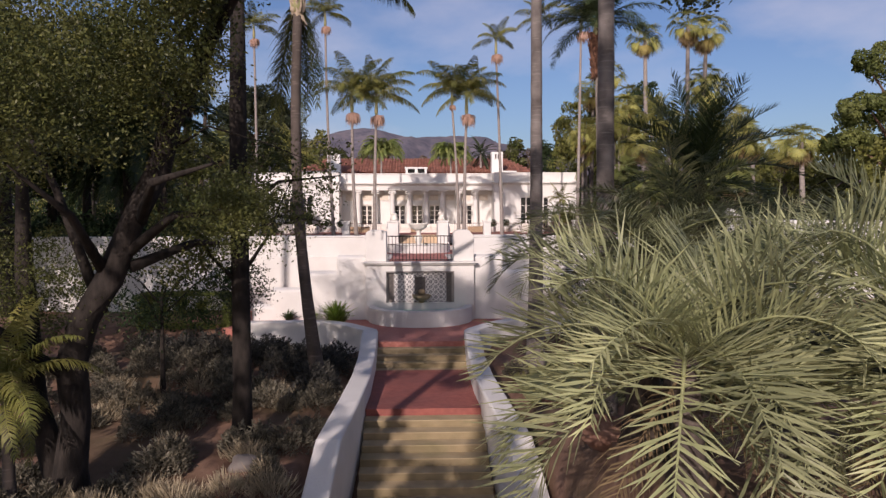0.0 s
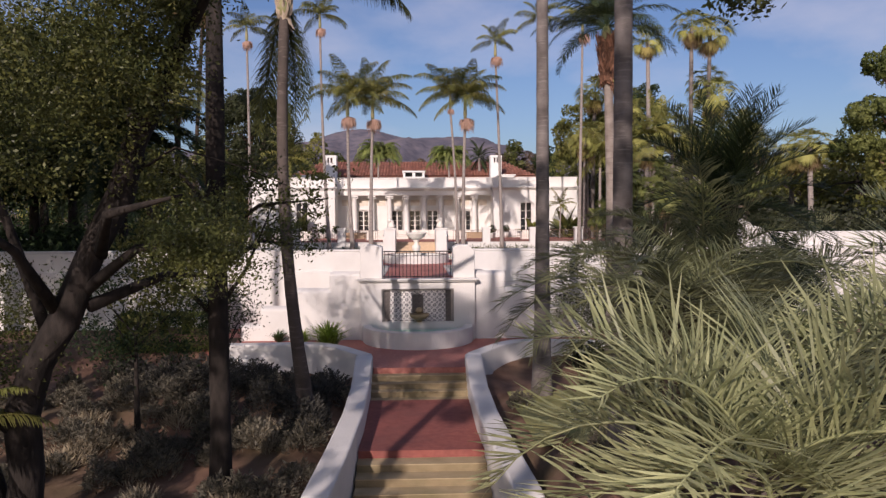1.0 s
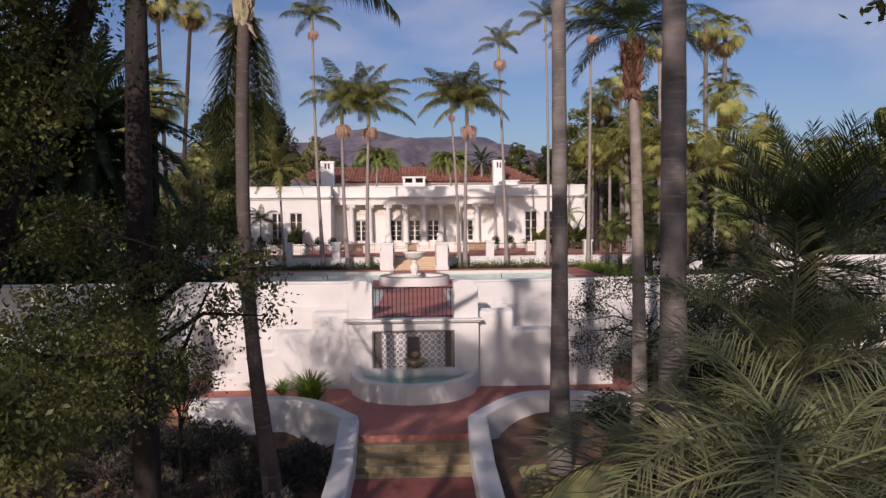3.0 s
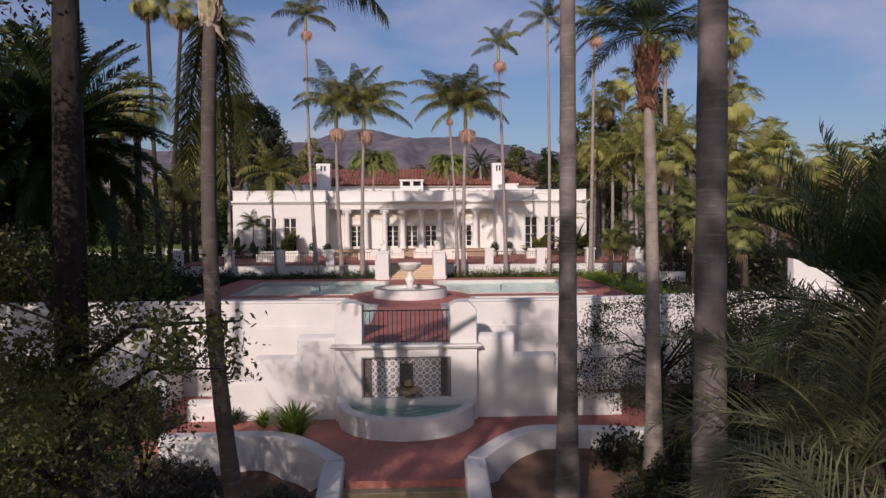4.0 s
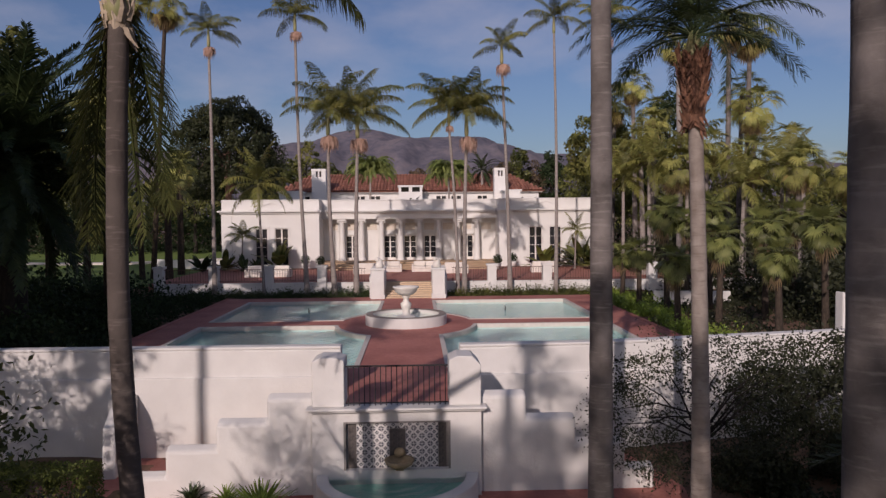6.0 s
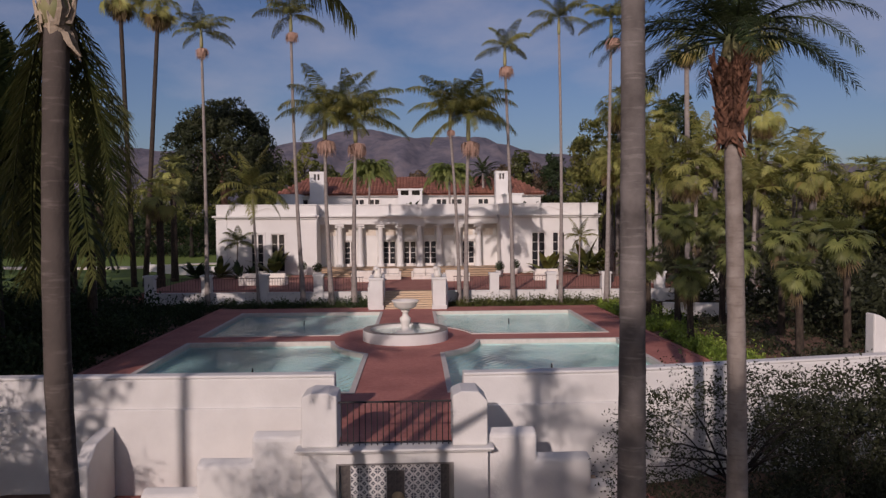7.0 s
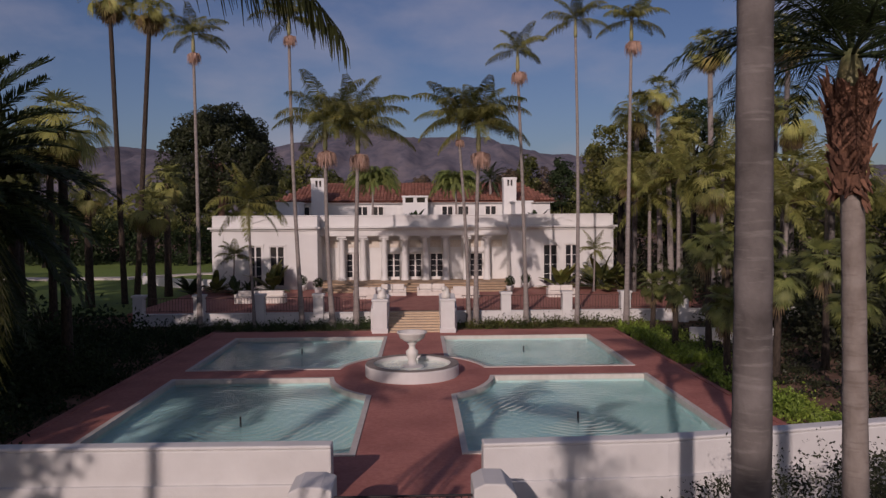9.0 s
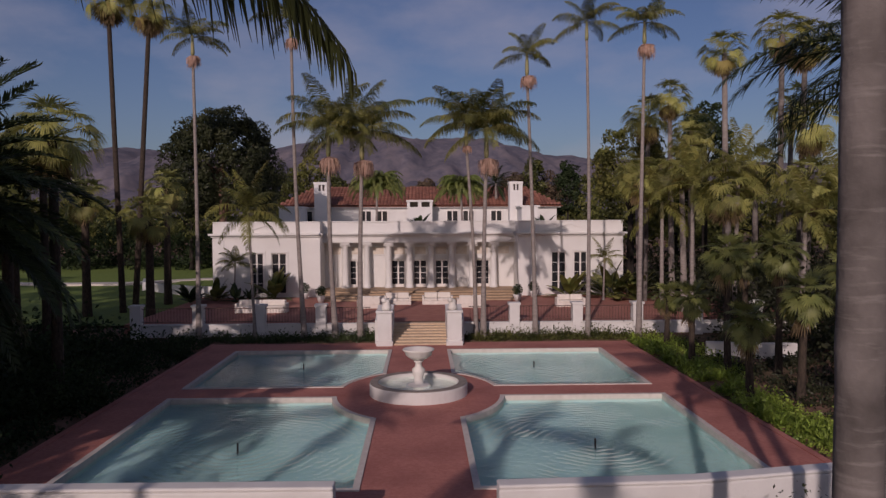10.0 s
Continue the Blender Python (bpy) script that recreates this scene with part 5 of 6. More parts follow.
def leafy_tree(x, y, z, h, c, rad, count, clump, per, size, leaf, label, seed, r0=0.3, name="tree", category="tree", limbs=6, shell=0.45, bark=None, tuft=0.0):
    """A trunk with limbs that reach into a crown of clumped leaves. c: the crown's centre over the foot."""
    r = np.random.default_rng(seed)
    t = thing(name, label, category, at=pose(x, y, z))
    g = Geo()
    mid = Vector((c[0] * 0.5, c[1] * 0.5, h * 0.5))
    top = Vector((c[0], c[1], h))
    g.tube([(0, 0, -0.3), (c[0] * 0.12, c[1] * 0.12, h * 0.2), mid, top], [r0 * 1.3, r0, r0 * 0.75, r0 * 0.4], 9)
    part("trunk", g, bark or BARK_DARK, t, smooth=True)
    for k in range(limbs):
        a = 2 * math.pi * (k + r.random() * 0.6) / limbs
        e = Vector((c[0] + math.cos(a) * rad[0] * 0.75, c[1] + math.sin(a) * rad[1] * 0.75, c[2] + rad[2] * (r.random() - 0.35)))
        s = mid.lerp(top, 0.2 + 0.8 * r.random())
        q = s.lerp(e, 0.5) + Vector((0, 0, 0.12 * rad[2]))
        part("limb", Geo().tube([s, q, e], [r0 * 0.4, r0 * 0.26, r0 * 0.06], 6), bark or BARK_DARK, t, smooth=True)
    v, f = lumps(c, rad, count, tuft, per, size, r) if tuft else clumps(c, rad, count, clump, per, size, r, shell)
    part("crown", np_mesh("crown", v, f, leaf), leaf, t)
    return t


# ---- palms of the pool terrace ----
ROW = "slender king palm before the terrace wall"
king_palm(-12.66, 30.3, 1.75, 16.3, (-0.05, 0), (0.05, 0), 0.125, 0.08, 12, 0.66, None, 0.75, ROW + " with a pink fruit cluster", 1)
king_palm(-9.43, 30.3, 1.75, 6.9, (-0.27, 0), (0, 0), 0.09, 0.07, 15, 1.0, YELLOW, 0.0, "small yellow-green feather palm before the terrace wall", 2, shaft=0.5)
king_palm(-6.6, 30.3, 1.75, 17.3, (-0.55, 0), (-0.12, 0), 0.125, 0.08, 12, 0.72, None, 0.75, ROW + " with a pink fruit cluster", 3)
king_palm(-4.8, 30.3, 1.75, 10.6, (-0.32, 0), (-0.1, 0), 0.145, 0.1, 16, 1.0, None, 1.1, "king palm with dense arching fronds and hanging brown fruit", 4, shaft=1.6)
king_palm(-3.4, 30.3, 1.75, 10.4, (0.2, 0), (-0.05, 0), 0.15, 0.1, 17, 1.05, None, 1.1, "king palm with dense arching fronds and hanging brown fruit", 5, shaft=1.6)
king_palm(3.75, 30.3, 1.75, 10.5, (0.2, 0), (-0.05, 0), 0.145, 0.1, 17, 1.05, None, 1.1, "king palm with dense arching fronds and hanging brown fruit", 6, shaft=1.6)
king_palm(3.35, 30.5, 1.75, 11.2, (-0.55, 0), (0.1, 0), 0.11, 0.08, 14, 0.95, None, 0.5, ROW + " leaning slightly", 7, shaft=1.3)
king_palm(6.8, 30.3, 1.75, 15.2, (-0.5, 0), (0.05, 0), 0.125, 0.08, 11, 0.62, None, 0.9, ROW + " with a pink fruit cluster", 8, shaft=1.2)
king_palm(9.85, 30.3, 1.75, 17.2, (-0.1, 0), (0.1, 0), 0.115, 0.075, 11, 0.64, None, 0.0, ROW, 9)
king_palm(12.85, 30.3, 1.75, 17.0, (0.25, 0), (0, 0), 0.135, 0.085, 12, 0.68, None, 0.9, ROW + " with a pale fruit cluster", 10, shaft=1.2)

# ---- palms along the flight ----
king_palm(3.42, -6.2, -0.65, 13.5, (0.0, 0.0), (0.02, 0), 0.2, 0.145, 15, 1.2, None, 1.0, "tall royal palm with a thick ringed grey trunk", 11, BARK_KING, "royal_palm", 1.2)
king_palm(3.9, -12.2, -0.4, 17.5, (0.0, 0), (0, 0), 0.188, 0.15, 13, 1.1, KING[3:], 0.0, "tall palm with a grey ringed trunk beside the path", 12, BARK_KING, "royal_palm", 1.2)


def leaf_boots(parent, c, z0, z1, w0, w1, count, seed, material, label):
    """Old leaf bases packed round a trunk below the crown: curling wedges that overlap upwards, frayed at the foot."""
    r = np.random.default_rng(seed)
    g = Geo().tube([(c, 0, z0 + (z1 - z0) * u) for u in (0, 0.3, 0.7, 1.0)], [w0 * 0.85, w0 + (w1 - w0) * 0.25, w1 * 0.85, w1 * 0.8], 12)
    for k in range(count):
        u = k / count
        a = k * 2.39996 + r.normal(0, 0.2)
        w = w0 + (w1 - w0) * u + r.normal(0, 0.015)
        out, side = Vector((math.cos(a), math.sin(a), 0)), Vector((-math.sin(a), math.cos(a), 0))
        b = Vector((c, 0, z0 + (z1 - z0) * u)) + out * w * 0.85
        l, hw, q = r.uniform(0.14, 0.36), r.uniform(0.03, 0.065), r.uniform(0.02, 0.12)
        up = Vector((0, 0, l if u > 0.22 or r.random() < 0.4 else -l * 0.7))
        m, e = b + up * 0.55 + out * q * 0.5 + side * r.normal(0, 0.02), b + up + out * q + side * r.normal(0, 0.05)
        d = out * 0.022
        g.add([b - side * hw, b + side * hw, b + d * 1.6, m - side * hw * 0.8, m + side * hw * 0.8, m + d * 1.6, e - side * hw * 0.2, e + side * hw * 0.2, e + d], [(0, 2, 5, 3), (2, 1, 4, 5), (3, 5, 8, 6), (5, 4, 7, 8), (1, 0, 3, 4), (4, 3, 6, 7), (6, 8, 7)])
    return part("boot_sheath", g, material, parent, label)


fp = king_palm(-2.72, -8.0, -0.6, 9.9, (-0.45, 0), (-0.28, 0), 0.15, 0.125, 5, 0.8, KING[4:], 0.0, "feather palm with a few long fronds hanging beside its trunk", 13, BARK_BROWN, "feather_palm", 0.8)
leaf_boots(fp, -0.45, 9.72, 10.7, 0.135, 0.2, 90, 22, BOOT_PALE, "pale tan split leaf bases")
for az, sc, k, up in ((150, 1.12, 1, 10.4), (128, 1.15, 0, 10.4), (104, 1.05, 1, 10.3), (176, 0.95, 1, 10.3), (62, 0.95, 1, 10.35), (44, 0.8, 0, 10.3), (84, 1.0, 2, 10.3)):
    part("frond", HANGING[k], None, fp, m=Matrix.Translation((-0.45, 0, up)) @ pose(0, 0, 0, 0, 0, az) @ Matrix.Scale(sc, 4))
for az, up, sc in ((4, 11.0, 1.0), (-14, 11.2, 0.86)):
    part("frond", SWINGING, None, fp, m=Matrix.Translation((-0.45, 0, up)) @ pose(0, 0, 0, 0, 0, az) @ Matrix.Scale(sc, 4))
datep = king_palm(6.1, -3.6, -0.5, 10.2, (-0.2, 0), (0.05, 0), 0.18, 0.13, 30, 0.9, SWAG[1:], 0.0, "date palm with rust-brown leaf boots below its dark crown", 14, BARK_PALE, "date_palm", 0.5)
leaf_boots(datep, -0.2, 8.95, 10.3, 0.17, 0.29, 210, 21, BOOT, "rust-brown fibrous leaf bases")
king_palm(-14.7, 10.5, 1.7, 7.3, (0, 0), (0, 0), 0.45, 0.42, 150, 1.25, DATE, 0.0, "massive dark date palm with long arching fronds", 15, BARK_DARK, "date_palm", 0.0)
for k, (x, y) in enumerate(((-13.1, -20.5), (-4.84, -24.0))):
    king_palm(x, y, ground_z(x, y) - 0.1, 17.9, (0.0, 0), (0, 0), 0.15, 0.12, 11 - 5 * k, 0.85 - 0.25 * k, KING, 0.8, "tall slender palm of the lower garden", 17 + 40 * k)

# jelly palms on the bank beside the path
JP = "grey-green jelly palm with stiff arching feather fronds on the bank"
JELLY = dict(shaft=0.0, bark=BARK_BROWN, name="jelly_palm", meshes=BUTIA, r0=0.24, r1=0.2)
jp = king_palm(2.42, -20.95, 0.8, 1.75, (-0.1, 0), fronds=26, scale=0.9, label=JP, seed=31, **{**JELLY, "meshes": BUTIA[:5], "r0": 0.17, "r1": 0.12})
kp3 = king_palm(4.75, -21.0, 0.8, 1.8, (0, 0), fronds=26, scale=0.95, label=JP, seed=27, **{**JELLY, "meshes": BUTIA[:5]})
for owner, az, up in ((jp, 320, 1.7), (jp, 200, 1.7), (kp3, 190, 1.8), (kp3, 235, 1.7)):
    part("dead_frond", WITHERED, None, owner, "withered pinkish-brown frond", m=Matrix.Translation((-0.05, 0, up)) @ pose(0, 0, 0, 0, 0, az))
king_palm(4.9, -13.5, -0.1, 3.2, (0, 0), fronds=30, scale=0.82, label="olive-green jelly palm with drooping fronds before the royal palm", seed=33, **{**JELLY, "meshes": BUTIA_DARK, "bark": BARK_SHAG, "r0": 0.17, "r1": 0.13})
king_palm(3.15, -17.2, 0.6, 2.7, (0, 0), fronds=34, scale=0.8, label="dark jelly palm with arching fronds on the bank", seed=23, **{**JELLY, "meshes": BUTIA_DARK[:5], "bark": BARK_SHAG})
king_palm(8.3, -15.5, 0.3, 2.6, fronds=24, scale=1.0, label=JP, seed=24, **JELLY)
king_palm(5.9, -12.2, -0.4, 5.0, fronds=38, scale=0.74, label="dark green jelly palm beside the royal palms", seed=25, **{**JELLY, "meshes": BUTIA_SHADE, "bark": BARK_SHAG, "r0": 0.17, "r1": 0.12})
king_palm(9.3, -8.0, -0.6, 3.1, fronds=24, scale=0.9, label="grey-green jelly palm beside the royal palms", seed=29, **{**JELLY, "r0": 0.17, "r1": 0.12})
king_palm(-6.9, -15.2, -1.1, 2.2, fronds=20, scale=0.5, label="small sunlit yellow-green feather palm on the bank", seed=26, **{**JELLY, "meshes": YELLOW, "r0": 0.1, "r1": 0.08})

# ---- oak and shrubs of the west bank ----
r = np.random.default_rng(31)
oak = thing("oak_tree", "leaning dark oak with a dense small-leaved crown", "tree", at=pose(0, 0, 0))
part("trunk", Geo().tube([(-6.25, -14.5, -1.3), (-6.22, -14.5, -0.6), (-6.12, -14.45, 0.4), (-6.16, -14.5, 1.3), (-5.9, -14.5, 2.1), (-5.45, -14.55, 2.8), (-5.05, -14.5, 3.8), (-4.6, -14.45, 4.7), (-4.35, -14.5, 5.5), (-3.9, -14.5, 6.4), (-3.5, -14.3, 7.6), (-3.2, -14.2, 9.4)], [0.4, 0.29, 0.25, 0.27, 0.24, 0.25, 0.21, 0.22, 0.18, 0.17, 0.14, 0.08], 10), BARK_DARK, oak, smooth=True)
part("trunk", Geo().tube([(-6.3, -14.5, -1.2), (-6.9, -14.3, 0.6), (-7.2, -14.0, 3.0), (-7.3, -13.8, 4.6), (-7.5, -13.6, 5.8)], [0.26, 0.2, 0.16, 0.1, 0.04], 9), BARK_DARK, oak, smooth=True)
for a, b, c in (((-5.6, -14.5, 2.2), (-6.6, -14.0, 4.4), (-8.2, -13.0, 6.8)), ((-4.9, -14.5, 3.8), (-4.2, -15.9, 4.4), (-2.7, -17.5, 4.6)), ((-4.3, -14.5, 5.2), (-5.0, -13.0, 6.4), (-5.6, -11.6, 7.4)), ((-3.9, -14.5, 6.4), (-3.0, -15.4, 7.4), (-2.2, -16.4, 8.4)), ((-3.3, -14.2, 8.8), (-2.4, -14.5, 9.5), (-1.2, -14.7, 10.0)), ((-6.0, -14.5, 0.9), (-7.3, -15.2, 2.2), (-8.6, -15.6, 3.2)), ((-5.1, -14.5, 3.0), (-4.3, -13.4, 3.4), (-3.4, -12.7, 3.3)), ((-5.2, -14.5, 3.2), (-4.2, -14.9, 3.9), (-2.6, -15.2, 4.0)), ((-5.5, -14.5, 2.8), (-5.6, -15.6, 3.9), (-5.9, -16.8, 4.6))):
    part("limb", Geo().tube([a, b, c], [0.11, 0.07, 0.015], 7), BARK_DARK, oak, smooth=True)
part("limb", Geo().tube([(-4.4, -14.5, 5.0), (-3.6, -14.9, 5.4), (-2.6, -15.1, 5.1), (-1.4, -15.2, 4.6)], [0.03, 0.018, 0.01, 0.004], 5), BARK_DARK, oak, smooth=True)
pieces = [clumps((-5.3, -16.0, 6.1), (2.0, 2.2, 1.8), 120, 0.27, 150, 0.065, r, 0.15),
          clumps((-6.6, -13.5, 7.0), (1.7, 1.6, 1.2), 66, 0.26, 120, 0.065, r, 0.15),
          clumps((-3.0, -15.0, 3.9), (1.2, 1.2, 0.9), 60, 0.17, 100, 0.055, r, 0.1),
          clumps((-1.35, -14.6, 9.9), (0.8, 0.9, 0.85), 30, 0.26, 80, 0.08, r, 0.1),
          clumps((-4.3, -15.2, 6.8), (1.2, 1.3, 1.2), 80, 0.24, 130, 0.068, r, 0.1),
          clumps((-2.3, -18.0, 4.05), (0.45, 0.55, 0.45), 34, 0.13, 100, 0.05, r, 0.1),
          clumps((-6.5, -16.5, 5.5), (1.8, 1.8, 1.3), 84, 0.28, 130, 0.06, r, 0.2),
          clumps((-6.8, -14.1, 2.7), (1.2, 1.0, 1.1), 56, 0.24, 120, 0.06, r, 0.15),
          clumps((-1.55, -15.2, 4.75), (0.5, 0.5, 0.42), 5, 0.14, 50, 0.075, r, 0.1),
          clumps((-4.0, -15.4, 7.9), (1.3, 1.4, 0.9), 80, 0.24, 130, 0.068, r, 0.1)]
part("crown", np_mesh("crown", *joined(pieces), OAK_LEAF), OAK_LEAF, oak)
dark_trunk = thing("bare_trunk", "straight dark tree trunk rising from grey shrubs, thin low branches", "tree", at=pose(-3.82, -11.9, -1.0))
part("trunk", Geo().tube([(-0.02, 0, -0.2), (0.0, 0, 1.2), (0.0, 0, 3), (-0.02, 0, 5.2), (0.0, 0, 7.4), (0.02, 0, 10.0)], [0.25, 0.2, 0.195, 0.19, 0.18, 0.14], 12), BARK_DARK, dark_trunk, smooth=True)
for a, b, c in (((0, 0, 5.0), (0.9, -0.4, 5.6), (2.2, -0.8, 5.7)), ((0, 0, 5.4), (-0.8, 0.5, 6.2), (-1.6, 0.9, 6.4)), ((0, 0, 4.4), (-0.5, 1.4, 5.0), (-1.2, 2.8, 5.2)), ((0, 0, 4.4), (0.7, 0.6, 4.9), (1.5, 1.0, 4.8)), ((0, 0, 3.6), (0.5, 0.2, 4.4), (1.0, 0.3, 5.6)), ((0, 0, 3.4), (-0.5, -0.2, 4.0), (-1.2, -0.5, 5.0))):
    part("limb", Geo().tube([a, b, c], [0.06, 0.035, 0.01], 6), BARK_DARK, dark_trunk, smooth=True)
pieces = [clumps((1.7, -0.7, 5.65), (0.9, 0.6, 0.5), 9, 0.15, 42, 0.08, r, 0.1),
          clumps((0.1, -0.75, 5.1), (0.85, 0.45, 0.9), 36, 0.17, 60, 0.08, r, 0.1),
          clumps((1.2, 0.9, 4.9), (0.7, 0.6, 0.4), 18, 0.15, 36, 0.08, r, 0.1),
          clumps((-1.3, 2.8, 5.2), (1.0, 0.8, 0.85), 22, 0.2, 46, 0.085, r, 0.1),
          clumps((0.55, 0.2, 6.2), (0.6, 0.5, 0.42), 22, 0.18, 50, 0.085, r, 0.1),
          clumps((-1.0, -0.3, 4.3), (0.9, 0.7, 1.2), 50, 0.2, 60, 0.085, r, 0.1),
          clumps((-1.3, 0.6, 6.2), (1.0, 0.7, 0.6), 40, 0.16, 80, 0.08, r, 0.1)]
part("crown", np_mesh("crown", *joined(pieces), OAK_LEAF), OAK_LEAF, dark_trunk)
for i, (x, y, h, w) in enumerate(((-13.0, -10.5, 8.5, 2.6), (-14.5, -6.0, 8.0, 2.4))):
    leafy_tree(x, y, ground_z(x, y), h * 0.7, (0, 0, h * 0.58), (w, w, h * 0.42), 230, 0.36, 80, 0.13, OAK_LEAF, "dense dark evergreen oak on the garden bank", 320 + i, 0.16)
ov = leafy_tree(7.8, -22.5, 0.8, 6.5, (-0.5, 0.5, 7.6), (2.4, 2.2, 1.8), 110, 0.3, 70, 0.1, OAK_LEAF, "oak on the upper bank with a branch reaching over the path", 330, 0.2)
part("limb", Geo().tube([(-0.4, 0.4, 5.6), (-2.2, 2.6, 6.2), (-4.2, 4.6, 6.1)], [0.09, 0.05, 0.01], 7), BARK_DARK, ov, smooth=True)
part("crown", np_mesh("crown", *clumps((-4.2, 4.6, 6.1), (0.5, 0.5, 0.3), 12, 0.12, 60, 0.08, r, 0.1), OAK_LEAF), OAK_LEAF, ov)

leafy_tree(10.8, 0.8, -0.1, 2.2, (0, 0, 1.95), (2.3, 1.5, 1.9), 190, 0.26, 100, 0.1, OLIVE_LEAF, "dark grey-green shrub tree against the wall", 45, 0.1, "shrub_tree", "shrub")
leafy_tree(13.8, 1.8, -0.1, 2.0, (0, 0, 1.7), (2.0, 1.5, 1.6), 150, 0.26, 100, 0.1, OLIVE_LEAF, "dark grey-green shrub tree against the wall", 46, 0.1, "shrub_tree", "shrub")
leafy_tree(7.4, -0.4, -0.1, 2.2, (0, 0, 2.2), (2.9, 1.4, 2.0), 150, 0.24, 90, 0.075, OLIVE_LEAF, "grey-green small-leaved shrub tree against the wall", 41, 0.08, "shrub_tree", "shrub", limbs=18)


def mound(x, y, s, h, leaf, n, size, label, name="shrub", seed=0, wiry=0.0):
    """A low rounded shrub: small leaves that stand out from a lobed dome, or with wiry = 1 thin upright blades."""
    r = np.random.default_rng(seed)
    a, q = r.uniform(0, 2 * np.pi, n), np.sqrt(r.random(n))
    out = np.stack([np.cos(a), np.sin(a), np.zeros(n)], -1)
    lobe = 0.78 + 0.16 * np.sin(3 * a + seed) + 0.1 * np.sin(7 * a + 2.3 * seed)
    p = out * (s * q * lobe)[:, None]
    top = np.sqrt(np.maximum(1 - q ** 2, 0.02)) * (0.85 + 0.3 * np.sin(9 * p[:, 0] / s + seed) * np.sin(8 * p[:, 1] / s))
    p[:, 2] = h * top * (1 - 0.5 * (1 - wiry) * r.random(n) ** 2.5) * (1 - 0.6 * wiry * r.random(n)) - 0.04
    d = unit(out * (0.3 + 0.8 * q)[:, None] + np.array([0, 0, 0.75 + 0.6 * wiry]) + r.normal(0, 0.55 - 0.25 * wiry, (n, 3)))
    L = (size * r.uniform(0.6, 1.5, n))[:, None]
    sd = unit(np.cross(d, r.normal(0, 1, (n, 3)))) * (0.16 - 0.125 * wiry)
    v = np.stack([p - d * L * 0.3, p + d * L * 0.2 + sd * L, p + d * L * 0.8, p + d * L * 0.2 - sd * L], 1).reshape(-1, 3)
    return solid(name, np_mesh(name, v, np.arange(n * 4).reshape(-1, 4), leaf), leaf, label, "shrub", "bank shrubs", at=pose(x, y, ground_z(x, y)))


r2 = random.Random(5)
k = 0
while k < 130:
    x, y = r2.uniform(-10.5, -2.3), r2.uniform(-21, -3.2)
    if y > -5.5 and x > -2.8 or (x + 3.82) ** 2 + (y + 11.9) ** 2 < 0.2:
        continue
    mound(x, y, r2.uniform(0.35, 0.8), r2.uniform(0.35, 0.75), SHRUB_LEAF, 1050, 0.09, "low grey-green shrub on the dry bank", seed=k)
    k += 1
for k in range(86):
    x, y = r2.uniform(-8.0, -2.4), r2.uniform(-20.5, -14.2) if k < 66 else r2.uniform(-13, -7)
    mound(x, y, r2.uniform(0.3, 0.65), r2.uniform(0.25, 0.5), DRY_GRASS, 560, 0.2, "pale tuft of dry grass on the bank", "grass_tuft", seed=700 + k, wiry=1.0)
leafy_tree(-6.5, -9.0, -0.7, 2.6, (0, 0, 3.0), (2.1, 1.2, 1.3), 90, 0.24, 60, 0.09, PINE_LEAF, "open small-leaved shrub tree on the shaded bank", 48, 0.07, "shrub_tree", "shrub")
for k in range(26):
    x, y = r2.uniform(2.6, 11), r2.uniform(-20, -3.5)
    mound(x, y, r2.uniform(0.3, 0.6), r2.uniform(0.3, 0.6), SHRUB_LEAF, 1000, 0.085, "low grey-green shrub on the bank", seed=200 + k)

for k in range(95):
    x, y = r2.uniform(5.0, 12) if k < 60 else r2.uniform(9.5, 15.5), r2.uniform(-11, 1.5) if k < 60 else r2.uniform(-5, 2.6)
    if x < 7.4 and y > -2.7:
        y -= 4.5
    s = r2.uniform(0.5, 0.9)
    rr = np.random.default_rng(900 + k)
    p = unit(rr.normal(0, 1, (540, 3))) * (0.5 + 0.5 * rr.random((540, 1)))
    p[:, 2] = np.abs(p[:, 2])
    solid("bush", np_mesh("bush", *leaf_quads(p * np.array([s, s, s * 1.3]), np.full(540, 0.155), rr), OLIVE_LEAF), OLIVE_LEAF, "dark leafy bush below the palms", "shrub", "dark bushes", at=pose(x, y, ground_z(x, y)))
for k, (x, y) in enumerate(((-5.0, -3.4), (-5.9, -3.0), (-6.8, -3.6), (-7.6, -2.8), (-6.2, -4.6), (-7.3, -4.8), (-8.3, -4.2), (-5.3, -5.4), (-9.0, -3.2), (-2.7, -6.4), (-3.5, -5.6), (-2.5, -5.6), (-3.0, -7.3), (-4.3, -5.2), (-2.6, -8.9), (-3.9, -6.9))):
    mound(x, y, 0.75, 0.85, SHRUB_DARK, 1500, 0.1, "rounded dark grey shrub beside the curved wall", seed=500 + k)

leafy_tree(-5.2, -6.2, -0.7, 2.0, (0, 0, 2.5), (0.85, 0.8, 0.75), 36, 0.2, 52, 0.085, OLIVE_LEAF, "open young oak beside the grey shrubs", 49, 0.06, "young_oak")

# clipped hedge before the wall
hv = rng.uniform(-1, 1, (16000, 3))
ax = rng.integers(0, 3, 16000)
hv[np.arange(16000), ax] = np.sign(hv[np.arange(16000), ax]) * rng.uniform(0.86, 1.03, 16000)
v, f = leaf_quads(hv * np.array([1.6, 0.55, 0.62]), np.full(16000, 0.075), rng)
solid("hedge", np_mesh("hedge", v, f, HEDGE_LEAF), HEDGE_LEAF, "clipped green hedge in front of the white wall", "hedge", at=pose(-8.4, -1.0, 0.58))


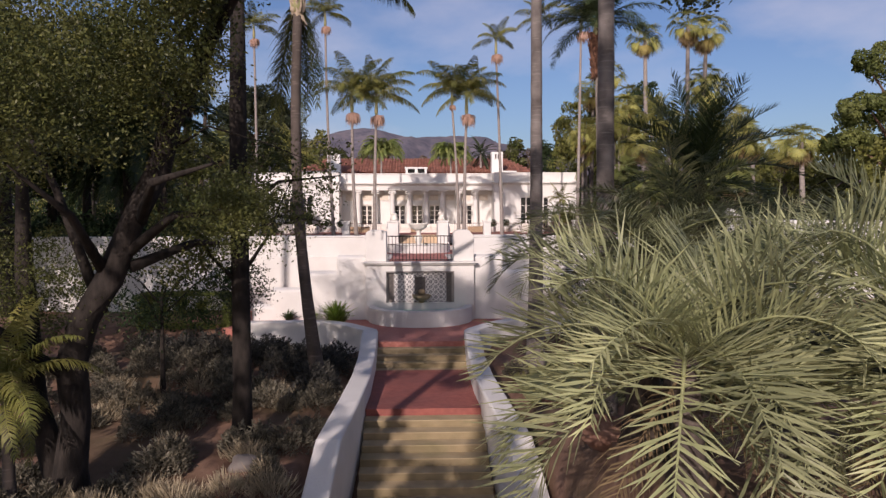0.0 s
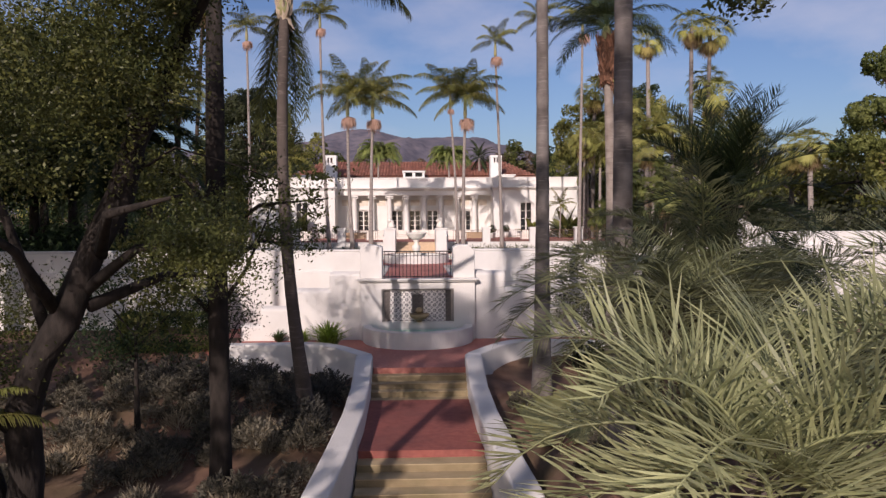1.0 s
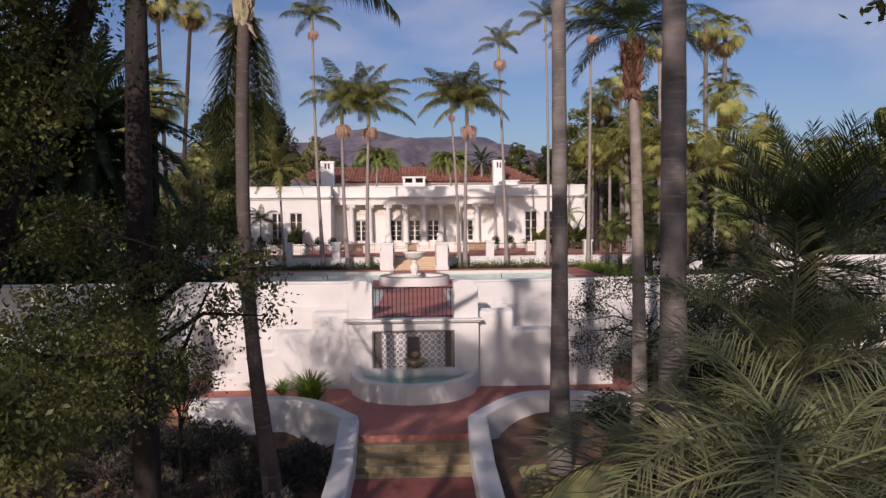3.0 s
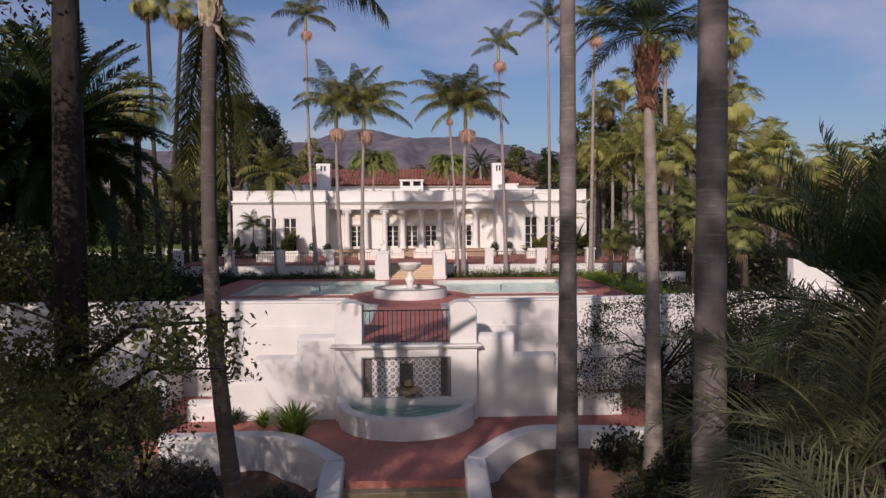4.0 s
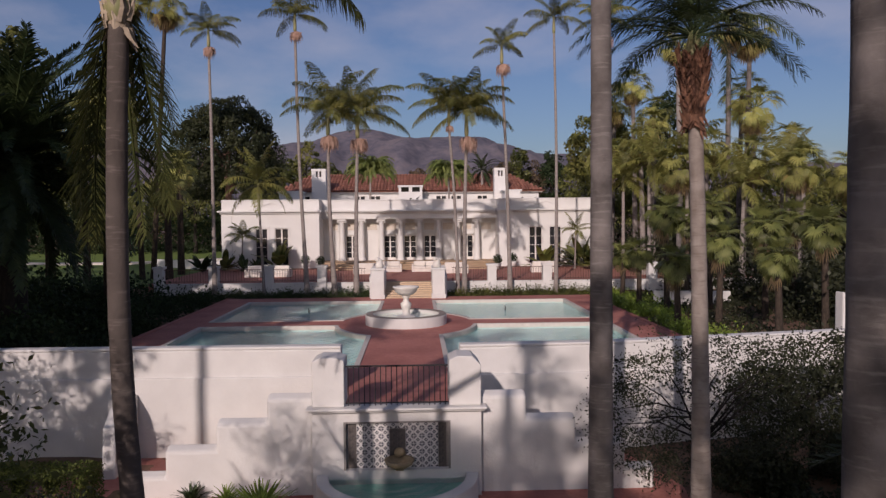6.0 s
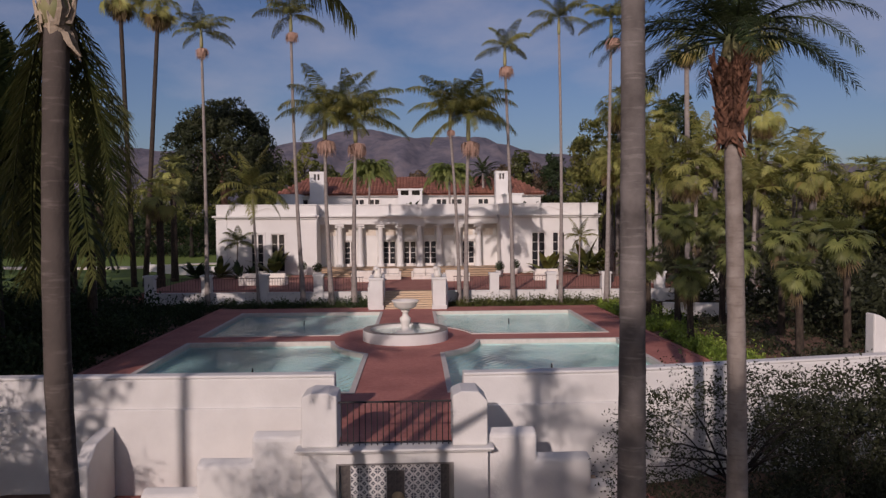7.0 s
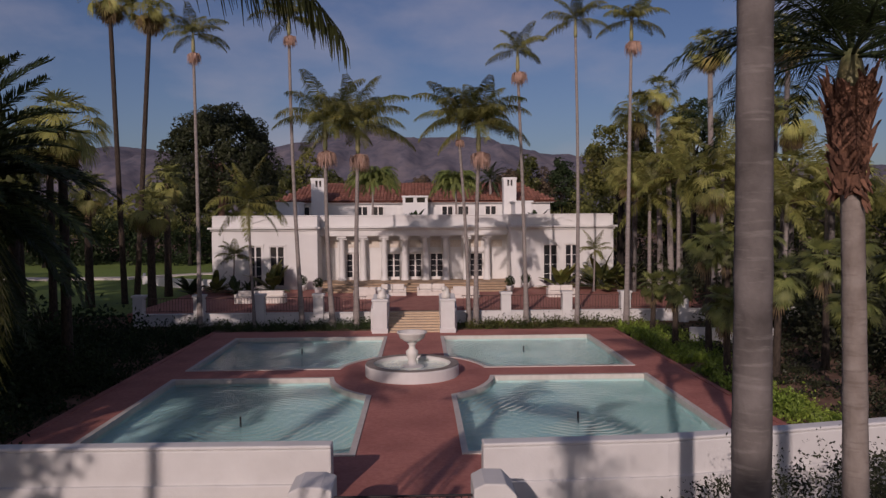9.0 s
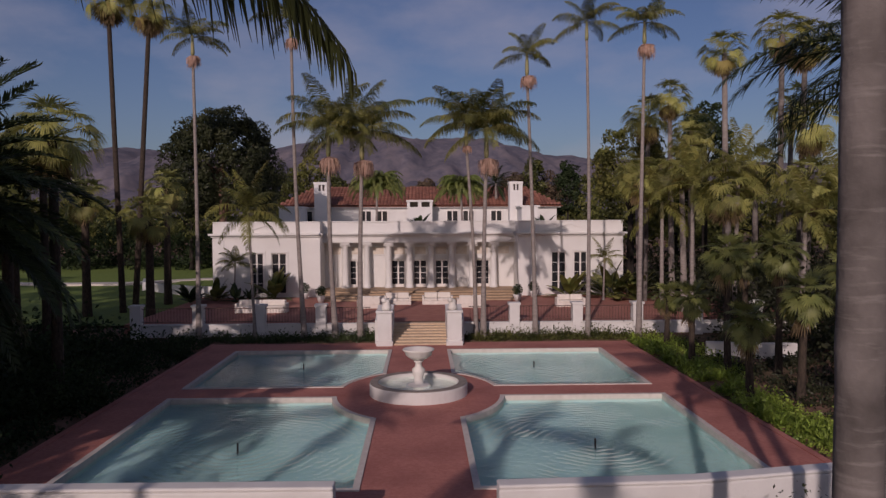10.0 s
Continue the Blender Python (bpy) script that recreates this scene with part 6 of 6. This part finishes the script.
def blades_plant(x, y, z, n, length, leaf, label, name, seed, category="plant", spread_deg=60, width=0.03):
    """A tuft of arching strap leaves."""
    r = np.random.default_rng(seed)
    az = r.uniform(0, 2 * np.pi, n)
    tilt = np.radians(r.uniform(4, spread_deg, n))
    L = length * r.uniform(0.6, 1.1, n)
    d = np.stack([np.sin(tilt) * np.cos(az), np.sin(tilt) * np.sin(az), np.cos(tilt)], -1)
    b = np.stack([np.cos(az), np.sin(az), np.zeros(n)], -1) * (0.15 * length * r.random(n))[:, None]
    mid = b + d * L[:, None] * 0.6
    tip = mid + unit(d + np.stack([np.cos(az), np.sin(az), -0.9 * np.ones(n)], -1) * 0.5) * L[:, None] * 0.4
    side = np.stack([-np.sin(az), np.cos(az), np.zeros(n)], -1)
    v, f = strip_quads(b, mid, tip, np.full(n, width), np.full(n, width * 0.8), side)
    return solid(name, np_mesh(name, v, f, leaf), leaf, label, category, at=pose(x, y, z))


blades_plant(-2.95, -1.55, 0.0, 260, 1.0, BRIGHT_LEAF, "tufted green strap-leaved plant beside the basin", "strap_leaf_plant", 1, "plant", 48, 0.036)
blades_plant(-4.0, -0.4, 0.0, 90, 0.55, BRIGHT_LEAF, "small green strap-leaved plant at the wall's foot", "strap_leaf_plant", 2)
for k, (x, l) in enumerate(((-10.2, 0.8), (-9.6, 1.0), (-8.9, 0.95), (-8.1, 0.75))):
    blades_plant(x, -0.15, 0.35, 60, l, FROND_DARK, "dark upright strap-leaved plant behind the hedge", "strap_leaf_plant", 30 + k, "plant", 34, 0.045)
blades_plant(-4.9, -0.1, 0.0, 80, 0.5, FROND_DARK, "small dark strap-leaved plant at the wall's foot", "strap_leaf_plant", 3)

# ---- beds beside the pools ----
def bed(name, n, box, size, leaf, label, seed, hmax=0.5, tall=0.0):
    r = np.random.default_rng(seed)
    x0, x1, y0, y1 = box
    cx, cy = r.uniform(x0, x1, n // 60), r.uniform(y0, y1, n // 60)
    p = np.stack([np.repeat(cx, 60), np.repeat(cy, 60), np.zeros(n // 60 * 60)], -1) + r.normal(0, 1, (n // 60 * 60, 3)) * np.array([0.28, 0.28, 0])
    p[:, 2] = 1.72 + np.abs(r.normal(0, 0.5, len(p))) * hmax * np.repeat(0.5 + r.random(n // 60), 60)
    p = p[(p[:, 0] > x0 - 0.2) & (p[:, 0] < x1 + 0.2) & (p[:, 1] > y0 - 0.15) & (p[:, 1] < y1 + 0.15)]
    v, f = leaf_quads(p, size * (0.6 + 0.8 * r.random(len(p))), r)
    return solid(name, np_mesh(name, v, f, leaf), leaf, label, "planting", kind="stuff")


bed("planting_east", 9000, (11.9, 14.8, 19.0, 29.5), 0.13, BRIGHT_LEAF, "low bright green groundcover beside the pool deck", 7, 0.35)
bed("planting_east_near", 7000, (11.9, 13.6, 8.0, 17.2), 0.13, BRIGHT_LEAF, "low bright green groundcover beside the pool deck", 1, 0.35)
bed("planting_southeast", 5000, (11.9, 20, 6.2, 8.0), 0.13, BRIGHT_LEAF, "low bright green groundcover behind the garden wall", 5, 0.35)
# rear bed takes a dark leaf colour for the shade under the palms
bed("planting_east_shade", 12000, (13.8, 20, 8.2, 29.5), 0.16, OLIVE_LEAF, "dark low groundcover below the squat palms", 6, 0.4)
rt = random.Random(12)
for k in range(110):
    x, y = (rt.uniform(11.9, 13.3), rt.uniform(7.0, 28.8)) if k < 80 else (rt.uniform(12.5, 19), rt.uniform(6.4, 8.4))
    blades_plant(x, y, 1.7, 46, rt.uniform(0.4, 0.75), BRIGHT_LEAF, "tuft of bright green strap leaves in the bed beside the pools", "strap_leaf_plant", 400 + k, "plant", 70, 0.028)
# dark pine colour puts the western trees' shade into this groundcover
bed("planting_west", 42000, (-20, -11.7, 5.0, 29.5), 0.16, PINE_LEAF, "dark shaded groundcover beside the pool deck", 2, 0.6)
bed("planting_terrace_east", 9000, (CX + 2.3, 14, 29.3, 30.85), 0.13, OAK_LEAF, "low green bedding along the terrace wall", 3, 0.45)
bed("planting_terrace_west", 9000, (-14, CX - 2.3, 29.3, 30.85), 0.13, FROND_DARK, "low dark bedding along the terrace wall", 4, 0.4)

# ---- trees and palms east of the pools ----
SF = "squat stiff-leaved fan palm in the green bed beside the pools"
for i, (x, y, h, sc) in enumerate(((12.7, 15.6, 3.0, 1.0), (12.9, 22.1, 3.1, 0.95), (13.4, 27.1, 2.7, 0.9), (13.8, 20.2, 5.3, 1.15), (16.0, 20.0, 5.4, 1.15), (14.4, 15.1, 4.0, 1.05), (18.2, 13.0, 4.6, 1.1), (16.5, 24.5, 4.8, 1.0), (20.5, 20.0, 5.0, 1.1), (15.4, 11.5, 3.4, 1.0), (17.6, 17.2, 4.6, 1.05))):
    fan_palm(x, y, 1.7, h, 0.15, 0.13, 30, sc * 0.92, 2, (0.1 * (i % 3 - 1), 0), SF, 51 + i, STIFF_FAN, BARK_SHAG)
WT = "tall fan palm with a ragged skirt of dead leaves"
for i, (x, y, h) in enumerate(((20.05, 35, 17.6), (23.5, 35, 18.8), (25.0, 35.5, 18.4), (17.3, 35, 10.4), (22.1, 35.5, 10.2), (24.7, 34, 12.8), (19.0, 38, 12.0), (27.0, 33, 10.3), (29.5, 30, 7.8), (16.2, 41, 10.5), (21.0, 44, 14.0), (26.5, 40, 15.0), (31, 38, 9.0), (14.8, 36.5, 9.5), (16.6, 41.5, 14.4), (18.4, 40.5, 15.6), (24.5, 27, 8.2), (22.5, 30.5, 9.0), (28, 24, 7.6), (18.6, 31.5, 8.4))):
    fan_palm(x, y, 1.7, h, 0.22, 0.16, 32, 1.0 + 0.1 * (i % 3), 10, (0.3 * (i % 3 - 1), 0), WT, 80 + i, None, BARK_KING if i % 3 else BARK_TAN)
leafy_tree(17.2, 47, 1.7, 11, (0, 0, 10.6), (3.0, 2.8, 3.6), 120, 0.36, 90, 0.3, TREE_LEAF, "tall rounded yellow-green tree among the palms", 61, 0.35, tuft=0.75)
leafy_tree(24.5, 50, 1.7, 13, (0, 0, 11.0), (2.2, 2.2, 6.0), 130, 0.36, 80, 0.3, PINE_LEAF, "tall dark conifer among the palms", 62, 0.3, "conifer", tuft=0.7)
for i, (x, y, h, w) in enumerate(((30, 52, 9, 5), (36, 40, 6.5, 5), (34, 28, 7, 4.5), (40, 55, 8, 6), (21, 60, 10, 5), (27, 64, 9, 5), (45, 44, 10, 6), (33, 18, 6, 4), (42, 30, 8, 5))):
    leafy_tree(x, y, 1.7, h * 0.8, (0, 0, h * 0.75), (w, w, h * 0.5), 90, 0.45, 70, 0.4, TREE_LEAF if i % 3 else OAK_LEAF, "leafy garden tree behind the palms", 120 + i, 0.3, tuft=0.95)
pine = leafy_tree(33.5, 23, 1.7, 12.6, (0.5, 0, 13.2), (2.6, 2.4, 1.5), 60, 0.5, 130, 0.26, PINE_LIGHT, "tall umbrella pine standing east of the palms", 63, 0.3, "pine_tree", tuft=0.8, bark=BARK_RED)
rp = np.random.default_rng(65)
for c, rad, n in (((-1.6, -0.4, 9.6), (2.6, 2.2, 1.0), 44), ((2.8, 0.3, 10.4), (2.4, 2.0, 1.1), 40), ((-3.2, 0.2, 7.6), (1.4, 1.4, 0.7), 18), ((1.2, -0.6, 8.0), (1.8, 1.6, 0.7), 24)):
    part("limb", Geo().tube([(0.2, 0, c[2] - 2.2), (c[0] * 0.5, c[1] * 0.5, c[2] - 0.9), c], [0.14, 0.1, 0.03], 7), BARK_RED, pine, smooth=True)
    part("crown", np_mesh("crown", *lumps(c, rad, n, 0.62, 120, 0.26, rp), PINE_LIGHT), PINE_LIGHT, pine)

# ---- trees west of the pools ----
leafy_tree(-13.2, 15.0, 1.7, 1.2, (-0.2, 0, 0.8), (1.4, 2.4, 0.7), 90, 0.35, 60, 0.16, PINE_LEAF, "dark bushy tree behind the date palm", 350, 0.12)
leafy_tree(-13.2, 7.6, 1.7, 1.2, (0, 0, 0.9), (1.7, 2.0, 0.8), 110, 0.4, 60, 0.18, PINE_LEAF, "dark bushy tree behind the date palm", 351, 0.14)
fan_palm(-20.9, 40, 1.7, 22.6, 0.2, 0.15, 30, 1.25, 14, (-0.6, 0), WT, 101, None, BARK_SHAG)
fan_palm(-20.3, 40.5, 1.7, 22.0, 0.2, 0.15, 30, 1.25, 14, (1.5, 0), WT, 102, None, BARK_SHAG)
fan_palm(-13.4, 15.8, 1.7, 10.0, 0.2, 0.16, 36, 1.1, 8, (0, 0), WT, 103, None, BARK_SHAG)
fan_palm(-18.0, 24, 1.7, 10.6, 0.2, 0.16, 34, 1.1, 8, (0, 0), WT, 104, None, BARK_SHAG)
leafy_tree(-18.2, 56, 1.7, 12, (0, 0, 11.2), (4.8, 4.4, 5.8), 300, 0.42, 150, 0.3, EVERGREEN_LEAF, "large dense dark evergreen tree beside the house", 64, 0.5, "evergreen_tree", limbs=8, tuft=1.0, bark=BARK_RED)
for i, (x, y, h) in enumerate(((-19.5, 45, 9.5), (-22.5, 38, 8.5), (-17.5, 36, 7.2), (-24.5, 33, 11.0), (-21.5, 27, 9.5))):
    fan_palm(x, y, 1.7, h, 0.3, 0.22, 30, 1.1, 8, (0, 0), WT, 110 + i, None, BARK_SHAG)
for i, (x, y, h, w) in enumerate(((-19.5, 12, 8, 3.5), (-20.8, 19, 13, 4.2), (-24, 22, 11, 5), (-39, 36, 12, 6), (-52, 44, 12, 6), (-30, 84, 11, 6), (-24, 9, 11, 5), (-48, 82, 13, 7), (-34, 16, 12, 6))):
    leafy_tree(x, y, 1.6, h * 0.8, (0, 0, h * 0.72), (w, w, h * 0.42), 110, 0.55, 70, 0.4, OAK_LEAF if i % 2 else PINE_LEAF, "shady broad-leaved garden tree", 140 + i, 0.3, tuft=0.95)

# tall trees of the lower garden, mostly unseen, added to shade the flight and the west beds: foot, crown centre over
# the foot, crown radii, tufts
SHADE = "tall shade tree of the lower garden"
for i, (x, y, z, c, rad, n) in enumerate(((-12.6, -33, -2, (0, 0, 12.0), (3.8, 3.6, 4.0), 44), (-7.4, -36, -4, (0, 0, 11.4), (2.9, 2.8, 2.3), 40), (-15.6, -5.5, -0.5, (0, 0, 12.4), (3.4, 3.4, 5.2), 130), (-21.5, -9, 0, (0, 0, 12.8), (5.0, 4.6, 6.0), 280), (-18.0, -16, -1, (0, 0, 12.5), (4.4, 4.2, 4.9), 110), (-10.5, -38.5, -4, (5.6, 0, 20.1), (6.0, 3.4, 3.6), 120), (-26, -4, 0, (0, 0, 12.0), (5.0, 4.6, 6.0), 260), (-16.4, 2.0, 0, (0, 0, 8.6), (2.6, 2.4, 3.6), 80), (-27, 10, 0.5, (0, 0, 12.5), (5.4, 5.2, 5.6), 190), (-33, 21, 1.4, (0, 0, 12.5), (5.4, 5.2, 5.6), 170))):
    leafy_tree(x, y, z, c[2] * 0.95, c, rad, n, 0.5, 50, 0.4, OAK_LEAF, SHADE, 170 + i, 0.35, tuft=0.8)


def boulder(x, y, s, material, label, seed):
    bm = bmesh.new()
    bmesh.ops.create_icosphere(bm, subdivisions=3, radius=1.0)
    for q in bm.verts:
        q.co = q.co * (1 + 0.35 * noise.noise(q.co * 1.1 + Vector((seed, 0, 0))) + 0.1 * noise.noise(q.co * 3.5 + Vector((seed, 0, 0))))
        q.co = Vector((q.co.x * s, q.co.y * s * 0.85, q.co.z * s * 0.62))
    me = bpy.data.meshes.new("boulder")
    bm.to_mesh(me)
    bm.free()
    me.materials.append(material)
    me.polygons.foreach_set("use_smooth", [True] * len(me.polygons))
    return solid("boulder", me, material, label, "boulder", at=pose(x, y, ground_z(x, y) + s * 0.2, 0, 0, seed * 40))


for i, (x, y, s) in enumerate(((-6.2, -16.4, 0.6), (-7.4, -15.6, 0.7), (-5.6, -17.4, 0.4), (-7.9, -14.6, 0.5), (-3.4, -13.5, 0.3))):
    boulder(x, y, s, ROCK, "weathered grey garden boulder on the bank", i + 1)
for i, (x, y, s) in enumerate(((2.7, -16.8, 0.38), (4.6, -16.0, 0.3), (3.0, -11.0, 0.28))):
    boulder(x, y, s, RED_ROCK, "rounded reddish boulder on the bank", i + 8)

# roof garden and terrace planting
WEEP = [arch("frond", 2.7, el, bd, 50, 0.42, 1.0, FROND_WEEP, 240 + i, 0.03, 0.0, 0.6, 0.2, 0.1, sw) for i, (el, bd, sw) in enumerate(((35, 125, 0.1), (58, 150, -0.1), (74, 158, 0.1), (86, 140, -0.08)))]
king_palm(-4.3, 60, 7.3, 4.3, (0.1, 0), (0, 0), 0.12, 0.1, 80, 1.3, WEEP, 0.0, "weeping bright green feathery palm in the inner court", 191, name="feather_palm", shaft=0.0)
king_palm(4.2, 60, 7.3, 4.0, (-0.1, 0), (0, 0), 0.12, 0.1, 76, 1.25, WEEP, 0.0, "weeping bright green feathery palm in the inner court", 192, name="feather_palm", shaft=0.0)
king_palm(9.2, 76, 1.7, 11.4, (0, 0), (0, 0), 0.2, 0.16, 26, 0.7, DATE, 0.0, "dark green feather palm behind the tiled roof", 193, name="feather_palm", shaft=0.0)
for i, (x, y, top, w, leaf) in enumerate(((-17.0, 100, 19.8, 2.2, TREE_LEAF), (-20.5, 98, 16.8, 3.0, OAK_LEAF), (-24.0, 99, 17.2, 3.4, OAK_LEAF), (-13.5, 99, 16.2, 2.2, OAK_LEAF), (-9.5, 104, 15.8, 2.6, SCRUB_LEAF), (-6.0, 102, 16.0, 2.6, SCRUB_LEAF), (0.5, 104, 15.4, 2.8, SCRUB_LEAF), (14.8, 101, 16.4, 2.4, SCRUB_LEAF), (17.4, 98, 18.2, 1.7, OAK_LEAF), (20.3, 101, 16.2, 2.6, SCRUB_LEAF), (22.6, 99, 17.6, 1.6, PINE_LEAF), (26.0, 100, 16.4, 3.0, OAK_LEAF))):
    leafy_tree(x, y, 1.7, (top - 1.7) * 0.8, (0, 0, (top - 1.7) * 0.68), (w, w, (top - 1.7) * 0.3), 60, 0.5, 60, 0.45, leaf, "bushy tree on the slope behind the house", 360 + i, 0.2, tuft=0.8)


def broad_plant(x, y, z, n, h, leaf, label, seed, name="banana_plant"):
    """Paddle leaves on stalks that fan from one clump."""
    r = np.random.default_rng(seed)
    t = thing(name, label, "plant", at=pose(x, y, z))
    for k in range(n):
        az, tilt = r.uniform(0, 360), r.uniform(4, 82)
        L = h * r.uniform(0.7, 1.1)
        vs, fs = [], []
        for i in range(9):
            u = i / 8
            w = 0.0 if i == 0 else 0.12 * h * math.sin(math.pi * min(u * 0.97 + 0.03, 1)) ** 0.7 * (1 if u > 0.35 else 0.12)
            bend = 0.75 * L * max(u - 0.3, 0) ** 2 * (0.4 + r.random() * 0.05)
            vs += [(bend, -w, L * u - bend * 0.8), (bend - 0.03, 0, L * u - bend * 0.8 - 0.04 * w), (bend, w, L * u - bend * 0.8)]
        for i in range(8):
            o = 3 * i
            fs += [(o, o + 3, o + 4, o + 1), (o + 1, o + 4, o + 5, o + 2)]
        part("leaf", Geo().add(vs, fs), leaf, t, m=pose(0, 0, 0, 0, 0, az) @ pose(0, 0, 0, 0, tilt, 0))
    return t


for i, (x, y, h, n, leaf) in enumerate(((-15.4, 43.5, 2.2, 26, FROND_KING), (-11.2, 44.6, 2.9, 22, FROND_KING), (-17.0, 42.5, 2.0, 26, FROND_DARK), (14.8, 43.5, 3.4, 30, FROND_KING), (11.6, 44, 2.8, 18, FROND_YELLOW), (16.2, 42.5, 2.8, 26, FROND_KING), (-13.6, 42.5, 1.7, 22, FROND_DARK), (-12.4, 41.8, 1.5, 20, FROND_DARK))):
    broad_plant(x, y, TER, n, h, leaf, "clump of broad paddle leaves before the house wing", i + 1)
for i, (x, y) in enumerate(((-0.1, 62), (12.6, 62))):
    broad_plant(x, y, 7.6, 12, 2.3, FROND_DARK, "dark paddle-leaved plant on the flat roof", 40 + i)
king_palm(-13.9, 43.0, TER, 2.6, (0.1, 0), (0, 0), 0.07, 0.05, 11, 0.52, KING, 0.0, "young slender palm before the house wing", 71, name="young_palm", shaft=0.3)
king_palm(13.7, 42.0, TER, 2.8, (0.1, 0), (0, 0), 0.08, 0.06, 11, 0.62, YELLOW, 0.0, "young yellow-green palm before the house wing", 72, name="young_palm", shaft=0.3)


def sofa(x, y, w, rz):
    t = thing("outdoor_sofa", "low outdoor sofa with white canvas cushions", "sofa", "terrace sofas", at=pose(x, y, TER, 0, 0, rz))
    part("base", Geo().box(-w / 2, w / 2, -0.42, 0.42, 0.0, 0.26), CUSHION, t, bevel=0.03)
    for s in (-1, 1):
        a, b = sorted((s * 0.01, s * (w / 2 - 0.16)))
        part("seat_cushion", Geo().box(a, b, -0.41, 0.24, 0.262, 0.45), CUSHION, t, bevel=0.05)
        part("back_cushion", Geo().box(a, b, 0.0, 0.22, 0.452, 0.84), CUSHION, t, bevel=0.06)
        c, d = sorted((s * (w / 2 - 0.15), s * w / 2))
        part("armrest", Geo().box(c, d, -0.42, 0.42, 0.262, 0.62), CUSHION, t, bevel=0.03)
    part("backrest", Geo().box(-w / 2 + 0.15, w / 2 - 0.15, 0.25, 0.42, 0.262, 0.8), CUSHION, t, bevel=0.03)


for x, y, w, a in ((-10.4, 36.5, 3.4, 0), (-3.2, 38.5, 2.2, 180), (-1.6, 40.5, 2.0, 0), (1.3, 40.5, 2.2, 0), (3.6, 38.5, 2.0, 180), (10.5, 38.5, 2.0, 0)):
    sofa(x, y, w, a)


def planter(x, y):
    t = thing("planter_pot", "white planter with a clipped dark shrub on the terrace", "planter", "terrace planters", at=pose(x, y, TER))
    part("pot", Geo().lathe([(0.2, 0), (0.3, 0.35), (0.34, 0.5), (0.3, 0.5), (0.26, 0.42), (0.02, 0.4)], n=18), STUCCO, t, smooth=True)
    rr = np.random.default_rng(int(x * 10) % 97)
    p = unit(rr.normal(0, 1, (500, 3))) * (0.42 * rr.random((500, 1)) ** 0.4) + np.array([0, 0, 0.85])
    part("shrub", np_mesh("shrub", *leaf_quads(p, np.full(500, 0.13), rr), FROND_DARK), FROND_DARK, t)


for x, y in ((-7.3, 42.1), (7.3, 42.1), (8.9, 44.6), (-8.9, 44.6)):
    planter(x, y)

# undergrowth
def thicket(name, n, box, hmax, size, leaf, label, seed):
    r = np.random.default_rng(seed)
    x0, x1, y0, y1 = box
    m = n // 70
    c = np.stack([r.uniform(x0, x1, m), r.uniform(y0, y1, m), 1.8 + hmax * r.random(m) ** 1.5], -1)
    p = np.repeat(c, 70, 0) + r.normal(0, 1, (m * 70, 3)) * np.array([0.7, 0.7, 0.5])
    p[:, 2] = np.maximum(p[:, 2], 1.7)
    v, f = leaf_quads(p, size * (0.6 + 0.8 * r.random(len(p))), r)
    solid(name, np_mesh(name, v, f, leaf), leaf, label, "undergrowth", kind="stuff")


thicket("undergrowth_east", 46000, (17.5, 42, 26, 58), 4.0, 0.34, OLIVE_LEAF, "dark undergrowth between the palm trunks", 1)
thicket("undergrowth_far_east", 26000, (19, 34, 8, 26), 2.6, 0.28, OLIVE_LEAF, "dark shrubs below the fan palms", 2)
# same pine colour carries the shade on the western shrubs and far trees
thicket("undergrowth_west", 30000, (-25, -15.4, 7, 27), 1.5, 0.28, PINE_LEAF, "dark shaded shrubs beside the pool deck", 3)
thicket("undergrowth_far_west", 32000, (-70, -18, 84, 100), 7.0, 0.5, PINE_LEAF, "dark trees behind the lawn", 4)
for i, (x, y, h, s) in enumerate(((17.0, 33, 8.6, 1.3), (19.2, 32, 9.6, 1.35), (15.6, 34.5, 7.6, 1.2), (21.5, 28.5, 6.8, 1.2), (25.5, 31, 8.0, 1.3))):
    king_palm(x, y, 1.7, h - 0.6, (0.2 * (i % 2), 0), (0, 0), 0.14, 0.11, 14, s * 0.85, YELLOW, 0.0, "yellow-green feather palm among the fan palms", 200 + i, name="feather_palm")

# far woods behind the house
pieces = []
for i in range(150):
    x, y = rng.uniform(-120, 120), rng.uniform(96, 190)
    h = rng.uniform(6, 12)
    if abs(x) < 18 and y < 100:
        continue
    pieces.append(lumps((x, y, 2 + h * 0.6), (h * 0.5, h * 0.45, h * 0.5), 24, 1.2, 22, 0.86, rng))
solid("far_woods", np_mesh("far_woods", *joined(pieces), TREE_LEAF), TREE_LEAF, "distant woods between the house and the mountains", "woods", kind="stuff")
